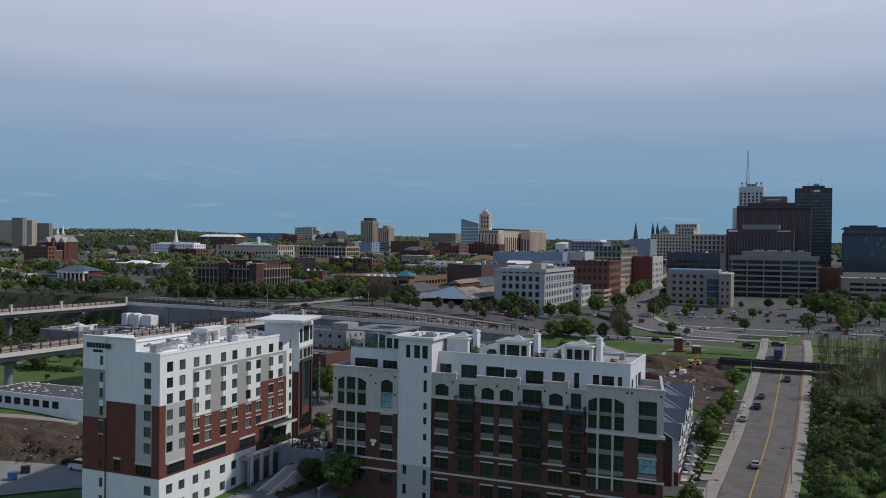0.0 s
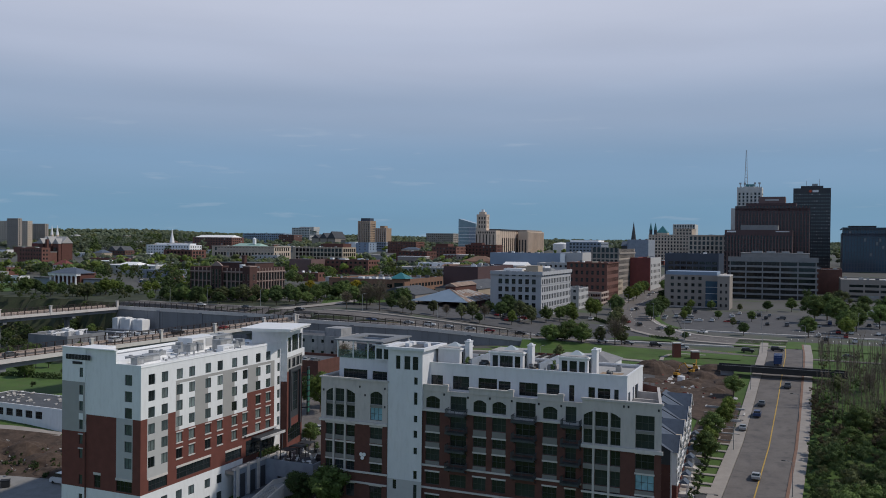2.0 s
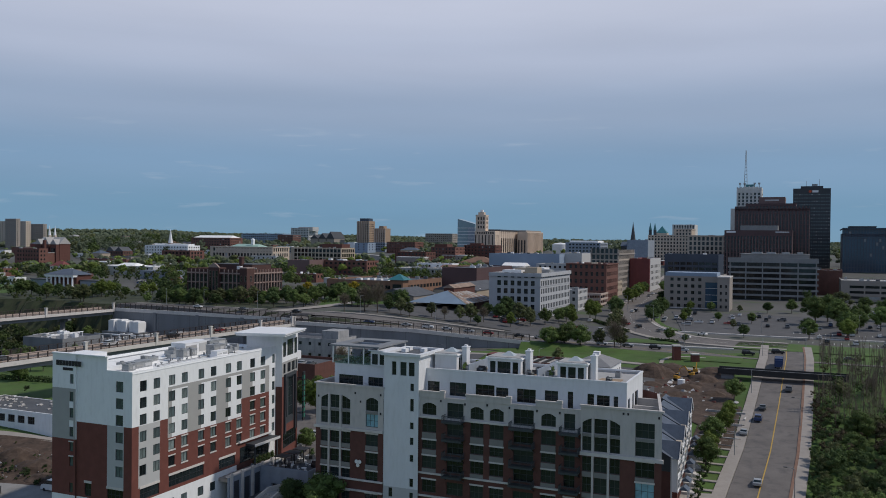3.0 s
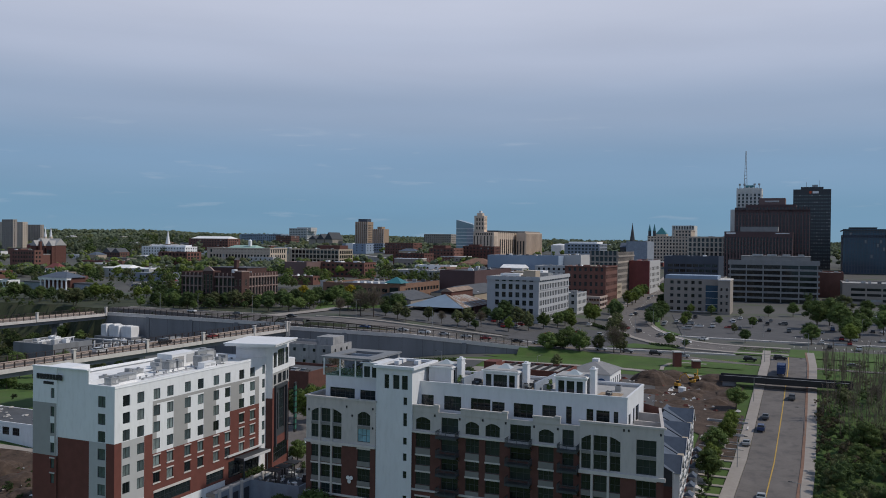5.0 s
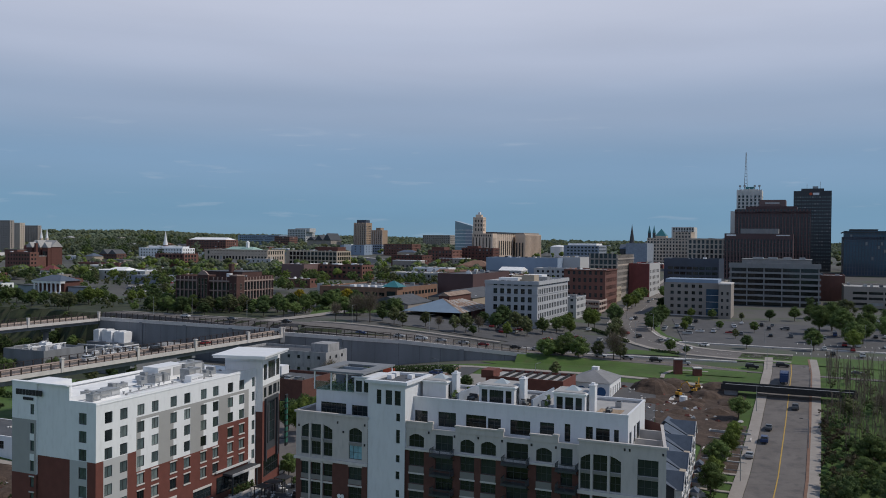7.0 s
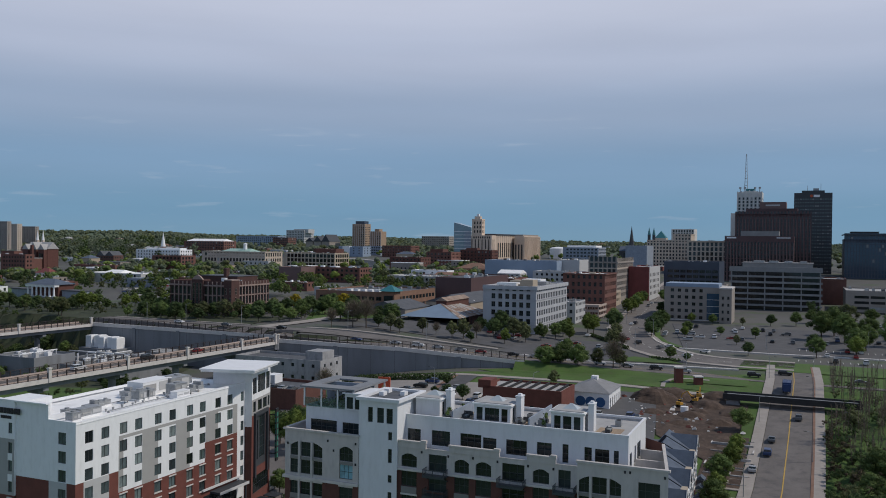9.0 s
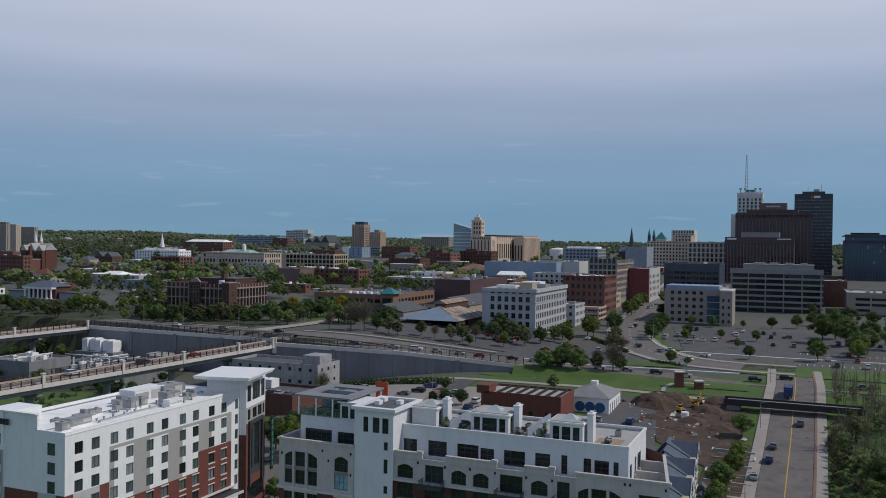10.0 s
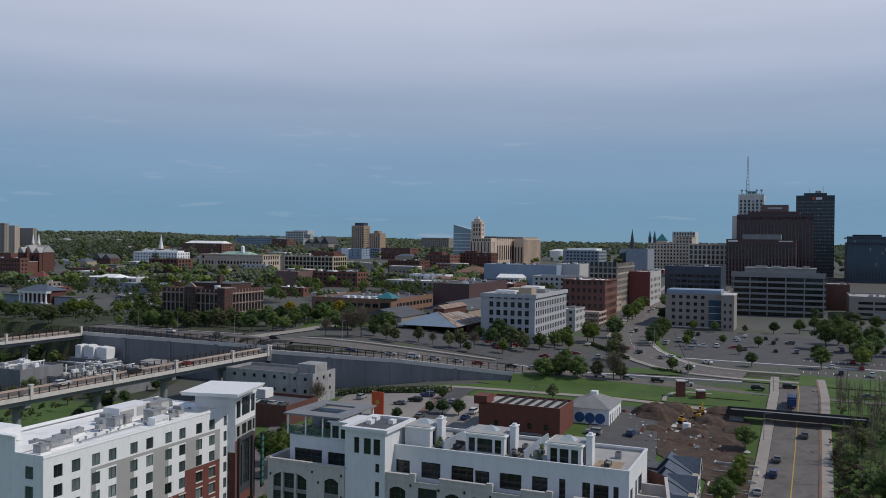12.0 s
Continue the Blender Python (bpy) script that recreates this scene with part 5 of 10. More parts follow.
for a, b in zip(bank_rows, bank_rows[1:]):
    for k in range(4):
        bank_mesh.poly([a[k], b[k], b[k + 1], a[k + 1]])
solid("grass_bank", bank_mesh, label="grass bank below the ramp road", category="lawn", kind="structure")
sheet("yard", [(-36, 408), (34, 384), (46, 424), (-2, 448)], ASPHALT, 0.22, label="stained concrete yard before the market", category="yard")
sheet("lawn", [(-8, 347), (34, 343), (100, 318), (104, 308)], GRASS, 0.16, label="mown lawn below the ramp", category="lawn")
sheet("lawn", [(20, 348.5), (36, 350), (100, 329), (60, 318)], GRASS, 0.2, label="mown lawn below the ramp", category="lawn")
sheet("car_park", [(-34, 300), (36, 272), (36, 318), (-26, 341)], material("pale_lot", (0.27, 0.245, 0.225), 0.92, spread=0.12, scale=0.12, tint=(0.2, 0.185, 0.175), stain=0.5), 0.2, label="pale concrete car park", category="car park")
sheet("road", [(-40, 185), (-2, 205), (-8, 290), (-44, 290)], ROADM, 0.2, label="worn paved street and lot", category="road")
ribbon("road", [(12, 338), (6, 322), (0, 297), (-4, 280)], 4.5, 7.5, ASPHALT, 0.3, label="lane beside the pale car park", category="road")
ribbon("pavement", [(12, 338), (6, 322), (0, 297), (-4, 280)], 0, 1.6, BRICK_O, 0.36, label="brick paver strip beside the lane", category="pavement")
sheet("pavement", [(-26, 214), (-18, 217), (-24, 262), (-31, 262)], PAVING, 0.3, label="pale paved walk beside the hotel tower", category="pavement")
sheet("hall_yard", [(46, 262), (64, 256), (78, 305), (58, 312)], ASPHALT, 0.2, label="dark asphalt yard beside the white hall", category="yard")
sheet("building_site", [(66, 262), (78, 238), (103, 292), (80, 316)], EARTH, 0.25, label="bare earth of a building site", category="earth")
sheet("lane", [(-200, 140), (-76, 180.5), (-77, 192), (-200, 210)], material("gravel_lane", (0.25, 0.24, 0.23), 0.95, spread=0.15, scale=0.2, fine=3, tint=(0.17, 0.16, 0.145), stain=0.6, bump=0.3), 0.28, label="grey gravel lane", category="road")
sheet("earth_bank", [(-190, 203), (-78, 189), (-91.5, 217.6), (-190, 238)], EARTH, 0.25, label="rubble and earth bank", category="earth")

# ---------------------------------------------------------------- buildings of the middle distance
BLUE_S = material("blue_grey_shopfront_paint", (0.13, 0.18, 0.235), 0.5, spread=0.15)
SILL_M = Mesh(OFFWHITE).box(-0.1, 0.12, -1.2, 1.2, -0.12, 0.1).data("sill")
Wc = building("office_building", 51.5, 431, 56, 27, 41.0, OFFWHITE, "six-storey white corner office building with a stepped cornice", front_w=(3.9, 3.55, 2.0, 3.5, 3.95, 6, 2.5, (2, 2)), side_w=(2.6, 3.0, 1.7, 3.5, 3.95, 6, 2.5, (2, 2)), front_n=6, cornice=(0.8, 1.7), bands=((2.8, 0.45, 0.3, OFFWHITE), (7.0, 0.4, 0.25, OFFWHITE), (18.9, 0.4, 0.25, OFFWHITE)), roof_mat=ROOF_G, extra=lambda r, top: [part("lift_house", Mesh(TANW).box(4, 12, 3, 9, top, top + 3.8), r), part("roof_plant", Mesh(TANW).box(14, 24, 8, 18, top, top + 3.0).box(6, 12, 12, 22, top, top + 2.2, METAL_W).box(30, 36, 4, 9, top, top + 2.0, METAL).box(40, 50, 10, 20, top, top + 2.6, METAL_W), r)] + [part("shopfront", Mesh(BLUE_S).box(-0.2, 0.02, 1.0 + 4.3 * k, 4.6 + 4.3 * k, -2, 2.6), r, "blue painted shopfront") for k in range(6)] + [part("shopfront", Mesh(BLUE_S).box(1.0 + 4.3 * k, 4.6 + 4.3 * k, -0.2, 0.02, -2, 2.6), r, "blue painted shopfront") for k in range(4)] + [part("sill", SILL_M, r, at=pose(-0.12, 3.9 + 3.55 * c, 3.3 + 3.95 * q)) for c in range(6) for q in range(6)])
building("shop_building", 79.5, 488, 22, 12, 30.0, LIGHT_GREY, "low pale grey shop building", front_w=(2.5, 3, 1.6, 4, 4, 3, 2, (1, 1)), side_w=(2.5, 3, 1.6, 4, 4, 3, 2, (1, 1)))
building("brick_building", 105.5, 540, 34, 26, 43.5, BRICK_F, "red-brick commercial block with pale upper cornice", front_w=(2.5, 3.4, 1.6, 6, 4.6, 5, 2.5, (1, 2)), side_w=(2.5, 3.2, 1.6, 6, 4.6, 5, 2.5, (1, 2)), cornice=(0.5, 0.7), roof_mat=ROOF_W)
building("office_block", 130.8, 626, 60, 20.5, 49.0, TAUPE, "narrow taupe stone office block", front_w=(2.2, 3.2, 2.2, 6, 4.2, 7, 3.4, (1, 1)), side_w=(2.5, 3.4, 1.9, 6, 4.2, 7, 2.6, (1, 1)), cornice=(0.6, 1.0), bands=((26, 0.5, 0.2, BEIGE),))
building("brick_building", 160.5, 655, 50, 15, 45.0, BRICK_R, "painted red brick block on a street corner", extra=lambda r, top: [part("side_wall", Mesh(LIGHT_GREY).box(1.5, 50, -0.25, 0.0, 0, top + 0.9), r, "pale grey side wall")] + [part("side_window", far_window(1.8, 2.4), r, at=pose(6 + 6 * k, -0.27, 8 + 4.6 * z, 0, 0, 90)) for k in range(7) for z in range(4)])


def ob_extra(root, top):
    part("attic", Mesh(BLUE).box(0.6, 20, 0.6, 30.9, top + 0.9, top + 3.0), root, "pale blue metal attic storey")
    part("glass_corner", Mesh(GLASS_B).box(-0.35, 6.5, -0.35, 7.2, 4.5, top - 2.6), root, "blue glass corner bay")
    m = Mesh(FRAME_W)
    for z in (8.5, 12.4, 16.3):
        m.box(-0.45, 6.6, -0.45, 7.3, z - 0.12, z + 0.12)
    part("transom", m, root)
    wing = Mesh(TAUPE).box(-7.5, 14, -7.2, -0.4, 0, top + 0.6).box(-7.7, 14.2, -7.4, -0.38, top + 0.6, top + 1.3, CONC_L)
    part("wing", wing, root, "taupe stair wing standing forward")
    for z in (6, 10, 14, 18):
        for y in (-5.4, -2.4):
            part("window", far_window(1.1, 1.7, (1, 2)), root, at=pose(-7.54, y, z))


building("office_building", 168.2, 518.6, 56, 31.5, 37.0, TAUPE, "taupe brick office building with a blue glass corner", base=14.5, front_w=(10.5, 4.1, 1.9, 4.6, 3.95, 5, 1.9, (2, 1)), side_w=(9.5, 4.1, 1.9, 4.6, 3.95, 5, 1.9, (2, 1)), bands=((3.8, 0.5, 0.3, CONC_L),), extra=ob_extra)


DECKC = material("grey_office_concrete", (0.25, 0.25, 0.25), 0.9, spread=0.1, scale=0.2, tint=(0.18, 0.18, 0.18), stain=0.4)


def deck_extra(root, top):
    for k in range(7):
        z = top - 1.2 - 3.9 * k
        part("floor_band", Mesh(DECKC).box(-1.0 - (0.6 if k == 0 else 0), 0.0, -1.0, 58.0, z, z + (3.4 if k == 0 else 1.35)), root, "grey concrete floor band")
    part("plant_room", Mesh(DECKC).box(6, 30, 5, 50, top, top + 4.6).box(5.6, 30.4, 4.6, 50.4, top + 4.6, top + 5.0), root)
    for k in range(4):
        part("roof_plant", Mesh(METAL).box(10, 16, 9 + k * 9, 13 + k * 9 + k, top + 5.0, top + 6.2), root)
    for y in (0.4, 12, 23.5, 35, 46, 56.6):
        part("column", Mesh(DECKC).box(-0.8, 0.6, y - 0.4, y + 0.4, 0, top), root)
    for k in range(6):
        for j in range(18):
            part("mullion", MULLION, root, at=pose(-0.08, 1.5 + 3.05 * j, top - 3.7 - 3.9 * k))


MULLION = Mesh(FRAME_D).box(-0.08, 0.05, -0.07, 0.07, -1.2, 1.3).data("mullion")
building("banded_office", 259.5, 591, 60, 57, 46.0, GLASS, "long grey office block with concrete floor bands", base=15, extra=deck_extra, parapet=1.6)
building("dark_office", 228, 702, 45, 43, 48.0, NAVY, "dark blue low office block", front_w=(3, 5, 4.2, 5, 4.2, 5, 2.4, (3, 1)))
building("brown_office", 354, 862, 60, 65, 69.0, MAROON, "dark maroon office block with vertical piers", front_w=(1.6, 3.1, 1.3, 4, 4.4, 9, 3.6, (1, 1)), parapet=3, extra=lambda r, top: [part("plant_room", Mesh(DECKC).box(6, 30, 14, 50, top, top + 8.0), r), part("sign_bar", Mesh(METAL_W).box(-0.3, -0.05, 54, 63, top + 0.4, top + 2.0).box(-0.3, -0.05, 3, 16, top + 0.8, top + 1.7), r, "pale roof sign bars")] + [part("pier", Mesh(MAROON_L).box(-0.7, 0, 0.0 + 3.1 * k, 0.9 + 3.1 * k, 3, top - 4), r) for k in range(21)])
building("brown_tower", 383, 890, 60, 73.5, 92.5, MAROON, "tall dark maroon office tower with a stepped top", front_w=(1.6, 3.3, 1.4, 4, 3.9, 18, 2.9, (1, 1)), joined=True, parapet=3, extra=lambda r, top: [part("upper_stage", Mesh(MAROON).box(4, 50, 13, 63, top, top + 8.5), r), part("top_storey", Mesh(MAROON_L).box(8, 40, 24, 50, top + 8.5, top + 15.5), r), part("sign_bar", Mesh(LIGHT_GREY).box(7.7, 7.95, 30, 44, top + 11.2, top + 12.8), r, "pale roof sign")] + [part("pier", Mesh(MAROON_L).box(-0.6, 0, 0.1 + 3.3 * k, 0.75 + 3.3 * k, 3, top - 3), r) for k in range(22)])
# the pale pane colour of this tower paints the reflections in its glass bands
building("dark_tower", 448, 985, 40, 40, 119.0, CHARCOAL, "tall charcoal office tower with glass bands", front_w=(1.6, 2.6, 1.9, 5, 3.9, 22, 1.25, (1, 1)), joined=True, parapet=4, pane=GLASS_P, extra=lambda r, top: [part("roof_plant", Mesh(CHARCOAL).box(6, 30, 8, 32, top, top + 7.0), r), part("sign_bar", Mesh(METAL_W).box(-0.2, -0.05, 13, 19.5, top - 0.8, top + 1.8), r), part("sign_disc", Mesh(ORANGE).cyl(21.8, top + 0.5, -0.25, -0.05, 1.6, n=18, axis="x"), r), part("roof_mast", Mesh(METAL).cyl(10, 12, top + 7, top + 15, 0.25, n=6).cyl(12, 26, top + 7, top + 13, 0.25, n=6).box(14, 20, 14, 20, top + 7, top + 10), r)])


DECO = material("white_glazed_terracotta", (0.60, 0.60, 0.575), 0.8, spread=0.08, scale=0.1, tint=(0.45, 0.44, 0.42), stain=0.4)


def deco_extra(root, top):
    part("setback", Mesh(DECO).box(5, 25, 6, 21, top, top + 3).box(8, 20, 9, 18, top + 3, top + 6, TEAL), root, "stepped crown")
    for k in range(7):
        part("pilaster", Mesh(DECO).box(-0.9, 0.3, 4.3 * k - 0.2, 1.1 + 4.3 * k, 20, top + 2.5 + 1.5 * (1 - abs(k - 3) / 3)), root)
    part("shoulder", Mesh(DECO).box(2, 22, 27, 33.5, 0, top - 22), root, "lower stepped shoulder")
    for k, y in enumerate((3, 8, 19, 24)):
        part("roof_dish", Mesh(METAL).cyl(8, y, top, top + 7 + k % 2, 0.5, n=6).box(7, 9, y - 1.2, y + 1.2, top + 6, top + 8), root)
    mast = Mesh(METAL)
    for a, b in ((-1, -1), (1, -1), (1, 1), (-1, 1)):
        mast.beam((12 + 1.6 * a, 18 + 1.6 * b, top + 5), (12 + 0.3 * a, 18 + 0.3 * b, top + 46), 0.32, 0.32)
    for z in range(6, 46, 4):
        w = 1.6 - 1.3 * (z - 5) / 41
        mast.box(12 - w, 12 + w, 18 - w, 18 + w, top + z, top + z + 0.3)
    part("mast", mast, root, "lattice radio mast")


building("art_deco_tower", 368.5, 985, 30, 27, 121.0, DECO, "white stone art deco tower with a radio mast", front_w=(2.6, 4.3, 2.0, 5, 3.9, 22, 2.7, (1, 1)), side_w=(2.6, 4.3, 2.3, 5, 3.9, 22, 2.5, (1, 1)), joined=True, parapet=2, extra=deco_extra)
building("glass_office", 500, 895, 60, 73, 66.8, NAVY, "dark blue glass office block with a heavy roof band", front_w=(1.6, 2.9, 1.9, 4, 3.9, 12, 3.3, (1, 1)), joined=True, pane=GLASS_B, parapet=3.5, bands=((48.0, 1.2, 0.8, CHARCOAL),), extra=lambda r, top: part("roof_plant", Mesh(CHARCOAL).box(6, 40, 40, 66, top + 0.5, top + 11.0).box(5.5, 40.5, 39.5, 66.5, top + 11.0, top + 11.6), r))
building("parking_deck", 330, 560, 50, 62, 33.0, TAUPE, "taupe concrete parking deck", base=15, front_w=(5, 9.5, 8.6, 3, 3.6, 4, 1.7, (1, 1)), joined=True)
building("brick_hall", 300, 640, 40, 34, 38.0, BRICK_F, "brick hall with a gabled roof", base=17)
building("old_hotel", 321, 930, 40, 51, 66.0, BEIGE, "pale stone office block with dark windows", front_w=(2.4, 4.5, 2.7, 5, 5.2, 7, 3.9, (1, 2)), cornice=(0.7, 1.2))
building("slate_block", 219, 902, 40, 22, 60.0, STEEL, "slate grey windowless block")
building("stone_block", 293, 1010, 40, 47, 66.5, BEIGE, "pale stone block with a cornice and green turrets", front_w=(2, 3.6, 1.8, 8, 4, 8, 2.4, (1, 1)), cornice=(0.6, 1.0), extra=lambda r, top: [part("gable", Mesh(TEAL).hip(6, 20, 26, 39, top + 3.4, top + 12), r, "green copper roof"), part("attic", Mesh(BEIGE).box(6, 20, 26, 39, top, top + 3.4), r)] + [part("turret", Mesh(CHARCOAL).cyl(6, y_, top, top + 7, 1.8, n=10).cyl(6, y_, top + 7, top + 16, 1.9, 0.05, 10, TEAL), r, "dark green spire") for y_ in (40, 45.5)])
building("stone_tower", 297, 1012.5, 36, 20, 74.0, BEIGE, "stepped pale stone upper block", base=30, front_w=(2, 3.6, 1.8, 6, 4, 10, 2.4, (1, 1)), cornice=(0.5, 0.9))
building("pale_tower", 316, 1064, 30, 27, 80.5, DECO, "white ribbed office tower behind stone blocks", front_w=(1.8, 3.2, 1.7, 6, 4, 11, 3.2, (1, 1)), joined=True, extra=lambda r, top: [part("pier", Mesh(DECO).box(-0.6, 0, 3.2 * k, 0.5 + 3.2 * k, 3, top + 0.8), r) for k in range(9)])
# grain-silo complex and its tower
SILO = material("pale_peach_concrete", (0.62, 0.50, 0.40), 0.9, spread=0.1, scale=0.1, tint=(0.5, 0.40, 0.32), stain=0.4)
qm = thing("grain_silos", grid(69, 1062, 36), "pale concrete grain silos with a slender head tower", "silo")
FOOT.append((qm.matrix_world.inverted(), 150, 27))
base_w, tower_w = Mesh(SILO), Mesh(SILO)
slots = [(3 + 4.4 * k, 4.4 + 4.4 * k, 8, 30) for k in range(6)]
facade(base_w, "x", 0, 0, 27, 0, 35, slots + [(2 + 2.9 * k, 3.8 + 2.9 * k, 31.2, 33.6) for k in range(8)], SILO, 0.6)
facade(base_w, "y", 0, 0, 16, 0, 35, [(3 + 4 * k, 4.2 + 4 * k, 8, 30) for k in range(3)], SILO, 0.4)
base_w.poly([(0, 27, 0), (16, 27, 0), (16, 27, 35), (0, 27, 35)]).poly([(16, 0, 0), (16, 27, 0), (16, 27, 35), (16, 0, 35)]).poly([(0, 0, 35), (16, 0, 35), (16, 27, 35), (0, 27, 35)])
part("base", base_w, qm)
lights = [(14.4 + 3.6 * k, 16.2 + 3.6 * k, z, z + 3.2) for k in range(3) for z in (38, 43.4, 48.6)]
facade(tower_w, "x", 0.4, 13, 26, 35, 55, lights, SILO, 0.5)
facade(tower_w, "y", 13, 0.4, 11, 35, 55, [(2.2 + 4 * k, 4 + 4 * k, z, z + 3.2) for k in range(2) for z in (38, 43.4, 48.6)], SILO, 0.5)
tower_w.poly([(0.4, 26, 35), (11, 26, 35), (11, 26, 55), (0.4, 26, 55)]).poly([(11, 13, 35), (11, 26, 35), (11, 26, 55), (11, 13, 55)]).poly([(0.4, 13, 55), (11, 13, 55), (11, 26, 55), (0.4, 26, 55)])
tower_w.box(0.1, 11.2, 12.8, 26.2, 53.4, 54.2)
part("tower", tower_w, qm)
# black filler boxes stand in for the shade inside the openings
part("dark_interior", Mesh(BLACK).box(0.8, 15, 1, 26, 1, 34.6).box(1.1, 10.4, 13.6, 25.4, 35.2, 54), qm)
part("top_stage", Mesh(SILO).box(2.5, 8.5, 16, 23.5, 55, 58.2).box(3.5, 7, 18, 21, 58.2, 61.2, METAL_W), qm, "small stepped roof stage")
for k in range(10):
    part("silo", Mesh(SILO).cyl(20.2 + 8.2 * k, 4.2, 0, 35.2, 4.25, n=20), qm)
for k in range(9):
    part("slot", Mesh(FRAME_D).box(23.4 + 8.2 * k, 25.2 + 8.2 * k, -0.4, 0.4, 8, 26), qm, "dark vertical slot")
part("silo_roof", Mesh(CHARCOAL).box(16, 100, -0.3, 26, 35.2, 37.0), qm, "dark flat head house")
wing = Mesh(SILO).box(78, 150, -16, -3, 0, 35.0)
part("wing", wing, qm, "ribbed concrete wing")
for k in range(18):
    part("rib", Mesh(SILO).box(79 + 4 * k, 80.4 + 4 * k, -16.9, -16, 0, 34), qm)
for k in range(3):
    part("slot", Mesh(FRAME_D).box(77.7, 78, -14 + 4 * k, -12.2 + 4 * k, 4, 24), qm, "dark vertical slot")
part("wing_roof", Mesh(TAUPE).box(80, 148, -14, -4, 35, 37), qm)
building("blue_hall", 106.7, 760, 30, 66, 46.5, BLUE, "long pale blue windowless hall", parapet=0.6)
building("grey_hall", 128, 770, 40, 20, 47.5, LIGHT_GREY, "pale grey windowless hall", parapet=0.5)
building("apartment_tower", -129, 1570, 22, 24, 92, TAN_B, "tan brick apartment tower with a dark top storey", front_w=(2.5, 4.8, 2.6, 6, 3.2, 14, 1.6, (1, 1)), side_w=(2.5, 4.8, 2.6, 6, 3.2, 14, 1.6, (1, 1)), base=38, extra=lambda r, top: [part("top_storey", Mesh(NAVY).box(3, 19, 3, 21, top, top + 6), r)] + [part("pier", Mesh(PEACH).box(-0.8, 0, 4.0 * k - 0.2, 4.0 * k + 1.5, 0, top + 0.8), r) for k in range(7)])
building("apartment_tower", -95, 1500, 20, 22, 78, TAN_B, "stepped tan brick apartment tower", front_w=(2.5, 4.8, 2.6, 6, 3.2, 9, 1.6, (1, 1)), base=38, extra=lambda r, top: [part("top_storey", Mesh(TAN_B).box(3, 15, 5, 14, top, top + 5), r)] + [part("pier", Mesh(PEACH).box(-0.8, 0, 4.0 * k - 0.2, 4.0 * k + 1.4, 0, top + 0.8), r) for k in range(6)])
building("theatre", 25, 552, 70, 24, 40.0, MAROON, "dark red windowless hall", parapet=0.6, roof_mat=ROOF_D)


def tan_extra(root, top):
    part("entry_tower", Mesh(BRICK_O).box(-1.5, 6, -1.5, 6.5, 0, top + 1.5), root)
    part("pyramid_roof", Mesh(TEAL).hip(-3.0, 7.5, -3.0, 8.0, top + 1.5, top + 5.0), root, "teal pyramid roof")
    part("entry_glass", Mesh(GLASS).box(-1.7, -1.5, -0.5, 5, 2.5, top - 1), root)
    m = Mesh(METAL_W)
    for k in range(5):
        m.box(4, 7, 11 + k * 4.5, 14 + k * 4.5, top, top + 1.8)
    part("roof_plant", m, root)


building("brick_office", -20.4, 500.6, 58, 50, 33.3, BRICK_O, "low orange-brick office with a teal roofed corner", base=22, roof_mat=ROOF_D, front_w=(9, 4.6, 3.4, 2.6, 4.6, 2, 2.2, (2, 1)), side_w=(9, 4.6, 3.4, 2.6, 4.6, 2, 2.2, (2, 1)), extra=tan_extra)


BRICK_V, STONE_V = material("soot_dark_brick", (0.085, 0.042, 0.036), 0.9, spread=0.2, scale=0.3, tint=(0.05, 0.032, 0.03), stain=0.5), material("pink_dressed_stone", (0.33, 0.245, 0.215), 0.9, spread=0.12, scale=0.3, tint=(0.28, 0.2, 0.17), stain=0.5)


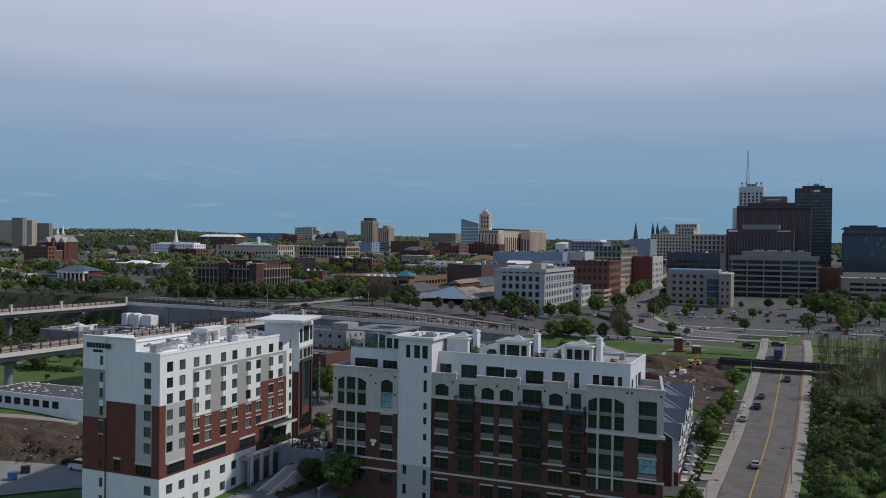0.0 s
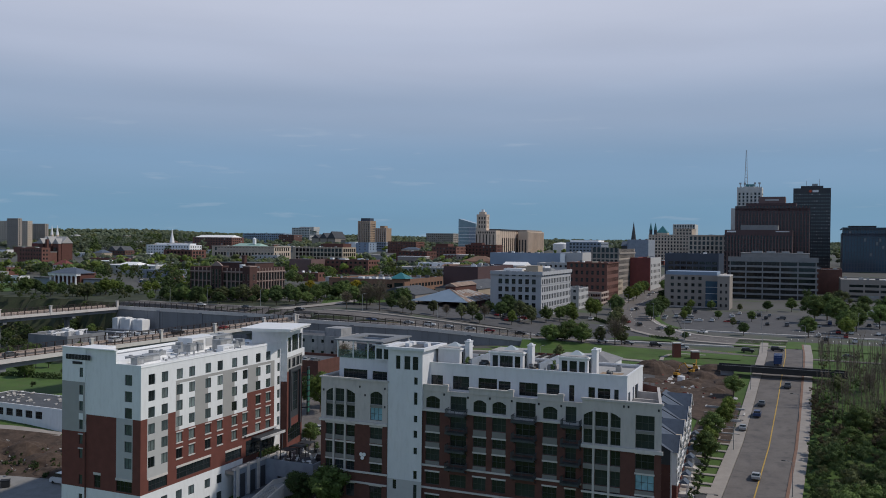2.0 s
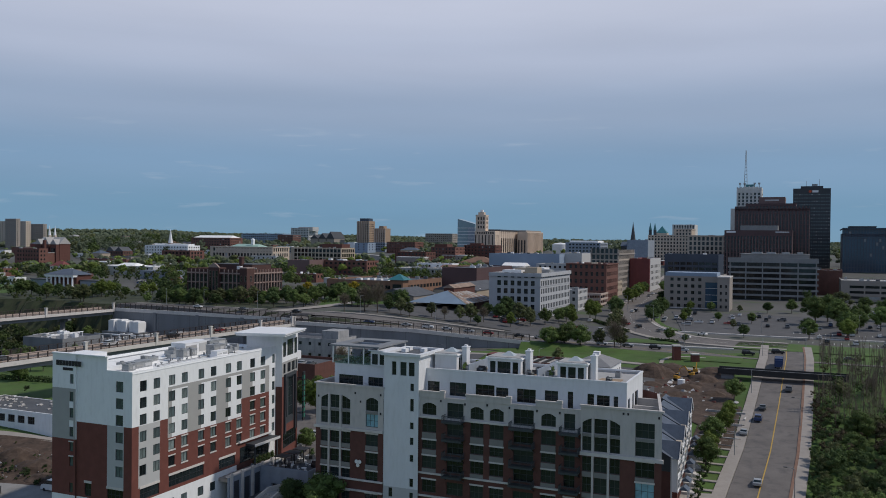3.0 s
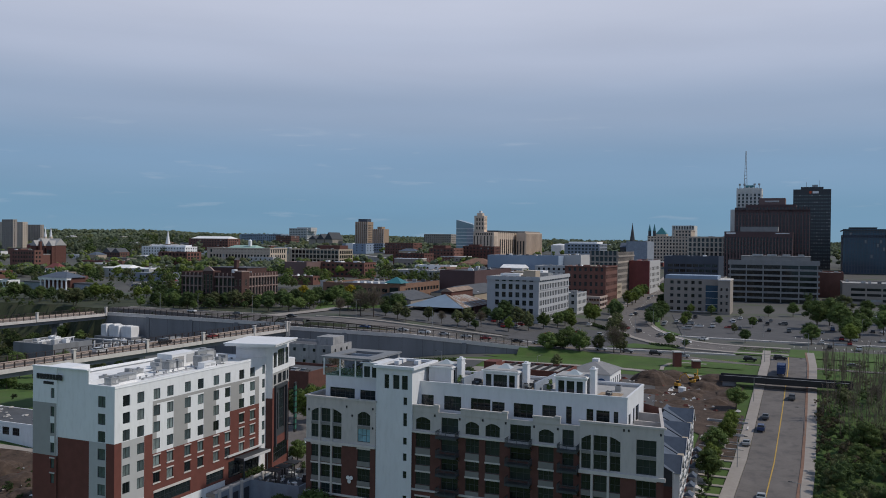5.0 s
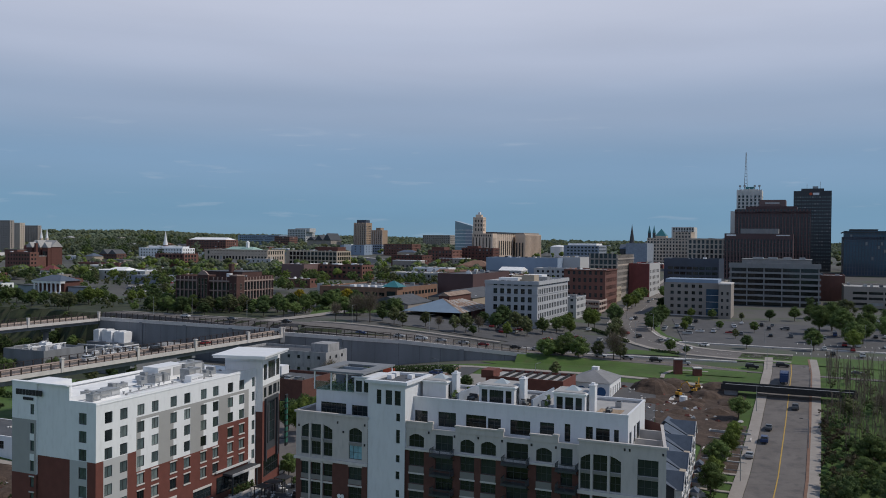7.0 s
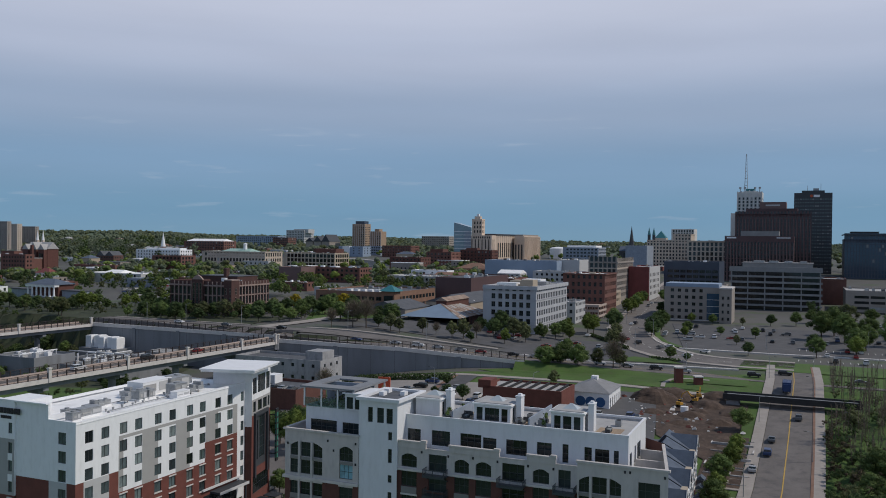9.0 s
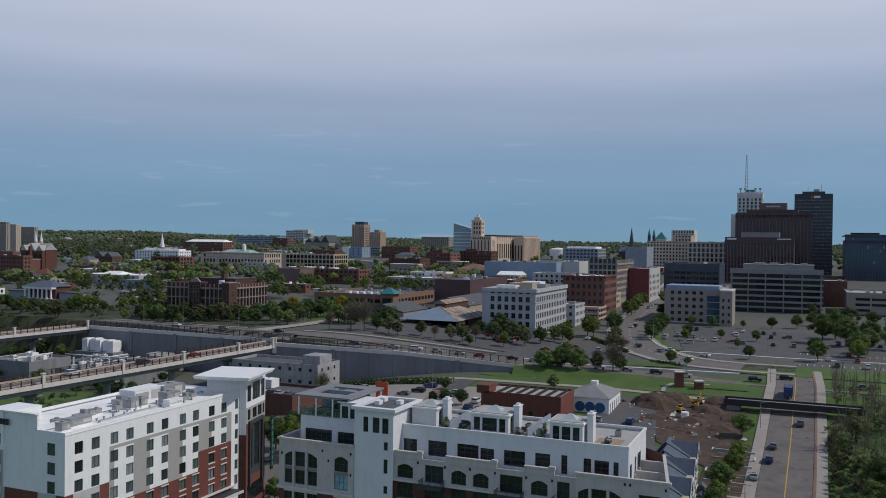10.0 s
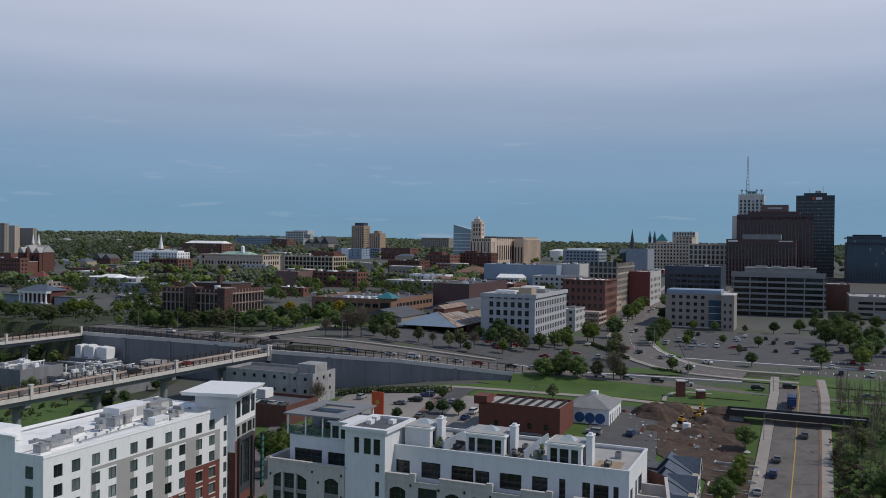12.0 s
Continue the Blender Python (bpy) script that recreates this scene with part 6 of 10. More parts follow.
def bk_extra(root, top):
    pier = Mesh(STONE_V).box(-0.4, 0.05, -0.22, 0.22, 0, top + 0.6).data("pilaster")
    for k in range(14):
        if not 16.2 < 0.6 + k * 2.65 < 23.6:
            part("pilaster", pier, root, "weathered stone pilaster", pose(0, 0.6 + k * 2.65, 0))
    for k in range(10):
        part("pilaster", pier, root, "weathered stone pilaster", pose(6.0 + k * 2.6, 0, 0, 0, 0, 90))
    part("corner_pavilion", Mesh(BRICK_V).box(-1.4, 5.0, -1.2, 3.2, 0, top + 1.4).box(-1.55, 5.1, -1.35, 3.3, top + 1.4, top + 1.9, STONE_V), root, "brick corner pavilion with a stone cap")
    for r in range(3):
        for h in (-0.4, 2.1):
            part("pavilion_window", far_window(0.9, 3.2, (1, 2), STONE_V), root, at=pose(-1.44, h, 4.9 + 4.6 * r))
        part("pavilion_window", far_window(1.4, 3.2, (2, 2), STONE_V), root, at=pose(2.2, -1.24, 4.9 + 4.6 * r, 0, 0, 90))
    arch = Mesh(BRICK_V).box(-1.0, 5, 16.6, 23.4, 0, top + 1.6)
    arch.poly([(-1.0, 16.6, top + 1.6), (-1.0, 23.4, top + 1.6), (-1.0, 21.6, top + 3.2), (-1.0, 20.0, top + 3.9), (-1.0, 18.4, top + 3.2)], STONE_V).poly([(0, 16.6, top + 1.6), (0, 23.4, top + 1.6), (0, 21.6, top + 3.2), (0, 20.0, top + 3.9), (0, 18.4, top + 3.2)], STONE_V)
    for a, b, c, d in ((16.6, 1.6, 18.4, 3.2), (18.4, 3.2, 20.0, 3.9), (20.0, 3.9, 21.6, 3.2), (21.6, 3.2, 23.4, 1.6)):
        arch.poly([(-1.0, a, top + b), (0, a, top + b), (0, c, top + d), (-1.0, c, top + d)], STONE_V)
    part("entrance_bay", arch, root, "entrance bay under a curved stone gable")
    for k in range(3):
        part("bay_window", far_window(1.3, 8.5, (1, 4), STONE_V), root, at=pose(-1.06, 17.9 + 2.1 * k, 10.4))
        part("bay_window", far_window(1.3, 3.2, (1, 2), STONE_V), root, at=pose(-1.06, 17.9 + 2.1 * k, 16.3))
    part("door", Mesh(BLACK).box(-1.1, -1.02, 18.6, 21.4, 0, 4.6), root)
    for a, b in ((8.0, 9.0), (15, 14)):
        part("chimney", Mesh(BRICK_V).box(a, a + 2.0, b, b + 1.8, 0, top + 6.5).box(a - 0.2, a + 2.2, b - 0.2, b + 2.0, top + 6.5, top + 7.0), root)
    part("roof_house", Mesh(BRICK_V).box(9, 26, 3, 27, top, top + 3.0).box(8.8, 26.2, 2.8, 27.2, top + 3.0, top + 3.3, ROOF_D), root)
    part("tank", Mesh(METAL_W).cyl(5, 8, top, top + 2.4, 1.5, n=16), root)
    for k in range(4):
        part("vent", Mesh(METAL).box(4 + 2 * k, 5 + 2 * k, 1.5, 2.5, top, top + 1.4), root)


building("victorian_block", -97.5, 446, 32, 38, 41.0, BRICK_V, "dark red-brick block with tall paired windows", base=23, front_w=(1.9, 2.65, 1.9, 3.0, 4.6, 3, 3.6, (2, 2)), side_w=(7.3, 2.6, 1.7, 3.0, 4.6, 3, 3.6, (2, 2)), bands=((2.0, 0.4, 0.25, STONE_V), (7.0, 0.35, 0.22, STONE_V), (11.6, 0.35, 0.22, STONE_V), (16.3, 0.7, 0.5, STONE_V)), roof_mat=ROOF_D, extra=bk_extra)

# the open market shed
mk = thing("market_shed", grid(14.7, 430, 20), "open steel market shed with a blue-grey hipped roof", "shed")
part("roof", Mesh(ROOF_B).hip(0, 46, 0, 32, 6.3, 12.0, ROOF_B, run=14), mk)
rng_m = random.Random(4)
sheets = [[], [], []]
for k in range(23):
    for r in range(5):
        a0, a1 = k / 23, (k + 0.95) / 23
        b0, b1 = r / 5, (r + 0.97) / 5
        edge = lambda a, b: ((0.4 + 45.2 * a) * (1 - b) + (14.2 + 17.6 * a) * b, -0.3 + 16.2 * b, 6.38 + 5.74 * b + 0.03 * (r % 2))
        sheets[rng_m.choice((0, 0, 1, 2))].append([edge(a0, b0), edge(a1, b0), edge(a1, b1), edge(a0, b1)])
for mat, some in zip((RUST, ROOF_G, BRICK_O), sheets):
    rr = Mesh(mat)
    for f in some:
        rr.poly(f)
    tagged(part("roof_sheet", rr, mk, "patchy rusted roof sheeting"), kind="stuff")
mon = Mesh(BRICK_D).box(16, 46, 13.2, 18.8, 9.0, 13.2)
part("monitor", mon, mk, "dark raised roof monitor")
part("monitor_roof", Mesh(RUST).hip(15.6, 46.4, 12.6, 19.4, 13.2, 15.0, run=0.2), mk, "rusted monitor roof")
part("side_wall", Mesh(BRICK_D).box(16, 46, 0.9, 1.2, -4, 6.3), mk)
for i in range(6):
    for y in (0.8, 31.2):
        part("post", Mesh(FRAME_D).box(0.8 + i * 9, 1.2 + i * 9, y, y + 0.4, -6, 6.3), mk)
part("back_wall", Mesh(CHARCOAL).box(30, 30.4, 1, 31, -4, 6.3), mk)
building("market_annex", -12, 455, 30, 24, 27.5, TAUPE, "low rendered annex beside the market", base=20, roof_mat=ROOF_D, extra=lambda r, top: part("gable_roof", Mesh(ROOF_D).hip(-0.5, 30.5, -0.5, 24.5, top + 0.9, top + 4.6, run=0.3), r))
building("warehouse", 22, 478, 50, 26, 29.5, TANW, "old tan warehouse with a dark gabled roof", base=18, front_w=(3, 4, 2, 4, 4, 2, 2.4, (2, 2)), extra=lambda r, top: part("gable_roof", Mesh(ROOF_D).hip(-0.5, 50.5, -0.5, 26.5, top + 0.9, top + 4.8, run=0.3), r))

# white hall with three blue discs, red-brick hall, grey utility building
wh = thing("white_hall", grid(57.4, 284.5, 11.2), "small white hall with three blue discs and a grey hipped roof", "hall")
b = Mesh(WHITE)
facade(b, "x", 0, 0, 13.0, -1, 5.9, [], WHITE, 0.2)
facade(b, "y", 0, 0, 17.0, -1, 5.9, [(1.5 + 3.2 * k, 2.6 + 3.2 * k, 1.2, 4.2) for k in range(5)], WHITE, 0.2)
b.poly([(17, 0, -1), (17, 13, -1), (17, 13, 5.9), (17, 0, 5.9)])
b.poly([(0, 13, -1), (17, 13, -1), (17, 13, 5.9), (0, 13, 5.9)])
part("wall", b, wh)
for k in range(5):
    put_window(wh, "y", 0, 2.05 + 3.2 * k, 2.7, window_data(1.1, 3.0, (1, 2)), 0.15)
part("roof", Mesh(SLATE).hip(-0.5, 17.5, -0.5, 13.5, 5.9, 9.0), wh)
part("roof_vent", Mesh(METAL_W).box(7.5, 10, 5.5, 7.5, 8.4, 9.7), wh)
for k in range(3):
    part("disc", Mesh(BLUE_P).cyl(8.9 - k * 3.1, 3.0, -0.09, -0.02, 1.55, n=28, axis="x"), wh, "blue painted disc")
rb = building("brick_hall", 41.0, 272, 15, 24.5, 19.0, BRICK, "low dark red-brick hall with a steel-ribbed flat roof", base=9, parapet=0.7, extra=lambda r, top: [part("roof_rib", Mesh(BLACK).box(0.5, 14.5, 1.6 + 3 * k, 1.9 + 3 * k, top + 0.02, top + 0.8), r) for k in range(7)] and [part("wall_window", far_window(1.2, 1.6, (2, 2)), r, at=pose(-0.03, 4 + 5 * k, 5.0)) for k in range(4)] and part("stair_block", Mesh(BRICK).box(0, 6, 22, 26, top, top + 2.4), r))
building("utility_building", -36.1, 322, 15, 36, 19.9, WALL_U, "grey rendered utility building with small windows", base=8, front_w=(3, 4.2, 1.2, 6, 4.2, 2, 1.2, (1, 1)), side_w=(3, 4.2, 1.2, 6, 4.2, 2, 1.2, (1, 1)), extra=lambda r, top: part("head_block", Mesh(WALL_U).box(3, 11, 1, 8, top, top + 3.6), r), roof_mat=ROOF_D)
building("garage_block", -39, 288, 18, 26, 15.6, BRICK_D, "low dark brick block with a black roof", base=6, roof_mat=ROOF_D)
cb = building("low_block", -92.7, 220.5, 14, 36, 13.0, WHITE, "low pale block with a strip of square windows", base=5, front_w=(9.6, 3.5, 2.4, 4.9, 3, 1, 1.9, (3, 2)), roof_mat=ROOF_D, parapet=0.08)
building("plant_building", -112, 345, 26, 34, 12.5, CONC_D, "low grey pump building in the valley", base=4, roof_mat=ROOF_D)
building("plant_block", -150, 352, 20, 22, 15.5, CONC_D, "stained concrete plant block in the valley", base=4, roof_mat=CONC_D)
for k in range(16):
    x_, y_ = -118 - 2.6 * k + (k % 3) * 3, 350 + 1.6 * k
    t = thing("pump_housing", grid(x_, y_, 12.6 if k < 8 else land(x_, y_)), "grey metal pump housing with a round cowl", "pump housing", "pump housings")
    part("cabinet", Mesh(METAL).box(0, 2.6, 0, 2.2, 0, 1.8), t)
    part("cowl", Mesh(METAL_W).cyl(1.3, 1.1, 1.8, 2.8, 0.9, n=14), t)


def plant_clutter(x, y, z, ul, vl, seed):
    """Fans, ducts and pipes that crowd the roof of a plant building."""
    rng = random.Random(seed)
    for k in range(9):
        u, v = rng.uniform(1, ul - 3), rng.uniform(1, vl - 3)
        t = thing("plant_unit", grid(x, y, z) @ pose(u, v, 0), "grey metal fan unit on a plant roof", "plant unit", "plant roof units")
        w, d, h = rng.uniform(1.4, 3.2), rng.uniform(1.4, 2.6), rng.uniform(0.9, 2.0)
        part("cabinet", Mesh(rng.choice((METAL, METAL, METAL_W, LIGHT_GREY))).box(0, w, 0, d, 0, h), t)
        part("fan_ring", Mesh(METAL_W).cyl(w / 2, d / 2, h, h + 0.4, min(w, d) * 0.4, n=14).cyl(w / 2, d / 2, h + 0.4, h + 0.42, min(w, d) * 0.34, n=14, mat=BLACK), t)
    for k in range(4):
        v = rng.uniform(2, vl - 2)
        run = Mesh(METAL_W if k % 2 else METAL).cyl(v, 0.9 + 0.3 * k, 1.5, ul - 1.5, 0.22, n=8, axis="x")
        for a in (2, ul / 2, ul - 2):
            run.box(a - 0.1, a + 0.1, v - 0.1, v + 0.1, 0, 0.9 + 0.3 * k)
        solid("plant_pipe", run, grid(x, y, z), "thick metal pipe at the pump plant", "pipe", "plant pipes")


plant_clutter(-112, 345, 12.54, 26, 34, 1)
plant_clutter(-150, 352, 15.54, 20, 22, 2)
plant_clutter(-118, 366, 12.64, 22, 34, 3)
tk = thing("tank_row", grid(-136.5, 400, 14.0), "row of white cooling tanks on a grey plant building", "tank")
for k in range(5):
    h = 4.6 if k < 3 else 5.0
    part("tank", Mesh(METAL_W).box(1.2 * (k % 2), 5 + 1.2 * (k % 2), k * 3.7, k * 3.7 + 3.2, 0, h).box(0.4 + 1.2 * (k % 2), 4.6 + 1.2 * (k % 2), k * 3.7 + 0.4, k * 3.7 + 2.8, h, h + 0.3), tk)
part("platform", Mesh(CONC_D).box(-2, 9, -2, 20, -9, 0), tk)
for k, (x_, y_, w_, d_, h_) in enumerate(((-104, 372, 10, 7, 3.4), (-108, 381, 9, 6, 3.0), (-113, 368, 8, 5, 2.6))):
    t = thing("chiller", grid(x_, y_, 12.4), "grey slatted cooling unit on the plant roof", "cooling unit", "cooling units")
    part("cabinet", Mesh(METAL).box(0, d_, 0, w_, 0, h_), t)
    part("top", Mesh(GREY).box(-0.3, d_ + 0.3, -0.3, w_ + 0.3, h_, h_ + 0.5), t)
    for q in range(5):
        part("slat", Mesh(FRAME_D).box(-0.06, -0.02, 0.4, w_ - 0.4, 0.4 + 0.5 * q, 0.6 + 0.5 * q), t)
for k in range(7):
    pipe = Mesh(METAL_W if k % 2 else METAL)
    x_, y_ = -120 - 4.2 * k, 372 + 1.5 * k
    pipe.cyl(0, 0.8, -5, 5, 0.35, n=10, axis="y").cyl(-5, 0, -2.0, 0.8, 0.35, n=10).cyl(0, 0, -2.0, 0.8, 0.3, n=10)
    solid("plant_pipe", pipe, grid(x_, y_, 14.6), "thick metal pipe at the pump plant", "pipe", "plant pipes")
building("pump_hall", -118, 366, 22, 34, 12.6, CONC_D, "long stained concrete pump hall", base=4, roof_mat=ROOF_D, parapet=0.4)
# columned house on the left, with an open lawn before it
FOOT.append((grid(-206, 500, 0).inverted(), 36, 40))
ch = building("columned_house", -227.5, 547, 12, 23, 33.2, BRICK_D, "dark brick house behind a white columned portico", base=25, front_w=(3.6, 3.9, 1.5, 3.6, 4, 1, 2.8, (2, 2)), roof_mat=ROOF_D, parapet=0.1)
for k in range(7):
    part("column", Mesh(WHITE).cyl(-2.8, 0.6 + 3.6 * k, 2.0, 7.0, 0.62, 0.5, 12).box(-3.5, -2.1, -0.1 + 3.6 * k, 1.3 + 3.6 * k, 1.4, 2.0).box(-3.4, -2.2, 0.0 + 3.6 * k, 1.2 + 3.6 * k, 7.0, 7.4), ch)
part("portico_beam", Mesh(WHITE).box(-3.6, 0, -0.6, 23.6, 7.4, 8.5).box(-3.9, 0, -0.9, 23.9, 8.5, 8.8), ch)
part("portico_floor", Mesh(CONC_D).box(-4.2, 0, -1, 24, -1, 1.4), ch)
part("pitched_roof", Mesh(SHINGLE).hip(-4.1, 13, -1, 24, 8.8, 12.2), ch)
for y0, y1 in ((-16, -0.9), (23.9, 42)):
    part("side_wing", Mesh(STEEL).box(2, 10, y0, y1, -2, 5.0).box(1.5, 10.5, y0 - 0.4, y1 + 0.4, 5.0, 5.6, ROOF_D), ch, "low grey side wing")

# ---------------------------------------------------------------- trees
ICO_V = [Vector(p).normalized() for p in ((0, 1, 1.618), (0, -1, 1.618), (0, 1, -1.618), (0, -1, -1.618), (1, 1.618, 0), (-1, 1.618, 0), (1, -1.618, 0), (-1, -1.618, 0), (1.618, 0, 1), (1.618, 0, -1), (-1.618, 0, 1), (-1.618, 0, -1))]
ICO_F = [f for f in itertools.combinations(range(12), 3) if all((ICO_V[a] - ICO_V[b]).length < 1.1 for a, b in itertools.combinations(f, 2))]


def foliage(me, rng, lobes, quads, leaf, k=0, core=0.55):
    """Uneven inner masses of leaf, with many small sprays standing out of them."""
    for lx, ly, lz, lr in lobes:
        n = len(me.v)
        me.v += [(lx + p.x * lr * core * rng.uniform(0.65, 1.2), ly + p.y * lr * core * rng.uniform(0.65, 1.2), lz + p.z * lr * core * rng.uniform(0.55, 1.05)) for p in ICO_V]
        me.f += [(n + a, n + b, n + c) for a, b, c in ICO_F]
        me.k += [k] * len(ICO_F)
    weights = [lobe[3] ** 2 for lobe in lobes]
    for lx, ly, lz, lr in rng.choices(lobes, weights, k=quads):
        d = Vector((rng.gauss(0, 1), rng.gauss(0, 1), rng.gauss(0.1, 1))).normalized()
        r = lr * rng.uniform(0.62, 1.12)
        c = Vector((lx + d.x * r, ly + d.y * r, lz + d.z * r * 0.85))
        t = d.cross(Vector((rng.gauss(0, 1), rng.gauss(0, 1), rng.gauss(0, 1)))).normalized()
        b = d.cross(t)
        s = leaf * rng.uniform(0.5, 1.5)
        o = d * (s * rng.uniform(-0.5, 0.5))
        n = len(me.v)
        me.v += [tuple(c - t * s - o), tuple(c - b * s * 0.6), tuple(c + t * s + o), tuple(c + b * s * 0.6)]
        me.f.append((n, n + 1, n + 2, n + 3))
        me.k.append(k)


def lobes_of(rng, height, radius, n, low=0.22):
    """Lobes spread over a rounded crown, the topmost drawn in a little."""
    mid, half, out = height * (low + 1) / 2, height * (1 - low) / 2, []
    for i in range(n):
        z = 1 - 2 * (i + rng.random()) / n
        a = i * 2.4 + rng.uniform(-0.5, 0.5)
        r = math.sqrt(1 - z * z) * rng.uniform(0.5, 0.86) * radius * (1 - 0.22 * max(0.0, z))
        out.append((r * math.cos(a), r * math.sin(a), mid + half * z * rng.uniform(0.62, 0.84), radius * rng.uniform(0.24, 0.4)))
    out.append((0, 0, mid, radius * 0.55))
    return out


def crown_data(name, seed, height, radius, leaf, mat, quads=420):
    rng = random.Random(seed)
    me = Mesh(mat)
    if mat is TWIG:
        for _ in range(quads):
            a, e = rng.uniform(0, 2 * math.pi), rng.uniform(0.35, 1.5)
            c = Vector((0, 0, height * rng.uniform(0.3, 0.62)))
            d = Vector((math.cos(a) * math.cos(e), math.sin(a) * math.cos(e), math.sin(e)))
            p = c + d * radius * rng.uniform(0.2, 0.85)
            q = p + (d + Vector((rng.gauss(0, 0.35), rng.gauss(0, 0.35), 0.25))) * rng.uniform(0.5, 1.5)
            s = (q - p).cross(Vector((rng.gauss(0, 1), rng.gauss(0, 1), rng.gauss(0, 1)))).normalized() * rng.uniform(0.02, 0.05)
            me.poly([p - s, p + s, q])
        rest = Mesh(LEAF_O)
        foliage(rest, rng, lobes_of(rng, height, radius * 0.9, 12), quads // 4, leaf, 0, 0.0)
        n = len(me.v)
        me.mats.append(LEAF_O)
        me.v += rest.v
        me.f += [tuple(n + i for i in f) for f in rest.f if len(f) == 4]
        me.k += [1 for f in rest.f if len(f) == 4]
    else:
        foliage(me, rng, lobes_of(rng, height, radius, 24), quads, leaf, 0, 0.66)
    return me.data(name)


def trunk_data(name, seed, height, radius):
    rng = random.Random(seed)
    me = Mesh(BARK)
    me.cyl(0, 0, -0.5, height * 0.55, height * 0.022, height * 0.013, 7)
    for k in range(6):
        a = rng.uniform(0, 2 * math.pi)
        z = height * rng.uniform(0.25, 0.5)
        e = Vector((math.cos(a) * radius * 0.6, math.sin(a) * radius * 0.6, height * rng.uniform(0.55, 0.8)))
        me.beam((0, 0, z), e, height * 0.012, height * 0.012)
    return me.data(name)


TREES = {}
for kind, mat, n, leaf, quads in (("green", LEAF, 4, 0.21, 3800), ("dark", LEAF_D, 4, 0.21, 3800), ("olive", LEAF_O, 3, 0.2, 2600), ("lime", LEAF_L, 3, 0.2, 3400), ("yellow", LEAF_Y, 1, 0.2, 3000), ("bare", TWIG, 3, 0.15, 2200)):
    TREES[kind] = []
    for i in range(n):
        h, r = 10.0, 3.8 + 0.5 * (i % 2)
        TREES[kind].append((trunk_data("trunk", 40 + i, h, r), crown_data("crown", 70 * len(TREES) + i, h, r, leaf, mat, quads)))
TREE_LABEL = {"lime": "fresh yellow-green spring tree", "green": "leafy green street tree", "dark": "dense dark green tree", "olive": "olive green tree in young leaf", "yellow": "yellow-leaved tree in spring leaf", "bare": "thin, nearly bare tree"}
rng_t = random.Random(11)


def tree(x, y, h, kind="green", wide=1.0, z=None, group="trees"):
    tr, cr = rng_t.choice(TREES[kind])
    s = h / 10
    z = land(x, y) if z is None else z
    t = thing("tree", Matrix.Translation((x, y, z)) @ Matrix.Rotation(rng_t.uniform(0, 6.28), 4, "Z") @ Matrix.Diagonal((s * wide, s * wide, s, 1)), TREE_LABEL[kind], "tree", group)
    part("trunk", tr, t)
    part("crown", cr, t)
    return t


# ---------------------------------------------------------------- the spread of the city
def city(name, x, y, ul, vl, roof, wall, label, pitch=4.2, storey=3.8, w=1.8, h=1.9, floors=None, base=None, **more):
    """A smaller block with plain rows of windows."""
    g = land(x, y)
    b = g - 2 if base is None else base
    n = floors or max(1, int((roof - b - 1.5) / storey))
    more.setdefault("joined", y > 900)
    spec = (pitch * 0.7, pitch, w, roof - b - 0.7 - h - storey * (n - 1), storey, n, h, (1, 1)) if n and pitch else None
    return building(name, x, y, max(ul, 8), max(vl, 8), roof, wall, label, base=b, front_w=spec, side_w=spec, **more)


city("apartment_slab", -722, 1500, 10, 125, 84, BEIGE, "long beige apartment slab on a hill")
city("apartment_tower", -709, 1440, 8, 26, 87, TAUPE, "taupe hillside apartment tower block")
city("apartment_slab", -738, 1600, 8, 46, 81, TAUPE, "taupe distant apartment slab block")
city("brick_apartments", -377, 815, 10, 32, 45.5, BRICK_F, "three-storey dark brick apartments", pitch=3.6, parapet=1.2)
city("white_house", -319, 735, 10, 15, 32.5, WHITE, "white house under a red hipped roof", pitch=3.6, floors=2, storey=3, extra=lambda r, top: part("hipped_roof", Mesh(BRICK_R).hip(-0.6, 10.6, -0.6, 15.6, top + 0.4, top + 4.6), r))
city("brick_shed", -308, 851, 18, 53, 35.4, BRICK_F, "long low red-brick building", pitch=7, roof_mat=ROOF_D)
city("white_shed", -236, 716, 26, 64, 33.6, LIGHT_GREY, "long low building under a white roof", pitch=9, roof_mat=ROOF_W, parapet=0.3, extra=lambda r, top: part("raised_roof", Mesh(ROOF_W).hip(4, 22, 26, 46, top + 0.1, top + 2.6, run=3), r))
city("blue_shed", -209, 668, 22, 27, 31.4, STEEL, "low blue-grey commercial building", pitch=6, roof_mat=ROOF_G)
city("gabled_houses", -388, 1058, 16, 28, 40.5, BRICK_K, "brown houses under twin gabled roofs", pitch=4, extra=lambda r, top: [part("gable_roof", Mesh(ROOF_D).hip(-0.5, 16.5, y_, y_ + 13.6, top + 0.4, top + 6.0, run=0.3), r) for y_ in (0.2, 14.2)])
city("white_long", -327, 1120, 24, 72, 47.5, WHITE, "long white flat-roofed building with a set-back storey", pitch=4.6, roof_mat=ROOF_W, extra=lambda r, top: part("upper_storey", Mesh(WHITE).box(6, 18, 4, 60, top, top + 2.8), r))
city("brick_works", -275, 953, 24, 40, 43.2, BRICK_F, "red-brick works with large windows", pitch=5, w=3.0, h=2.6)
city("brick_school", -316, 1300, 30, 74, 58.5, BRICK_F, "brick school under a white roof", pitch=5, w=2.6, roof_mat=ROOF_W, extra=lambda r, top: part("raised_roof", Mesh(ROOF_W).hip(2, 28, 2, 72, top + 0.8, top + 4.4, run=4), r))
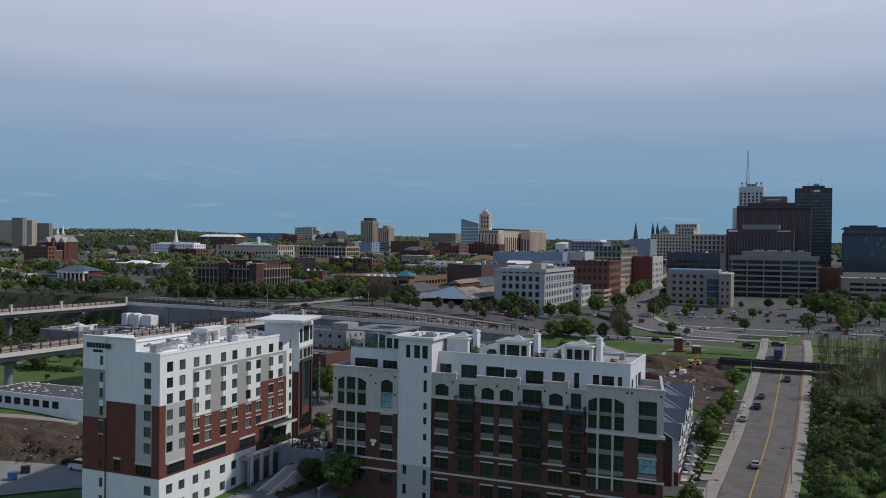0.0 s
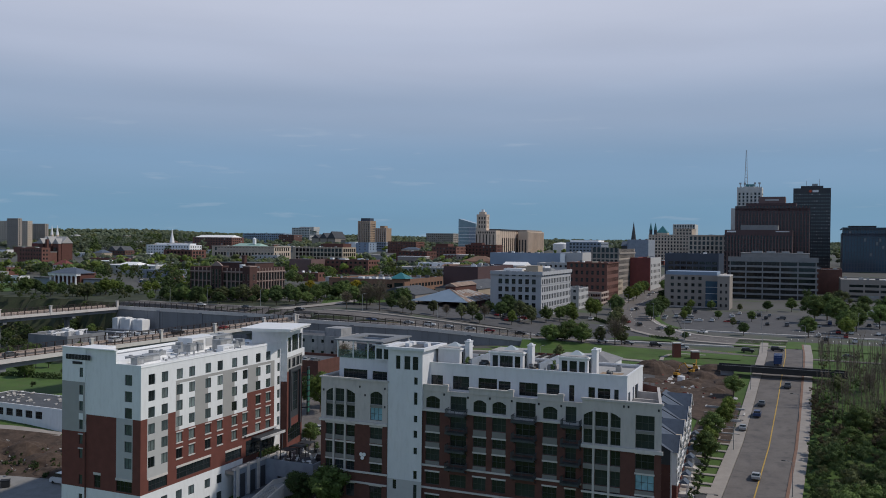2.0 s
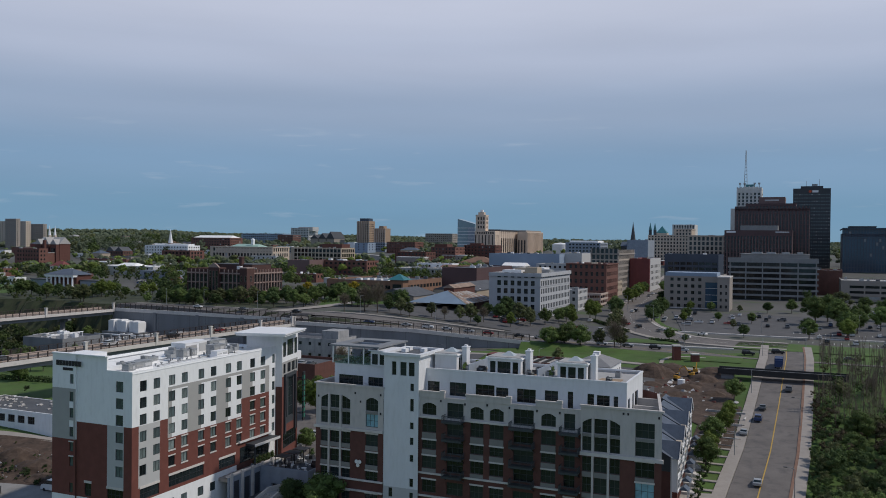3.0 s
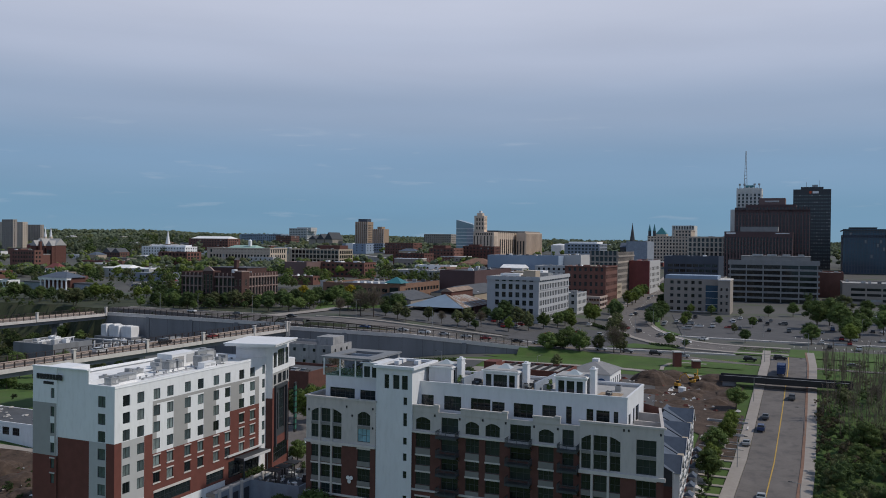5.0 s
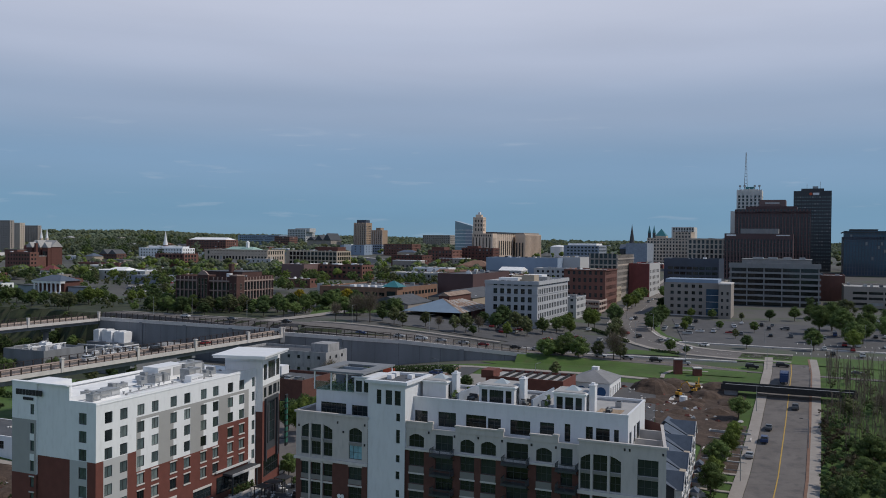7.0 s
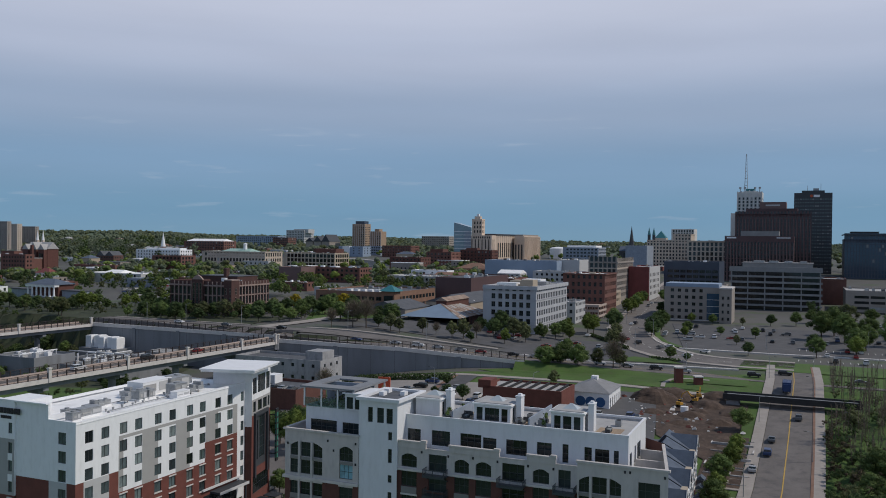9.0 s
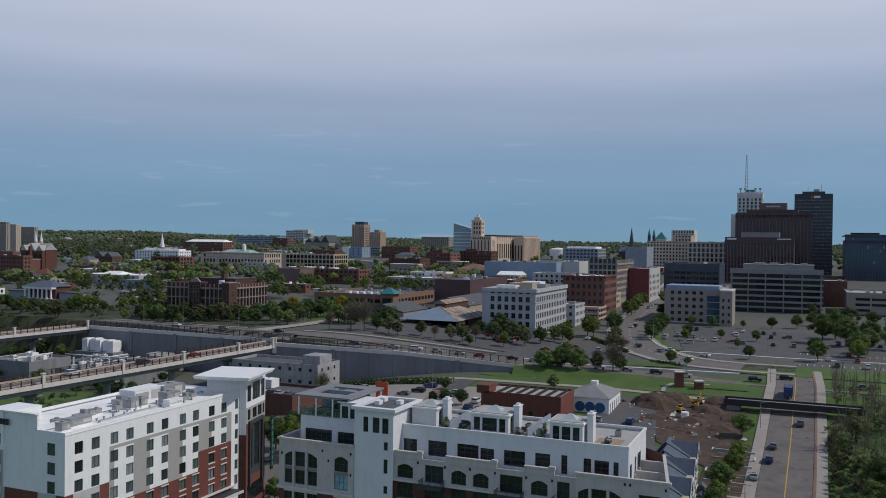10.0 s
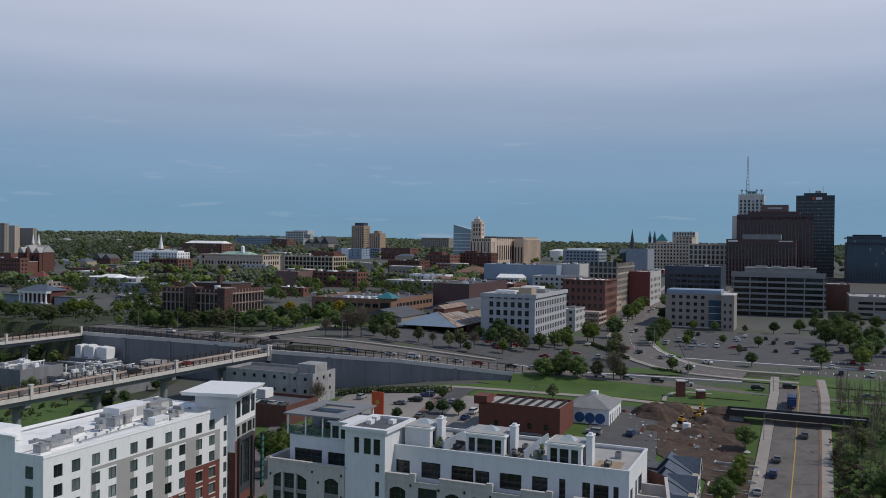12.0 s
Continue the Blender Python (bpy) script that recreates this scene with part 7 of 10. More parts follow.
city("arcade_building", -190, 984, 34, 88, 48, BEIGE, "pale stone building with rows of tall windows", pitch=4.4, w=2.6, h=3.8, storey=6, floors=2, cornice=(0.6, 1.0), extra=lambda r, top: [part("copper_roof", Mesh(material("pale_green_copper", (0.30, 0.44, 0.38), 0.7, spread=0.12)).hip(4, 26, 24, 64, top + 0.6, top + 4.0, run=5), r), part("cupola", Mesh(WHITE).box(10, 13, 34, 37, top + 3, top + 9).hip(9.6, 13.4, 33.6, 37.4, top + 9, top + 11), r)] + [part("window_arch", Mesh(BEIGE).cyl(3.1 + 4.4 * k, 17.6, -0.25, 0.02, 1.75, n=16, axis="x"), r) for k in range(18)])
city("grey_low", -180, 950, 12, 33, 38.5, LIGHT_GREY, "low grey building before the stone arcade", pitch=6, roof_mat=ROOF_G)
city("tan_warehouse", -108, 955, 30, 66, 48.0, TANW, "tan frame warehouse with large dark windows", pitch=4.7, w=3.6, h=3.6, storey=5.0, extra=lambda r, top: [part("pier", Mesh(BEIGE).box(-0.5, 0, 0.3 + 4.7 * k, 1.2 + 4.7 * k, 0, top + 0.9), r) for k in range(14)] + [part("roof_house", Mesh(BRICK_D).box(8, 26, 4, 30, top, top + 5), r)])
city("red_terrace", -61.5, 742, 22, 54, 39, BRICK_F, "long red-brick row with a grey roof", pitch=4.6, w=2.4, roof_mat=ROOF_D, extra=lambda r, top: part("roof_plant", Mesh(METAL_W).box(6, 10, 10, 14, top, top + 2).box(5, 12, 26, 32, top, top + 1.6).box(8, 11, 40, 43, top, top + 2.2), r))
city("pink_shed", -110, 738, 24, 22, 39.2, MAROON_L, "pinkish painted brick shed with a white roof", pitch=0, roof_mat=ROOF_W)
city("brick_loft", -129, 1118, 20, 31, 51, BRICK_D, "dark brick loft building")
city("blue_store", -108, 1293, 26, 41, 53, BLUE, "pale blue low store building", pitch=9, roof_mat=ROOF_W, extra=lambda r, top: part("white_bay", Mesh(WHITE).box(-1, 6, 22, 34, 0, top + 1.5), r))
city("glass_store", -85, 1345, 22, 30, 53.5, STEEL, "pale blue-grey glazed block", pitch=4, w=2.8, roof_mat=ROOF_W)
city("brick_store", -36, 1270, 30, 47, 55, BRICK_F, "red-brick flat-roofed store building", roof_mat=ROOF_W)
city("brick_store", -14, 928, 26, 37, 44.8, BRICK_D, "low dark brick flat-roofed building", roof_mat=ROOF_D)
city("brick_store", 19, 1000, 30, 31, 50, BRICK_F, "square red-brick store building", extra=lambda r, top: part("upper_storey", Mesh(BRICK_D).box(4, 20, 12, 28, top, top + 4), r))
city("brick_store", -18, 958, 14, 12, 44, BRICK_D, "narrow dark brick building")
city("brick_mill", 67, 1022, 22, 40, 52.5, BRICK_D, "dark red brick mill beside the silos", pitch=4.4, extra=lambda r, top: part("roof_house", Mesh(BRICK_D).box(4, 14, 20, 34, top, top + 3), r))
city("university_block", -329, 1798, 30, 105, 69, BLUE, "long blue-white university building", pitch=5, w=3.4, roof_mat=ROOF_W)
city("university_block", -297, 1736, 30, 36, 66, BRICK_F, "red-brick university block with a flat roof", w=2.8)
city("university_block", -300, 1960, 40, 48, 84, LIGHT_GREY, "pale grey flat-roofed university block", w=2.8, extra=lambda r, top: part("upper_storey", Mesh(LIGHT_GREY).box(4, 30, -8, 30, top - 6, top + 3), r))
city("white_shed", 12, 756, 16, 34, 37, WHITE, "low white shed under a flat white roof", pitch=8, roof_mat=ROOF_W)
city("rust_shed", 28, 735, 14, 44, 34, BRICK_F, "low brick shed under rusty roofs", pitch=6, extra=lambda r, top: part("rust_roof", Mesh(BRICK_O).hip(-0.4, 14.4, -0.4, 30, top + 0.4, top + 3.0, run=1), r))
city("white_roof_shop", 73, 738, 18, 20, 36, LIGHT_GREY, "pale shop with a white gabled roof", pitch=4, extra=lambda r, top: part("gable_roof", Mesh(ROOF_W).hip(-0.4, 18.4, -0.4, 20.4, top + 0.6, top + 3.6, run=0.3), r))
city("grey_block", 25, 1700, 60, 59, 72, TAUPE, "long grey distant office block")
city("low_works", 72, 1171, 30, 36, 49, CHARCOAL, "low dark works building")
city("grey_office", 189, 1008, 40, 42, 57, STEEL, "blue-grey office block with a white roof", roof_mat=ROOF_W, w=2.6, extra=lambda r, top: part("upper_storey", Mesh(WHITE).box(4, 34, 4, 38, top, top + 3), r))
city("red_roof_hall", 51, 821, 26, 34, 37, BRICK_O, "brick hall under a red hipped roof", extra=lambda r, top: part("hipped_roof", Mesh(BRICK_O).hip(-1, 27, -1, 35, top, top + 6), r))
city("red_hall", 166, 805, 26, 22, 42, BRICK_R, "hall under a dull red roof", extra=lambda r, top: part("barrel_roof", Mesh(BRICK_D).cyl(11, top - 4, 0, 26, 10, n=24, axis="x"), r))
pd = thing("parking_deck", grid(97.5, 516, 17), "small peach concrete parking deck with open levels", "parking deck")
FOOT.append((pd.matrix_world.inverted(), 20, 14))
for k in range(4):
    part("deck", Mesh(PEACH).box(0, 20, 0, 14, 3.0 * k, 3.0 * k + 0.35).box(-0.15, 0.1, 0, 14, 3.0 * k + 0.35, 3.0 * k + 1.35).box(0.1, 20, -0.15, 0.1, 3.0 * k + 0.35, 3.0 * k + 1.35), pd, "peach concrete level")
for x in (0.3, 6.6, 13, 19.4):
    for y in (0.3, 6.8, 13.4):
        part("column", Mesh(PEACH).box(x - 0.25, x + 0.25, y - 0.25, y + 0.25, 0, 9.2), pd)
city("row_shops", 120, 590, 30, 12, 30, TANW, "row of low tan shops", pitch=4)
city("white_works", 118, 700, 24, 40, 39, LIGHT_GREY, "pale flat-roofed works building")
city("brick_row", 60, 640, 30, 44, 36, BRICK_F, "low brick row with a white roof", roof_mat=ROOF_W)
city("grey_shed", 10, 680, 30, 50, 35, CONCRETE, "grey shed with a white roof", roof_mat=ROOF_W)
PALE_G = material("pale_blue_curtain_wall", (0.24, 0.33, 0.37), 0.12, spread=0.15, scale=0.05, fine=0.4, spec=0.7)


def glass_top(r, top):
    part("slant_top", Mesh(PALE_G).poly([(0, 0, top), (0, 28, top), (0, 28, top + 10), (0, 0, top + 2.5)]).poly([(20, 0, top), (20, 28, top), (20, 28, top + 10), (20, 0, top + 2.5)]).poly([(0, 0, top + 2.5), (20, 0, top + 2.5), (20, 28, top + 10), (0, 28, top + 10)]).poly([(0, 0, top), (20, 0, top), (20, 0, top + 2.5), (0, 0, top + 2.5)]), r)
    part("dark_core", Mesh(STEEL).box(-0.4, 8, 0, 11, 4, top - 2), r, "darker glazed bay")
    for k in range(6):
        part("floor_band", Mesh(METAL_W).box(-0.6, 8, -0.2, 28, top - 4 - 5 * k, top - 3.3 - 5 * k), r)


building("glass_tower", 53, 1290, 20, 28, 81.5, PALE_G, "slender pale glass block with a slanted top", parapet=0.2, extra=glass_top)
for x, y, r_, h, lab in ((61, 1340, 14, 17, "round white storage tank"), (173, 1225, 12, 14, "round white domed tank")):
    t = thing("storage_tank", pose(x, y, land(x, y)), lab, "tank")
    part("shell", Mesh(METAL_W).cyl(0, 0, -2, h, r_, n=28), t)
    part("dome", Mesh(METAL_W).cyl(0, 0, h, h + 1.6, r_, r_ * 0.6, 28).cyl(0, 0, h + 1.6, h + 2.4, r_ * 0.6, 0.1, 28), t)

# churches
def church(x, y, wall, roof_mat, label, length, width, eaves, ridge, spires, spire_h, spire_mat=WHITE):
    t = thing("church", grid(x, y, land(x, y) - 1), label, "church")
    FOOT.append((t.matrix_world.inverted(), width, length))
    part("nave", Mesh(wall).box(0, width, 0, length, 0, eaves), t)
    part("roof", Mesh(roof_mat).hip(-0.6, width + 0.6, -0.6, length + 0.6, eaves, ridge, run=0.3), t)
    for sx, sy, w in spires:
        part("tower", Mesh(wall).box(sx, sx + w, sy, sy + w, 0, ridge), t)
        part("spire", Mesh(spire_mat).cyl(sx + w / 2, sy + w / 2, ridge, ridge + spire_h, w * 0.62, 0.05, 8), t)
    for k in range(int(length / 6)):
        part("window", Mesh(GLASS).box(-0.05, 0.05, 2.5 + 6 * k, 4.5 + 6 * k, eaves * 0.35, eaves * 0.85), t)
    return t


tw_ch = thing("church", grid(-398, 898, 30), "dark brick church with grey cross gables and twin pale spires", "church")
FOOT.append((tw_ch.matrix_world.inverted(), 24, 31))
part("nave", Mesh(BRICK_D).box(4, 18, 0, 31, 0, 20.5), tw_ch)
part("nave_roof", Mesh(ROOF_G).hip(3.4, 18.6, -0.5, 31.5, 20.5, 27.6, run=0.4), tw_ch, "grey main roof")
for y0, y1, h in ((0.5, 8.5, 25.6), (11, 20, 27.6), (22.5, 30.5, 25.6)):
    part("transept", Mesh(BRICK_D).box(0, 5, y0, y1, 0, 20.0).poly([(0, y0, 20), (0, y1, 20), (0, (y0 + y1) / 2, h - 0.3)]), tw_ch)
    part("gable_roof", Mesh(ROOF_G).hip(-0.4, 11, y0 - 0.5, y1 + 0.5, 20.0, h, run=0.1), tw_ch, "grey gable roof")
    for k in range(3):
        part("window", far_window(1.6, 7.0, (1, 3)), tw_ch, at=pose(-0.04, y0 + (y1 - y0) * (k + 1) / 4, 12.5))
for y in (32.5, 24.5):
    part("belfry", Mesh(BEIGE).box(19, 21.6, y - 1.3, y + 1.3, 0, 29.5), tw_ch)
    part("spire", Mesh(WHITE).cyl(20.3, y, 29.5, 40.0, 1.5, 0.05, 8), tw_ch, "slender pale spire")
part("chimney", Mesh(BRICK_D).box(-8, -5.6, 8, 10.4, -6, 24.5), tw_ch, "tall brick chimney")
part("annex", Mesh(BRICK_F).box(-11, -0.4, 2, 14, -6, 11).box(-11.2, -0.2, 1.8, 14.2, 11, 11.6, ROOF_G), tw_ch, "brick annex")
church(-398, 1320, BRICK_F, ROOF_G, "brick church with a tall white steeple", 60, 24, 10, 15, ((2, 20, 6),), 22)
church(262, 1107, CHARCOAL, SHINGLE, "dark stone church with a tall slender spire", 28, 16, 16, 22, ((0, 10, 6),), 26, CHARCOAL)
hall = thing("concert_hall", grid(-190, 1560, 40), "dark concert hall with steep stepped roofs", "hall")
for k in range(3):
    part("roof_wedge", Mesh(CHARCOAL).hip(0, 40, 2 + 17 * k, 19 + 17 * k, 20, 33 - 3 * k, run=0.3).box(1, 39, 2.6 + 17 * k, 18.4 + 17 * k, 0, 20, TAUPE), hall)

# houses scattered among trees beyond the centre
rng_h = random.Random(5)


def free(x, y, margin):
    for inv, a, b in FOOT:
        p = inv @ Vector((x, y, 0))
        if -margin < p.x < a + margin and -margin < p.y < b + margin:
            return False
    return True


WALLS = [(BRICK_F, "small red-brick building among trees"), (BRICK_D, "small dark brick building among trees"), (LIGHT_GREY, "small pale grey building among trees"), (WHITE, "small white building among trees"), (TANW, "small tan building among trees"), (TAUPE, "small taupe building among trees"), (BRICK_R, "small painted brick building among trees"), (STEEL, "small blue-grey building among trees")]
made = 0
while made < 105:
    y = 830 + 1300 * rng_h.random() ** 1.2
    x = rng_h.uniform(-0.60, 0.36) * y + 6
    if not free(x, y, 14) or (x > 40 and y < 900):
        continue
    w, d, h = rng_h.uniform(12, 34), rng_h.uniform(10, 20), rng_h.choice((4, 5, 7, 7, 9, 11))
    wall, lab = rng_h.choice(WALLS)
    g = land(x, y)
    t = thing("low_building", grid(x, y, g - 2), lab, "building", "scattered low buildings")
    FOOT.append((t.matrix_world.inverted(), d, w))
    me = Mesh(wall)
    n = max(1, int(w / 4.5))
    holes = [(1.2 + 4.5 * k, 3.0 + 4.5 * k, 3.2 + 3.6 * r, 5.0 + 3.6 * r) for k in range(n) for r in range(max(1, int(h / 4))) if 3.0 + 4.5 * k < w - 0.4 and 5.0 + 3.6 * r < h + 1.8]
    facade(me, "x", 0, 0, w, 0, h + 2, holes, wall, 0.3)
    me.poly([(0, 0, 0), (d, 0, 0), (d, 0, h + 2), (0, 0, h + 2)]).poly([(d, 0, 0), (d, w, 0), (d, w, h + 2), (d, 0, h + 2)]).poly([(0, w, 0), (d, w, 0), (d, w, h + 2), (0, w, h + 2)])
    part("wall", me, t)
    # added black box: paints the unlit rooms seen through the unglazed holes
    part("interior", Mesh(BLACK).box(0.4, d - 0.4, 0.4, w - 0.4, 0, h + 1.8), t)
    if rng_h.random() < 0.35:
        part("roof", Mesh(rng_h.choice((SHINGLE, ROOF_D, ROOF_G, BRICK_O))).hip(-0.4, d + 0.4, -0.4, w + 0.4, h + 2, h + 5.5), t)
    else:
        part("roof", Mesh(rng_h.choice((ROOF_W, ROOF_G, ROOF_D, ROOF_W))).box(-0.1, d + 0.1, -0.1, w + 0.1, h + 2, h + 2.5), t)
    made += 1

for x, y, w, d, h, wall, roof in ((-330, 640, 26, 12, 5, LIGHT_GREY, ROOF_W), (-352, 700, 30, 14, 6, BRICK_F, ROOF_G), (-286, 585, 16, 10, 4.5, WHITE, ROOF_D), (-300, 700, 34, 14, 5, TAUPE, ROOF_W), (-268, 650, 18, 12, 5, BRICK_F, ROOF_W), (-180, 690, 22, 12, 6, BRICK_F, ROOF_D), (-150, 600, 20, 12, 5, STEEL, ROOF_G), (-140, 680, 30, 14, 6, LIGHT_GREY, ROOF_W), (-128, 570, 14, 10, 5, TANW, ROOF_G), (-238, 770, 26, 14, 7, BRICK_F, ROOF_W), (-400, 745, 24, 14, 6, STEEL, ROOF_W), (-160, 760, 24, 14, 7, BRICK_D, ROOF_G), (-262, 608, 12, 9, 6, WHITE, BRICK_O), (-90, 640, 26, 12, 6, BRICK_F, ROOF_W), (-60, 600, 22, 12, 5, LIGHT_GREY, ROOF_G)):
    if free(x, y, 1.0):
        city("low_building", x, y, d, w, land(x, y) + h, wall, "low flat-roofed building among the trees", pitch=4.5, floors=1, roof_mat=roof, parapet=0.5, group="low buildings among trees")

# ---------------------------------------------------------------- planting
ROADS = [(MAIN, 10.6), (RAMP, 8), (SMAIN, 12), (SIDE, 9), (UP, 6)]


def off_road(x, y):
    p = Vector((x, y))
    for line, w in ROADS:
        for a, b in zip(line, line[1:]):
            a, b = Vector(a), Vector(b)
            t = max(0, min(1, (p - a).dot(b - a) / (b - a).length_squared))
            if (p - a.lerp(b, t)).length < w:
                return False
    return True


JUNCTION = [(46, 349, 9, "green"), (52, 350, 10, "green"), (58, 347, 9.5, "green"), (66, 350, 8, "olive"), (71, 345, 12, "bare"), (74, 347, 8, "olive"), (45, 318, 6, "olive"), (60, 424, 8, "green"), (65, 434, 8, "green"), (69, 446, 8, "lime"), (79, 446, 11, "lime"), (83, 452, 10, "lime"), (97, 470, 11, "dark"), (89, 428, 9, "olive"), (85, 395, 8, "bare"), (110, 444, 8, "dark"), (113, 452, 10, "dark"), (118, 463, 10, "dark"), (124, 478, 11, "green"), (129, 492, 9, "dark"), (99, 368, 6, "green"), (104, 363, 4, "dark"), (126, 442, 6, "lime"), (132, 458, 7, "green"), (121, 548, 11, "lime"), (127, 562, 10, "lime"), (133, 579, 11, "green"), (141, 603, 11, "lime"), (150, 628, 10, "green"), (146, 560, 9, "dark"), (103, 500, 9, "green")]
STREET = [(-16, 399, 8, "olive"), (-2, 402, 7, "olive"), (16, 397, 9, "olive"), (22, 402, 8, "bare"), (34, 396, 7, "lime"), (-22, 409, 6, "dark"), (44, 405, 8, "olive"), (52, 414, 8, "green"), (-42, 399, 9, "bare"), (66, 420, 8, "lime"), (60, 388, 6, "green"), (170, 645, 11, "green"), (35, 428, 11, "dark"), (30, 412, 9, "dark"), (39, 409, 11, "olive"), (45, 424, 7, "olive"), (25, 425, 7, "dark"), (-12, 396, 7, "olive"), (4, 399, 6, "bare"), (11, 395, 8, "olive"), (19, 391, 5, "dark"), (-33, 403, 13, "bare"), (-27, 402, 14, "bare"), (-70, 472, 10, "yellow"), (-46, 484, 10, "yellow"), (81, 395, 10, "olive")]
RIGHT = [(150, 512, 6, "lime"), (160, 505, 6, "green"), (175, 500, 5, "olive"), (190, 498, 7, "dark"), (205, 500, 8, "green"), (220, 515, 8, "green"), (240, 530, 9, "dark"), (255, 515, 9, "green"), (147, 452, 5, "green"), (160, 440, 6, "green"), (142, 415, 5, "olive"), (172, 402, 7, "dark"), (205, 385, 9, "dark"), (215, 440, 11, "green"), (236, 455, 12, "green"), (8, 321, 4, "dark"), (-6, 292, 4, "dark"), (190, 435, 15, "green"), (196, 424, 14, "green"), (224, 479, 15, "olive"), (321, 600, 17, "olive"), (193, 398, 12, "green"), (161, 375, 9, "green"), (135, 381, 6, "dark"), (204, 452, 14, "green"), (210, 410, 12, "green"), (184, 388, 11, "green"), (230, 430, 12, "dark"), (178, 376, 9, "lime")]
NEAR = [(-20.5, 174.5, 10, "green"), (-26, 178, 7.5, "dark"), (-30, 213, 6, "green"), (-24, 222, 6, "dark"), (-29, 184, 6, "dark"), (50, 170, 6, "green"), (66, 212, 8, "green"), (69, 219, 7, "lime"), (73, 229, 8, "green"), (79, 238, 7, "lime"), (83, 246, 7, "lime"), (-31, 237, 11, "lime"), (-27, 243, 10, "lime"), (-36, 246, 9, "dark"), (-34, 262, 7, "dark"), (-48, 330, 8, "bare"), (-34, 318, 9, "bare"), (92, 268, 7, "green"), (8, 299, 5, "dark"), (13, 297, 5.5, "dark"), (4, 301, 4, "dark")]
for group, some in (("trees at the junction", JUNCTION), ("street trees", STREET), ("trees by the car park", RIGHT), ("trees between the blocks", NEAR)):
    for x, y, h, k in some:
        tree(x, y, h, k, group=group, wide=1.15 if k in ("green", "dark") else 1.0)


def scatter(n, x0, x1, y0, y1, kinds, h0, h1, seed, group, q_max=None, wide=1.15):
    rng = random.Random(seed)
    done = tries = 0
    while done < n and tries < n * 12:
        tries += 1
        x, y = rng.uniform(x0, x1), rng.uniform(y0, y1)
        if q_max is not None and x * V.x + y * V.y > q_max:
            continue
        if free(x, y, 3.0) and off_road(x, y):
            tree(x, y, rng.uniform(h0, h1), rng.choice(kinds), wide, group=group)
            done += 1


scatter(26, -62, -14, 424, 492, ("dark", "dark", "green"), 6, 10, 1, "park trees")
scatter(44, -150, -64, 416, 474, ("green", "dark", "olive", "dark"), 3.5, 9.5, 2, "trees by the brick block")
scatter(44, -270, -135, 424, 500, ("green", "olive", "dark", "lime"), 6, 10, 3, "valley edge trees")
scatter(24, -185, -95, 280, 372, ("dark", "olive", "green"), 4, 8, 8, "valley shrubs")


def scatter_pq(n, p0, p1, q0, q1, kinds, h0, h1, seed, group, wide=1.2):
    rng = random.Random(seed)
    for _ in range(n):
        x, y = pq(rng.uniform(p0, p1), rng.uniform(q0, q1))
        if free(x, y, 2.0) and off_road(x, y):
            tree(x, y, rng.uniform(h0, h1), rng.choice(kinds), wide, group=group)


scatter_pq(22, 168, 262, -34, -4, ("green", "lime", "olive", "green"), 6, 9, 9, "woods by the street")
scatter_pq(16, 250, 345, -56, -4, ("olive", "dark", "bare"), 5, 8, 10, "bare woods by the street")
rng_s = random.Random(15)
saplings = Mesh(TWIG)
for _ in range(150):
    cx, cy = pq(rng_s.uniform(258, 350), rng_s.uniform(-62, -0.5))
    if not (free(cx, cy, 2.0) and off_road(cx, cy)):
        continue
    for _ in range(5):
        a, r = rng_s.uniform(0, 6.28), rng_s.uniform(0.2, 2.4)
        foot = Vector((cx + r * math.cos(a), cy + r * math.sin(a), land(cx, cy) - 0.4))
        head = foot + Vector((rng_s.gauss(0, 0.7), rng_s.gauss(0, 0.7), rng_s.uniform(7.5, 12)))
        saplings.beam(foot, head, 0.07, 0.07)
        for _ in range(60):
            c = foot.lerp(head, rng_s.uniform(0.3, 1.0))
            d = Vector((rng_s.gauss(0, 0.5), rng_s.gauss(0, 0.5), rng_s.uniform(0.5, 1.3))) * rng_s.uniform(0.6, 1.5)
            w = d.cross(Vector((rng_s.gauss(0, 1), rng_s.gauss(0, 1), 0.1))).normalized() * 0.026
            saplings.poly([c - w, c + w, c + d])
solid("bare_saplings", saplings, label="tall bare brown saplings beside the street", category="trees", kind="stuff")
scatter_pq(5, 262, 300, 15, 20, ("green", "dark"), 5, 7, 12, "street trees")


def leaf_mass(name, label, spots, mats, seed, quads=330, leaf=0.34):
    """Trees too many to tell apart: leaf sprays of many crowns in one mesh."""
    rng = random.Random(seed)
    me = Mesh(*mats)
    for x, y, h in spots:
        g, r, k = land(x, y), h * rng.uniform(0.36, 0.5), rng.randrange(len(mats))
        n = 5 if h < 6 else 9
        lobes = [(x + u, y + v, g + w, q) for u, v, w, q in lobes_of(rng, h, r, n, 0.3)]
        foliage(me, rng, lobes, quads, leaf * h / 9, k, 0.62)
    return solid(name, me, label=label, category="trees", kind="stuff")


def spots(n, x0, x1, y0, y1, h0, h1, seed, gap=2.0):
    rng = random.Random(seed)
    out = []
    while len(out) < n:
        x, y = rng.uniform(x0, x1), rng.uniform(y0, y1)
        if noise.noise(Vector((x / 45, y / 45, seed))) > -0.22 and free(x, y, gap) and off_road(x, y):
            out.append((x, y, rng.uniform(h0, h1)))
    return out


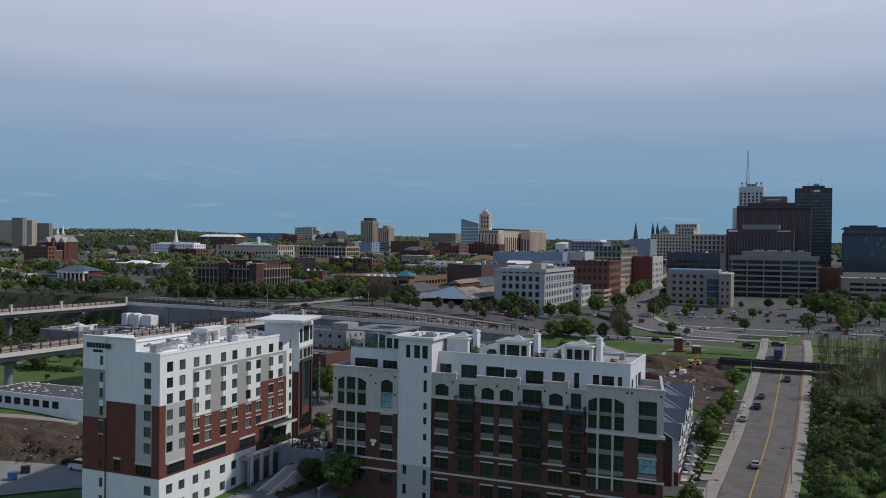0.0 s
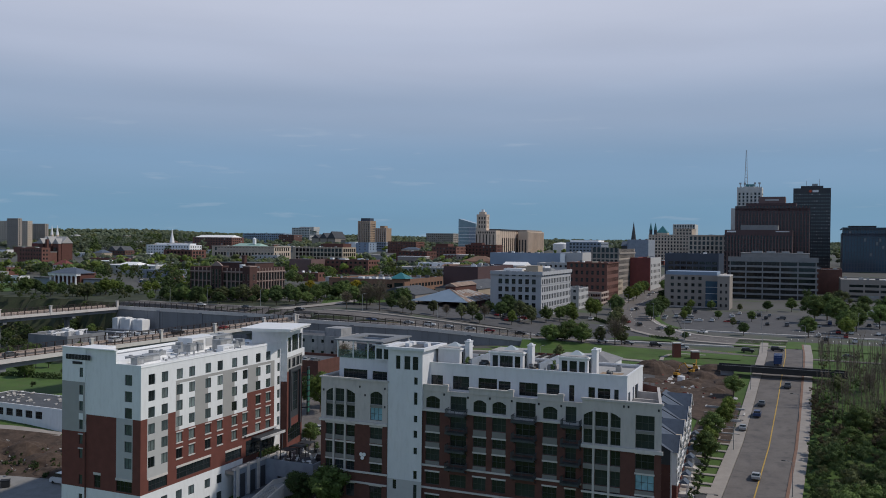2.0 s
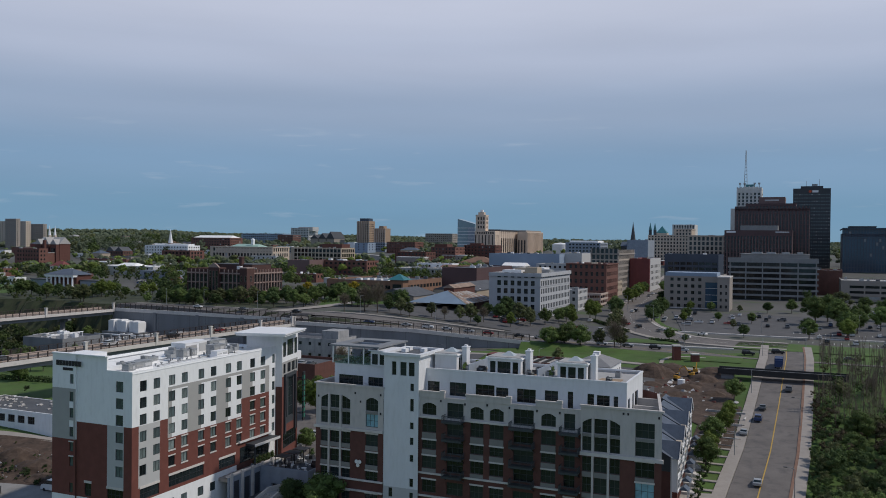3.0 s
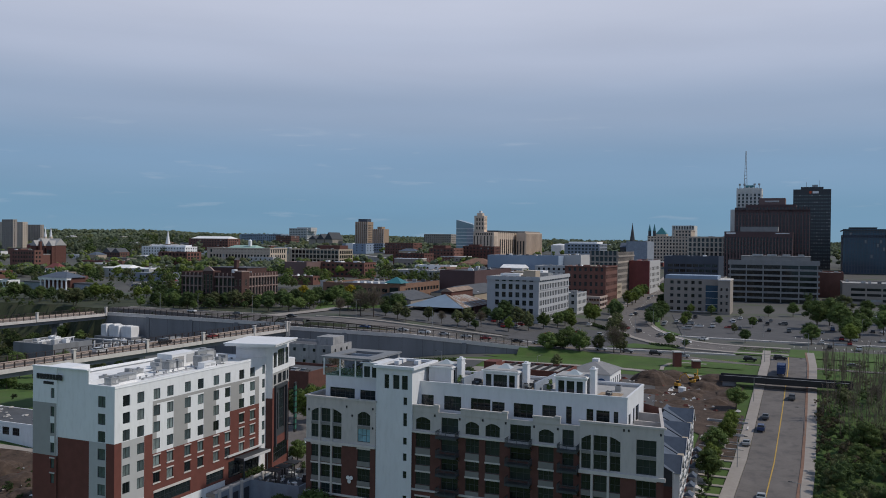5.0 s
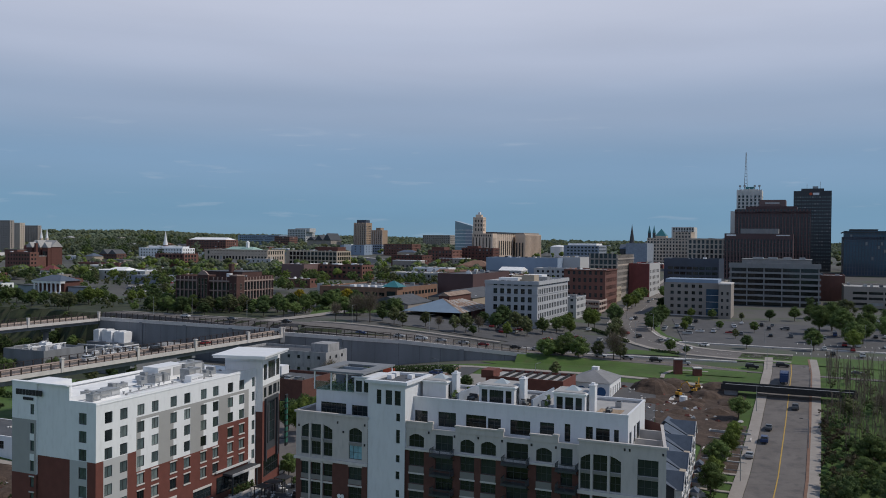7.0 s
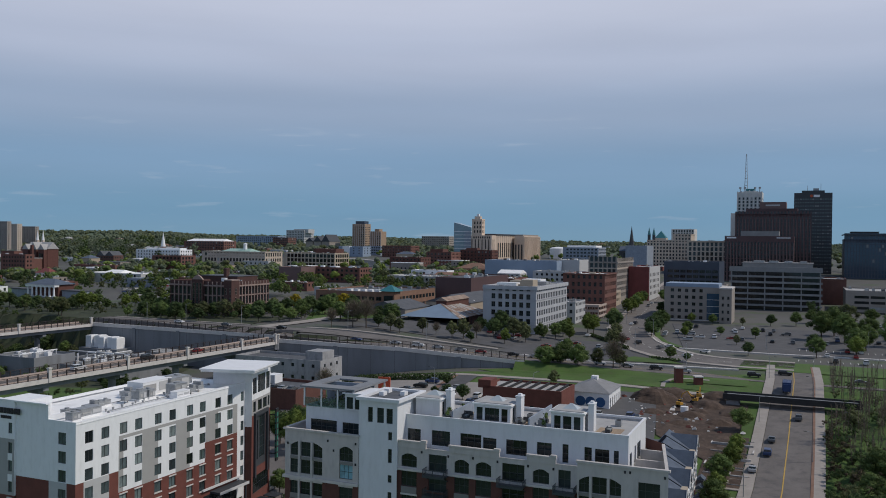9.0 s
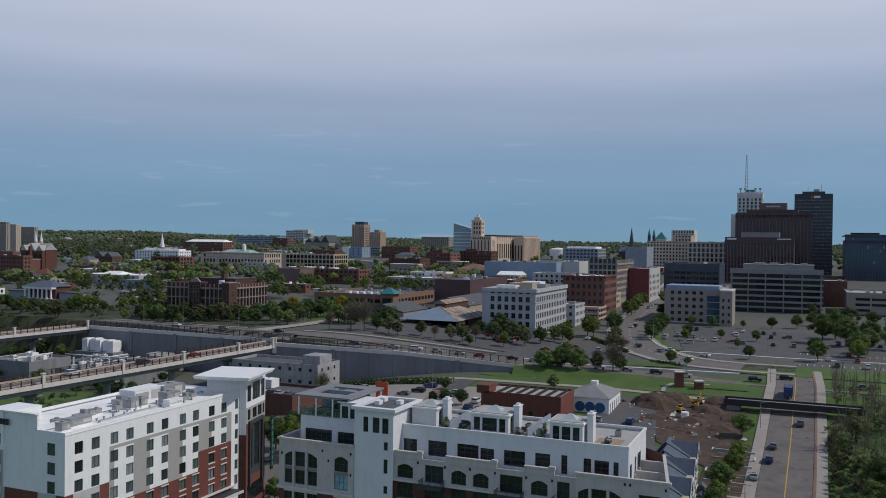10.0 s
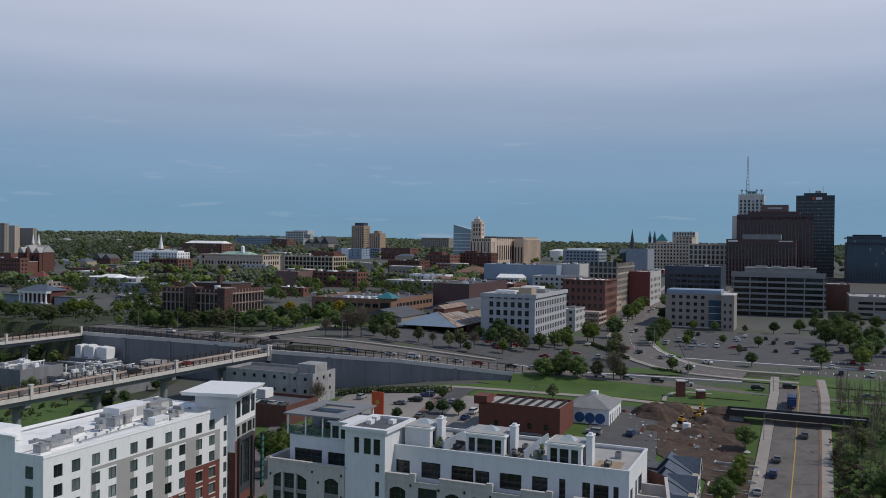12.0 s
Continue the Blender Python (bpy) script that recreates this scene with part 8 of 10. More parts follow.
leaf_mass("city_trees", "mixed green trees filling the city blocks", spots(290, -430, -100, 512, 790, 6, 12, 31) + spots(90, -110, 25, 556, 760, 7, 12, 32) + spots(26, 40, 125, 600, 760, 6, 9, 33), (LEAF, LEAF_D, LEAF_O, LEAF, LEAF_L, LEAF_D, LEAF_O, LEAF_L), 41)
wood_rng = random.Random(61)
leaf_mass("street_thicket", "dense fresh green thicket beside the street", [(*pq(wood_rng.uniform(168, 232), wood_rng.uniform(-50, -2.2)), wood_rng.uniform(4.5, 8)) for _ in range(230)] + [(*pq(wood_rng.uniform(178, 236), wood_rng.uniform(-3.0, 0.6)), wood_rng.uniform(2.2, 4.2)) for _ in range(60)], (LEAF_D, LEAF_D, LEAF, LEAF_D, LEAF_O), 62, quads=640, leaf=0.27)
leaf_mass("street_brush", "thin olive-brown brush beside the street", [(*pq(wood_rng.uniform(230, 268), wood_rng.uniform(-50, -2.2)), wood_rng.uniform(3.5, 6.5)) for _ in range(110)] + [(*pq(wood_rng.uniform(236, 300), wood_rng.uniform(-3.0, 0.6)), wood_rng.uniform(2.0, 3.6)) for _ in range(45)], (LEAF_D, TWIG_D, LEAF_O, TWIG_D), 63, quads=520, leaf=0.24)
leaf_mass("sapling_undergrowth", "low green undergrowth among bare saplings", [(*pq(wood_rng.uniform(258, 345), wood_rng.uniform(-60, -2.5)), wood_rng.uniform(2, 5)) for _ in range(170)], (LEAF_O, LEAF_D, LEAF), 63, quads=240, leaf=0.3)
leaf_mass("downtown_trees", "mixed green trees beside the downtown blocks", spots(60, 225, 430, 370, 548, 8, 14, 34), (LEAF, LEAF_D, LEAF_O), 42)
leaf_mass("valley_thicket", "low shrubs and thicket along the valley edge", spots(120, -300, -140, 420, 505, 2.5, 5, 35) + spots(60, -235, -158, 385, 440, 4, 8, 38) + spots(60, -205, -150, 350, 415, 4, 7, 39) + spots(70, -320, -118, 440, 525, 4, 7, 40) + spots(50, -190, -95, 265, 385, 2, 4, 36) + spots(150, -150, -60, 414, 474, 1.2, 3.6, 37) + spots(50, -60, -15, 424, 470, 1.2, 3.0, 45), (LEAF_O, LEAF_D, LEAF), 43)

# woods and gardens of the far city, as one mass of leaf clumps
fw = Mesh(WOODS_HAZED, LEAF_O, LEAF, LEAF_L)
rng_f = random.Random(21)
count = 0
while count < 6400:
    y = 720 + 2700 * rng_f.random() ** 1.35
    x = rng_f.uniform(-0.66, 0.62) * y
    if x > 60 and y < 1000 or (y < 1500 and not free(x, y, 4)):
        continue
    if noise.noise(Vector((x / 130, y / 190, 3))) < -0.12 and y < 1500:
        continue
    count += 1
    g, r, h = land(x, y), rng_f.uniform(3.5, 6.5), rng_f.uniform(8, 14)
    big = 1.0 if y < 1500 else 1.7
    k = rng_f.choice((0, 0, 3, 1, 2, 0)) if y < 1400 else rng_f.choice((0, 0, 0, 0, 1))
    lobes = [(x + rng_f.uniform(-0.5, 0.5) * r * big, y + rng_f.uniform(-0.5, 0.5) * r * big, g + h * rng_f.uniform(0.4, 0.75), r * big * rng_f.uniform(0.45, 0.75)) for _ in range(4)]
    foliage(fw, rng_f, lobes, 26, r * 0.15 * big, k, 0.86)
solid("far_woods", fw, label="far trees and gardens across the city", category="woods", kind="stuff")

leaf_mass("hill_woods", "tall dense woods along the left hill", [(x, y, h) for y, x, h in ((1120 + 6.2 * i, (-0.435 + 0.16 * ((i * 37) % 100) / 100) * (1120 + 6.2 * i), 15 + (i * 13) % 8) for i in range(110))], (WOODS_HAZED, LEAF, WOODS_HAZED, LEAF_O, LEAF_D, WOODS_HAZED), 44, quads=220)

# ---------------------------------------------------------------- lawns and kerbs round the junction
sheet("lawn", [(-160, 442), (-80, 406), (-66, 440), (-140, 472)], SCRUB, 0.22, label="grass bank behind the retaining wall", category="lawn")
sheet("lawn", [(-58, 428), (-22, 446), (-10, 500), (-64, 500)], GRASS, 0.22, label="small park lawn", category="lawn")
sheet("lawn", [(-175, 262), (-112, 232), (-96, 270), (-150, 305)], GRASS, 0.2, label="mown lawn below the bridge", category="lawn")
sheet("lawn", [(72, 366), (101, 356.5), (97, 366.5), (86, 376)], GRASS, 0.3, label="grass island between roads", category="lawn")
sheet("lawn", [(118, 346), (210, 306), (214, 330), (128, 366)], GRASS, 0.3, label="grass verge beside the car park", category="lawn")
sheet("lawn", [(74, 165), (110, 150), (128, 195), (88, 205)], GRASS, 0.25, label="grass verge beside the street", category="lawn")
ribbon("kerb", [(36, 372), (80, 358), (118, 344)], 0, 1.2, CONC_L, 0.5, label="pale kerb and walk", category="kerb", skirt=0.5)
ribbon("kerb", [(88.8, 400), (88.6, 425), (90, 448), (95, 478)], 0, 0.6, CONC_L, 0.45, label="pale kerb and walk", category="kerb", skirt=0.5)
ribbon("kerb", [(112, 402), (150, 384), (205, 362)], 0, 1.5, CONC_L, 0.45, label="pale kerb and walk", category="kerb", skirt=0.5)
ribbon("kerb", [(-150, 435), (-104, 414), (-78, 402)], 0, 1.6, PAVING, 0.6, label="pale pavement beside the upper street", category="pavement", skirt=0.6)
ribbon("pavement", [(-52, 393), (-20, 387), (30, 379)], 0, 2.2, PAVING, 0.6, label="pale pavement beside the upper street", category="pavement", skirt=0.5)
ribbon("pavement", [(-40, 345), (10, 341), (60, 322), (100, 303)], 0, 3.0, PAVING, 0.3, label="pale walk below the lawn", category="pavement", skirt=0.3)
for k in range(9):
    a = pq(262 + 0.2 * k, 118 + 5.5 * k)
    ribbon("road_line", [a, pq(268 + 0.2 * k, 118 + 5.5 * k)], 0, 0.15, LINE_W, 0.26, label="white parking bay line", category="road marking")


def hedge(line, w, h, label):
    """A clipped hedge: a leafy body of many small sprays along a line."""
    rng = random.Random(len(line) + int(w * 10))
    me = Mesh(LEAF_D)
    for p in path_points(line, 0.5):
        for _ in range(int(9 * w)):
            x, y, z = p.x + rng.uniform(-w, w) / 2, p.y + rng.uniform(-w, w) / 2, land(p.x, p.y) + rng.uniform(0.2, h)
            d = Vector((rng.gauss(0, 1), rng.gauss(0, 1), rng.gauss(0, 1))).normalized()
            t = d.orthogonal().normalized()
            b = d.cross(t)
            c, s = Vector((x, y, z)), 0.3
            me.poly([c - t * s, c - b * s, c + t * s, c + b * s])
    return solid("hedge", me, label=label, category="hedge")


hedge([(-30, 340), (-22, 342), (-12, 338), (10, 331)], 3.0, 2.2, "long clipped dark green hedge")
hedge([(80, 444), (84, 425), (88, 398)], 2.0, 1.4, "dark hedge beside the curving street")
hedge([(92, 372), (101, 364)], 1.6, 1.1, "low clipped hedge on a road island")
hedge([(-152, 302), (-128, 297)], 2.2, 1.8, "clipped green hedge by the lawn")

hedge([(-176, 268), (-150, 256), (-126, 246)], 2.4, 1.8, "clipped green hedge by the mown lawn")
sheet("lawn", [(-420, 520), (-250, 500), (-240, 620), (-420, 700)], GRASS, 0.2, step=12, label="lawns between the city trees", category="lawn")
sheet("lawn", [(-180, 540), (-110, 505), (-95, 560), (-170, 620)], GRASS, 0.2, step=12, label="lawns between the city trees", category="lawn")

# ---------------------------------------------------------------- between the hotel and the apartments
tr_wall = thing("terrace_wall", hotel.matrix_world @ pose(24.5, -2.6, 0), "blue-grey rendered terrace wall with pilasters", "wall")
part("wall", Mesh(STEEL).box(0, 19.5, 0, 0.4, -2, 8.6), tr_wall)
part("coping", Mesh(CONC_L).box(-0.2, 19.7, -0.2, 0.6, 8.6, 8.9), tr_wall)
for k in range(6):
    part("pilaster", Mesh(CONC_L).box(0.4 + 3.6 * k, 1.1 + 3.6 * k, -0.3, 0, -2, 9.3), tr_wall, "pale pilaster")
for k in range(5):
    part("niche", Mesh(CHARCOAL).box(1.7 + 3.6 * k, 3.4 + 3.6 * k, -0.06, -0.01, 1.0, 7.4), tr_wall, "dark recessed panel")
part("terrace", Mesh(PAVING).box(0, 20.5, 0.4, 2.6, 7.6, 8.3), tr_wall)
stairs = thing("outdoor_stairs", hotel.matrix_world @ pose(21.3, -9.4, 1.4, 0, 0, -20), "pale concrete outdoor stairs with side walls", "stairs")
for k in range(22):
    part("step", Mesh(CONCRETE).box(0.32 * k, 0.32 * k + 0.34, 0, 3.4, -1, 0.17 * (k + 1)), stairs)
for y in (-0.4, 3.4):
    sw = Mesh(CONC_L)
    sw.poly([(0, y, -1), (7.4, y, -1), (7.4, y, 4.6), (0, y, 0.9)]).poly([(0, y + 0.4, -1), (7.4, y + 0.4, -1), (7.4, y + 0.4, 4.6), (0, y + 0.4, 0.9)]).poly([(0, y, 0.9), (7.4, y, 4.6), (7.4, y + 0.4, 4.6), (0, y + 0.4, 0.9)]).poly([(0, y, -1), (0, y + 0.4, -1), (0, y + 0.4, 0.9), (0, y, 0.9)])
    part("side_wall", sw, stairs)
part("landing", Mesh(CONCRETE).box(7.0, 15.0, -0.4, 3.8, 2.0, 3.74), stairs)
part("landing_wall", Mesh(CONC_L).box(7.4, 15.0, 3.4, 3.8, 3.74, 4.7), stairs)
H = hotel.matrix_world


def yard(*pts):
    return [((H @ Vector((a, b, 0))).x, (H @ Vector((a, b, 0))).y) for a, b in pts]


sheet("yard", yard((2, -2.8), (2, -24), (40, -24), (40, -2.8)), CONC_D, 0.2, step=2, label="dark stained concrete yard", category="yard")
sheet("flower_bed", yard((22, -10.6), (20, -14), (36, -19), (38, -14)), EARTH, 0.3, step=2, label="dark planted bed beside the stairs", category="flower bed")
leaf_mass("bed_shrubs", "dark low shrubs beside the stairs", [(*yard((22 + 1.1 * k, -11.6 - 0.3 * k - (k % 3)))[0], 1.2 + 0.5 * (k % 3)) for k in range(14)] + [(*yard((18 + 1.2 * k, -3.8 - 0.2 * (k % 2)))[0], 1.0 + 0.4 * (k % 2)) for k in range(6)], (LEAF_D, LEAF_D, LEAF_O), 53, quads=140, leaf=0.8)
garden_wall = thing("garden_wall", H @ pose(24, -20.5, 0, 0, 0, 2), "stained concrete garden wall below the shrubs", "wall")
part("wall", Mesh(CONC_D).box(0, 12, 0, 0.4, 0, 4.2), garden_wall)
part("coping", Mesh(CONC_L).box(-0.1, 12.1, -0.1, 0.5, 4.2, 4.4), garden_wall)
annex = thing("parking_annex", grid(-25.5, 187.5, 0.5), "blue-grey garage annex with a dark doorway and roof parking", "garage")
am = Mesh(STEEL)
facade(am, "x", 0, 0, 15, -2, 7.2, [(5.0, 9.2, 0.5, 4.6)], STEEL, 0.5)
facade(am, "y", 0, 0, 14, -2, 7.2, [], STEEL, 0.3)
am.poly([(0, 15, -2), (14, 15, -2), (14, 15, 7.2), (0, 15, 7.2)]).poly([(14, 0, -2), (14, 15, -2), (14, 15, 7.2), (14, 0, 7.2)])
part("wall", am, annex)
# charcoal deck colour carries the shade that lies over the terrace
part("deck", Mesh(CHARCOAL).box(0.02, 13.98, 0.02, 14.98, 6.6, 7.1), annex, "terrace deck, coloured dark for shade and clutter")
part("door", Mesh(BLACK).box(0.5, 0.6, 4.9, 9.3, 0.4, 4.7), annex, "dark garage doorway")
FOOT.append((annex.matrix_world.inverted(), 14, 15))

sheet("path", [(-135, 226), (-93, 217.2), (-93.4, 220.3), (-135, 229)], PAVING, 0.24, label="pale dirt path below the low block", category="path")
sheet("road", [pq(183, 33), pq(187, 17.9), pq(198.5, 17.9), pq(196.5, 33)], ASPHALT, 0.27, label="side street joining the main street", category="road")
sheet("pavement", [pq(197, 33), pq(199.2, 19.6), pq(203.5, 19.6), pq(200.8, 33)], PAVING, 0.4, label="pale pavement on the street corner", category="pavement", skirt=0.4)

leaf_mass("terrace_shrubs", "dark shrubs around the terrace and lot", [(-37 + 1.3 * k, 203.5 + 0.9 * (k % 3), 2.0 + 0.7 * (k % 2)) for k in range(12)] + [(-21.5 + 0.4 * k, 206 + 4 * k, 2.2) for k in range(7)], (LEAF_D, LEAF), 52, quads=150, leaf=0.7)
for k in range(8):
    table = thing("terrace_table", annex.matrix_world @ pose(3 + 3.2 * (k % 4), 3.0 + 5.0 * (k // 4), 7.1), "white round terrace table", "table", "terrace tables")
    part("top", Mesh(METAL_W).cyl(0, 0, 0.7, 0.75, 0.6, n=14), table)
    part("stem", Mesh(METAL).cyl(0, 0, 0, 0.7, 0.06, n=8), table)
for a in (0.0, 14.7):
    part("parapet", Mesh(STEEL).box(0, 14, a, a + 0.3, 7.2, 8.1), annex)
part("parapet", Mesh(STEEL).box(0, 0.3, 0.3, 14.7, 7.2, 8.1), annex)
chair = Mesh(METAL_W).box(-0.25, 0.25, -0.25, 0.25, 0.42, 0.48).box(-0.25, -0.2, -0.25, 0.25, 0.48, 0.95)
for a, b in ((-0.22, -0.22), (0.18, -0.22), (-0.22, 0.18), (0.18, 0.18)):
    chair.box(a, a + 0.05, b, b + 0.05, 0, 0.42)
chair_mesh = chair.data("terrace_chair")
for k in range(18):
    ob_c = new("terrace_chair", chair_mesh)
    ob_c.matrix_world = annex.matrix_world @ pose(2.2 + 3.2 * (k % 4) + 0.9 * (k % 3), 2.0 + 2.4 * (k // 4) + 0.5 * (k % 2), 7.1, 0, 0, 67 * k)
    tagged(ob_c, "small white terrace chair", "chair", "terrace chairs")
rng_y = random.Random(19)
for k in range(9):
    px_, py_ = (0.9 + 1.55 * k, 14.0) if k < 5 else (13.0, 1.2 + 3.0 * (k - 5))
    tub = thing("terrace_planter", annex.matrix_world @ pose(px_, py_, 7.1), "dark planter box with a leafy shrub", "planter", "terrace planters")
    part("box", Mesh(CHARCOAL).box(-0.55, 0.55, -0.45, 0.45, 0, 0.7), tub)
    bush = Mesh(LEAF_D)
    foliage(bush, rng_y, [(0, 0, 1.3, 0.8), (0.2, 0.1, 1.9, 0.6)], 90, 0.16, 0, 0.7)
    part("shrub", bush, tub)
for k in range(3):
    bo = thing("awning_frame", annex.matrix_world @ pose(3.5 + 3.6 * k, 8.5, 7.1), "dark steel pergola frame over the terrace", "pergola", "terrace pergolas")
    for a in (-1.3, 1.3):
        for b in (-1.3, 1.3):
            part("post", Mesh(BLACK).box(a - 0.07, a + 0.07, b - 0.07, b + 0.07, 0, 2.6), bo)
    part("top_frame", Mesh(BLACK).box(-1.5, 1.5, -1.5, 1.5, 2.6, 2.72), bo)

# ---------------------------------------------------------------- the townhouses
def townhouse(p, q, w, d, eave, turned, rd=13.0):
    x, y = pq(p, q)
    g = land(x, y)
    t = thing("townhouse", grid(x, y, g), "brick and white townhouse under a blue-grey shingle roof", "house", "townhouse row")
    FOOT.append((t.matrix_world.inverted(), w, d))
    e = eave - g
    b = Mesh(BRICK)
    wins = [(h - 0.6, h + 0.6, z, z + 1.7) for h in (1.6, w - 1.6) for z in (1.2, 4.4, 7.6, 10.8) if z + 1.7 < e - 0.4]
    mat = lambda h, z: BRICK_D if z < e * 0.72 else CHARCOAL
    facade(b, "y", 0, 0, w, -3, e, wins, mat, 0.2, cuts_z=(e * 0.72,))
    facade(b, "x", 0, 0, d, -3, e, [(h - 0.6, h + 0.6, z, z + 1.7) for h in (2.5, 6.5, 10.5) for z in (1.2, 4.4, 7.6, 10.8) if z + 1.7 < e - 0.4], mat, 0.2, cuts_z=(e * 0.72,))
    b.poly([(w, 0, -3), (w, d, -3), (w, d, e), (w, 0, e)], BRICK)
    b.poly([(0, d, -3), (w, d, -3), (w, d, e), (0, d, e)], BRICK)
    part("wall", b, t)
    wd = window_data(1.2, 1.7, (2, 2), FRAME_W)
    for o in wins:
        put_window(t, "y", 0, (o[0] + o[1]) / 2, (o[2] + o[3]) / 2, wd, 0.12)
    for h in (2.5, 6.5, 10.5):
        for z in (1.2, 4.4, 7.6, 10.8):
            if z + 1.7 < e - 0.4:
                put_window(t, "x", 0, h, z + 0.85, wd, 0.12)
    part("roof", Mesh(SHINGLE).poly([(-0.05, -0.5, e - 0.2), (w + 0.05, -0.5, e - 0.2), (w + 0.05, rd * 0.42, e + 3.0), (-0.05, rd * 0.42, e + 3.0)]).poly([(-0.05, rd * 0.42, e + 3.0), (w + 0.05, rd * 0.42, e + 3.0), (w + 0.05, rd * 0.6, e + 0.2), (-0.05, rd * 0.6, e + 0.2)]).poly([(0, 0, e - 0.1), (0, rd * 0.6, e - 0.1), (0, rd * 0.42, e + 2.98)], CHARCOAL).poly([(w, 0, e - 0.1), (w, rd * 0.6, e - 0.1), (w, rd * 0.42, e + 2.98)], CHARCOAL), t)
    part("flat_roof", Mesh(ROOF_D).box(0.1, w - 0.1, rd * 0.58, d - 0.1, e - 0.2, e + 0.3).box(0.1, w - 0.1, d - 0.4, d - 0.1, e + 0.3, e + 1.0, BRICK_D), t, "dark flat roof")
    skin = WHITE if not turned else TANW
    gb = Mesh(skin)
    gb.box(w * 0.2, w * 0.8, -1.2, 0, 3.2, e + (0 if not turned else 0.9)).box(w * 0.2, w * 0.8, -1.2, 0, -1, 3.2, BRICK)
    trim = Mesh(FRAME_W)
    for z in (3.2, 6.4, 9.6, e - 0.25):
        if z < e:
            trim.box(w * 0.17, w * 0.83, -1.36, -1.2, z - 0.14, z + 0.14).box(0, w * 0.17, -0.14, 0, z - 0.12, z + 0.12).box(w * 0.83, w, -0.14, 0, z - 0.12, z + 0.12)
    trim.box(0, 0.22, -0.3, 0, 0, e).box(w * 0.19, w * 0.23, -1.3, -1.2, 3.2, e).box(w * 0.77, w * 0.81, -1.3, -1.2, 3.2, e)
    part("trim", trim, t, "white painted trim")
    part("stoop", Mesh(CONC_L).box(w * 0.55, w * 0.95, -3.4, -1.2, -0.5, 0.9), t, "pale concrete stoop")
    for k in range(5):
        part("step", Mesh(CONC_L).box(w * 0.6, w * 0.9, -3.4 - 0.32 * (k + 1), -3.4 - 0.32 * k, -0.5, 0.75 - 0.17 * k), t)
    part("porch_roof", Mesh(SHINGLE).hip(w * 0.52, w * 0.98, -3.3, -1.2, 3.2, 4.0, run=0.2), t)
    part("porch_post", Mesh(FRAME_W).box(w * 0.56, w * 0.59, -3.1, -2.95, 0.9, 3.2), t)
    part("porch_post", Mesh(FRAME_W).box(w * 0.91, w * 0.94, -3.1, -2.95, 0.9, 3.2), t)
    if not turned:
        gb.poly([(w * 0.14, -1.2, e), (w * 0.86, -1.2, e), (w * 0.5, -1.2, e + 2.6)], STEEL)
        gr = Mesh(SHINGLE)
        for a in (0.08, 0.92):
            gr.poly([(w * a, -1.6, e - 0.4), (w * 0.5, -1.6, e + 2.9), (w * 0.5, 4.6, e + 2.9), (w * a, 4.6, e - 0.4)])
        part("gable_roof", gr, t)
        vb = Mesh(FRAME_W)
        for a in (0.08, 0.92):
            vb.beam((w * a, -1.63, e - 0.5), (w * 0.5, -1.63, e + 2.8), 0.1, 0.34)
        vb.box(w * 0.2, w * 0.8, -1.3, -1.2, e + 0.3, e + 0.5).box(w * 0.48, w * 0.52, -1.3, -1.2, e + 0.5, e + 2.2)
        part("barge_board", vb, t, "white barge boards")
    part("bay", gb, t, "pale projecting bay")
    for z in (3.6, 6.8, 10.0):
        if z + 1.8 < e:
            put_window(t, "y", -1.2, w * 0.5, z + 1.1, window_data(w * 0.42, 2.0, (3, 2), FRAME_W), -0.03, name="bay_window")
    return t


for k in range(7):
    townhouse(191 + 6.3 * k, 28.0 + 0.4 * k, 6.2, 22, 12.6 + 0.45 * k, k % 2)
for k in range(8):
    ribbon("garden_path", [pq(193 + 6.3 * k, 19.6), pq(193 + 6.3 * k, 27.4)], 0, 1.1, PAVING, 0.3, label="pale garden path to a townhouse", category="path", skirt=0.2)

leaf_mass("front_shrubs", "dark shrubs in the townhouse front gardens", [(*pq(192 + 1.35 * k, 23.2 + 2.2 * ((k * 7) % 3) / 3), 1.2 + 0.9 * ((k * 5) % 4) / 4) for k in range(40)], (LEAF_D, LEAF_D, LEAF), 64, quads=120, leaf=0.8)

# ---------------------------------------------------------------- the railway bridge over the street
rbx, rby = pq(308, -9)
rail_br = thing("railway_bridge", grid(rbx, rby, 15.3), "dark steel railway bridge over the street", "bridge")
part("deck", Mesh(CONC_D).box(0, 5, 0, 38, -0.6, 0), rail_br)
part("girder", Mesh(BLACK).box(-0.3, 0, -1, 39, -1.3, 0.6), rail_br)
part("girder", Mesh(BLACK).box(5, 5.3, -1, 39, -1.3, 0.6), rail_br)
for y in (0, 34):
    part("abutment", Mesh(CONC_D).box(0.3, 4.8, y, y + 4, -9, -0.6), rail_br, "stained concrete abutment")

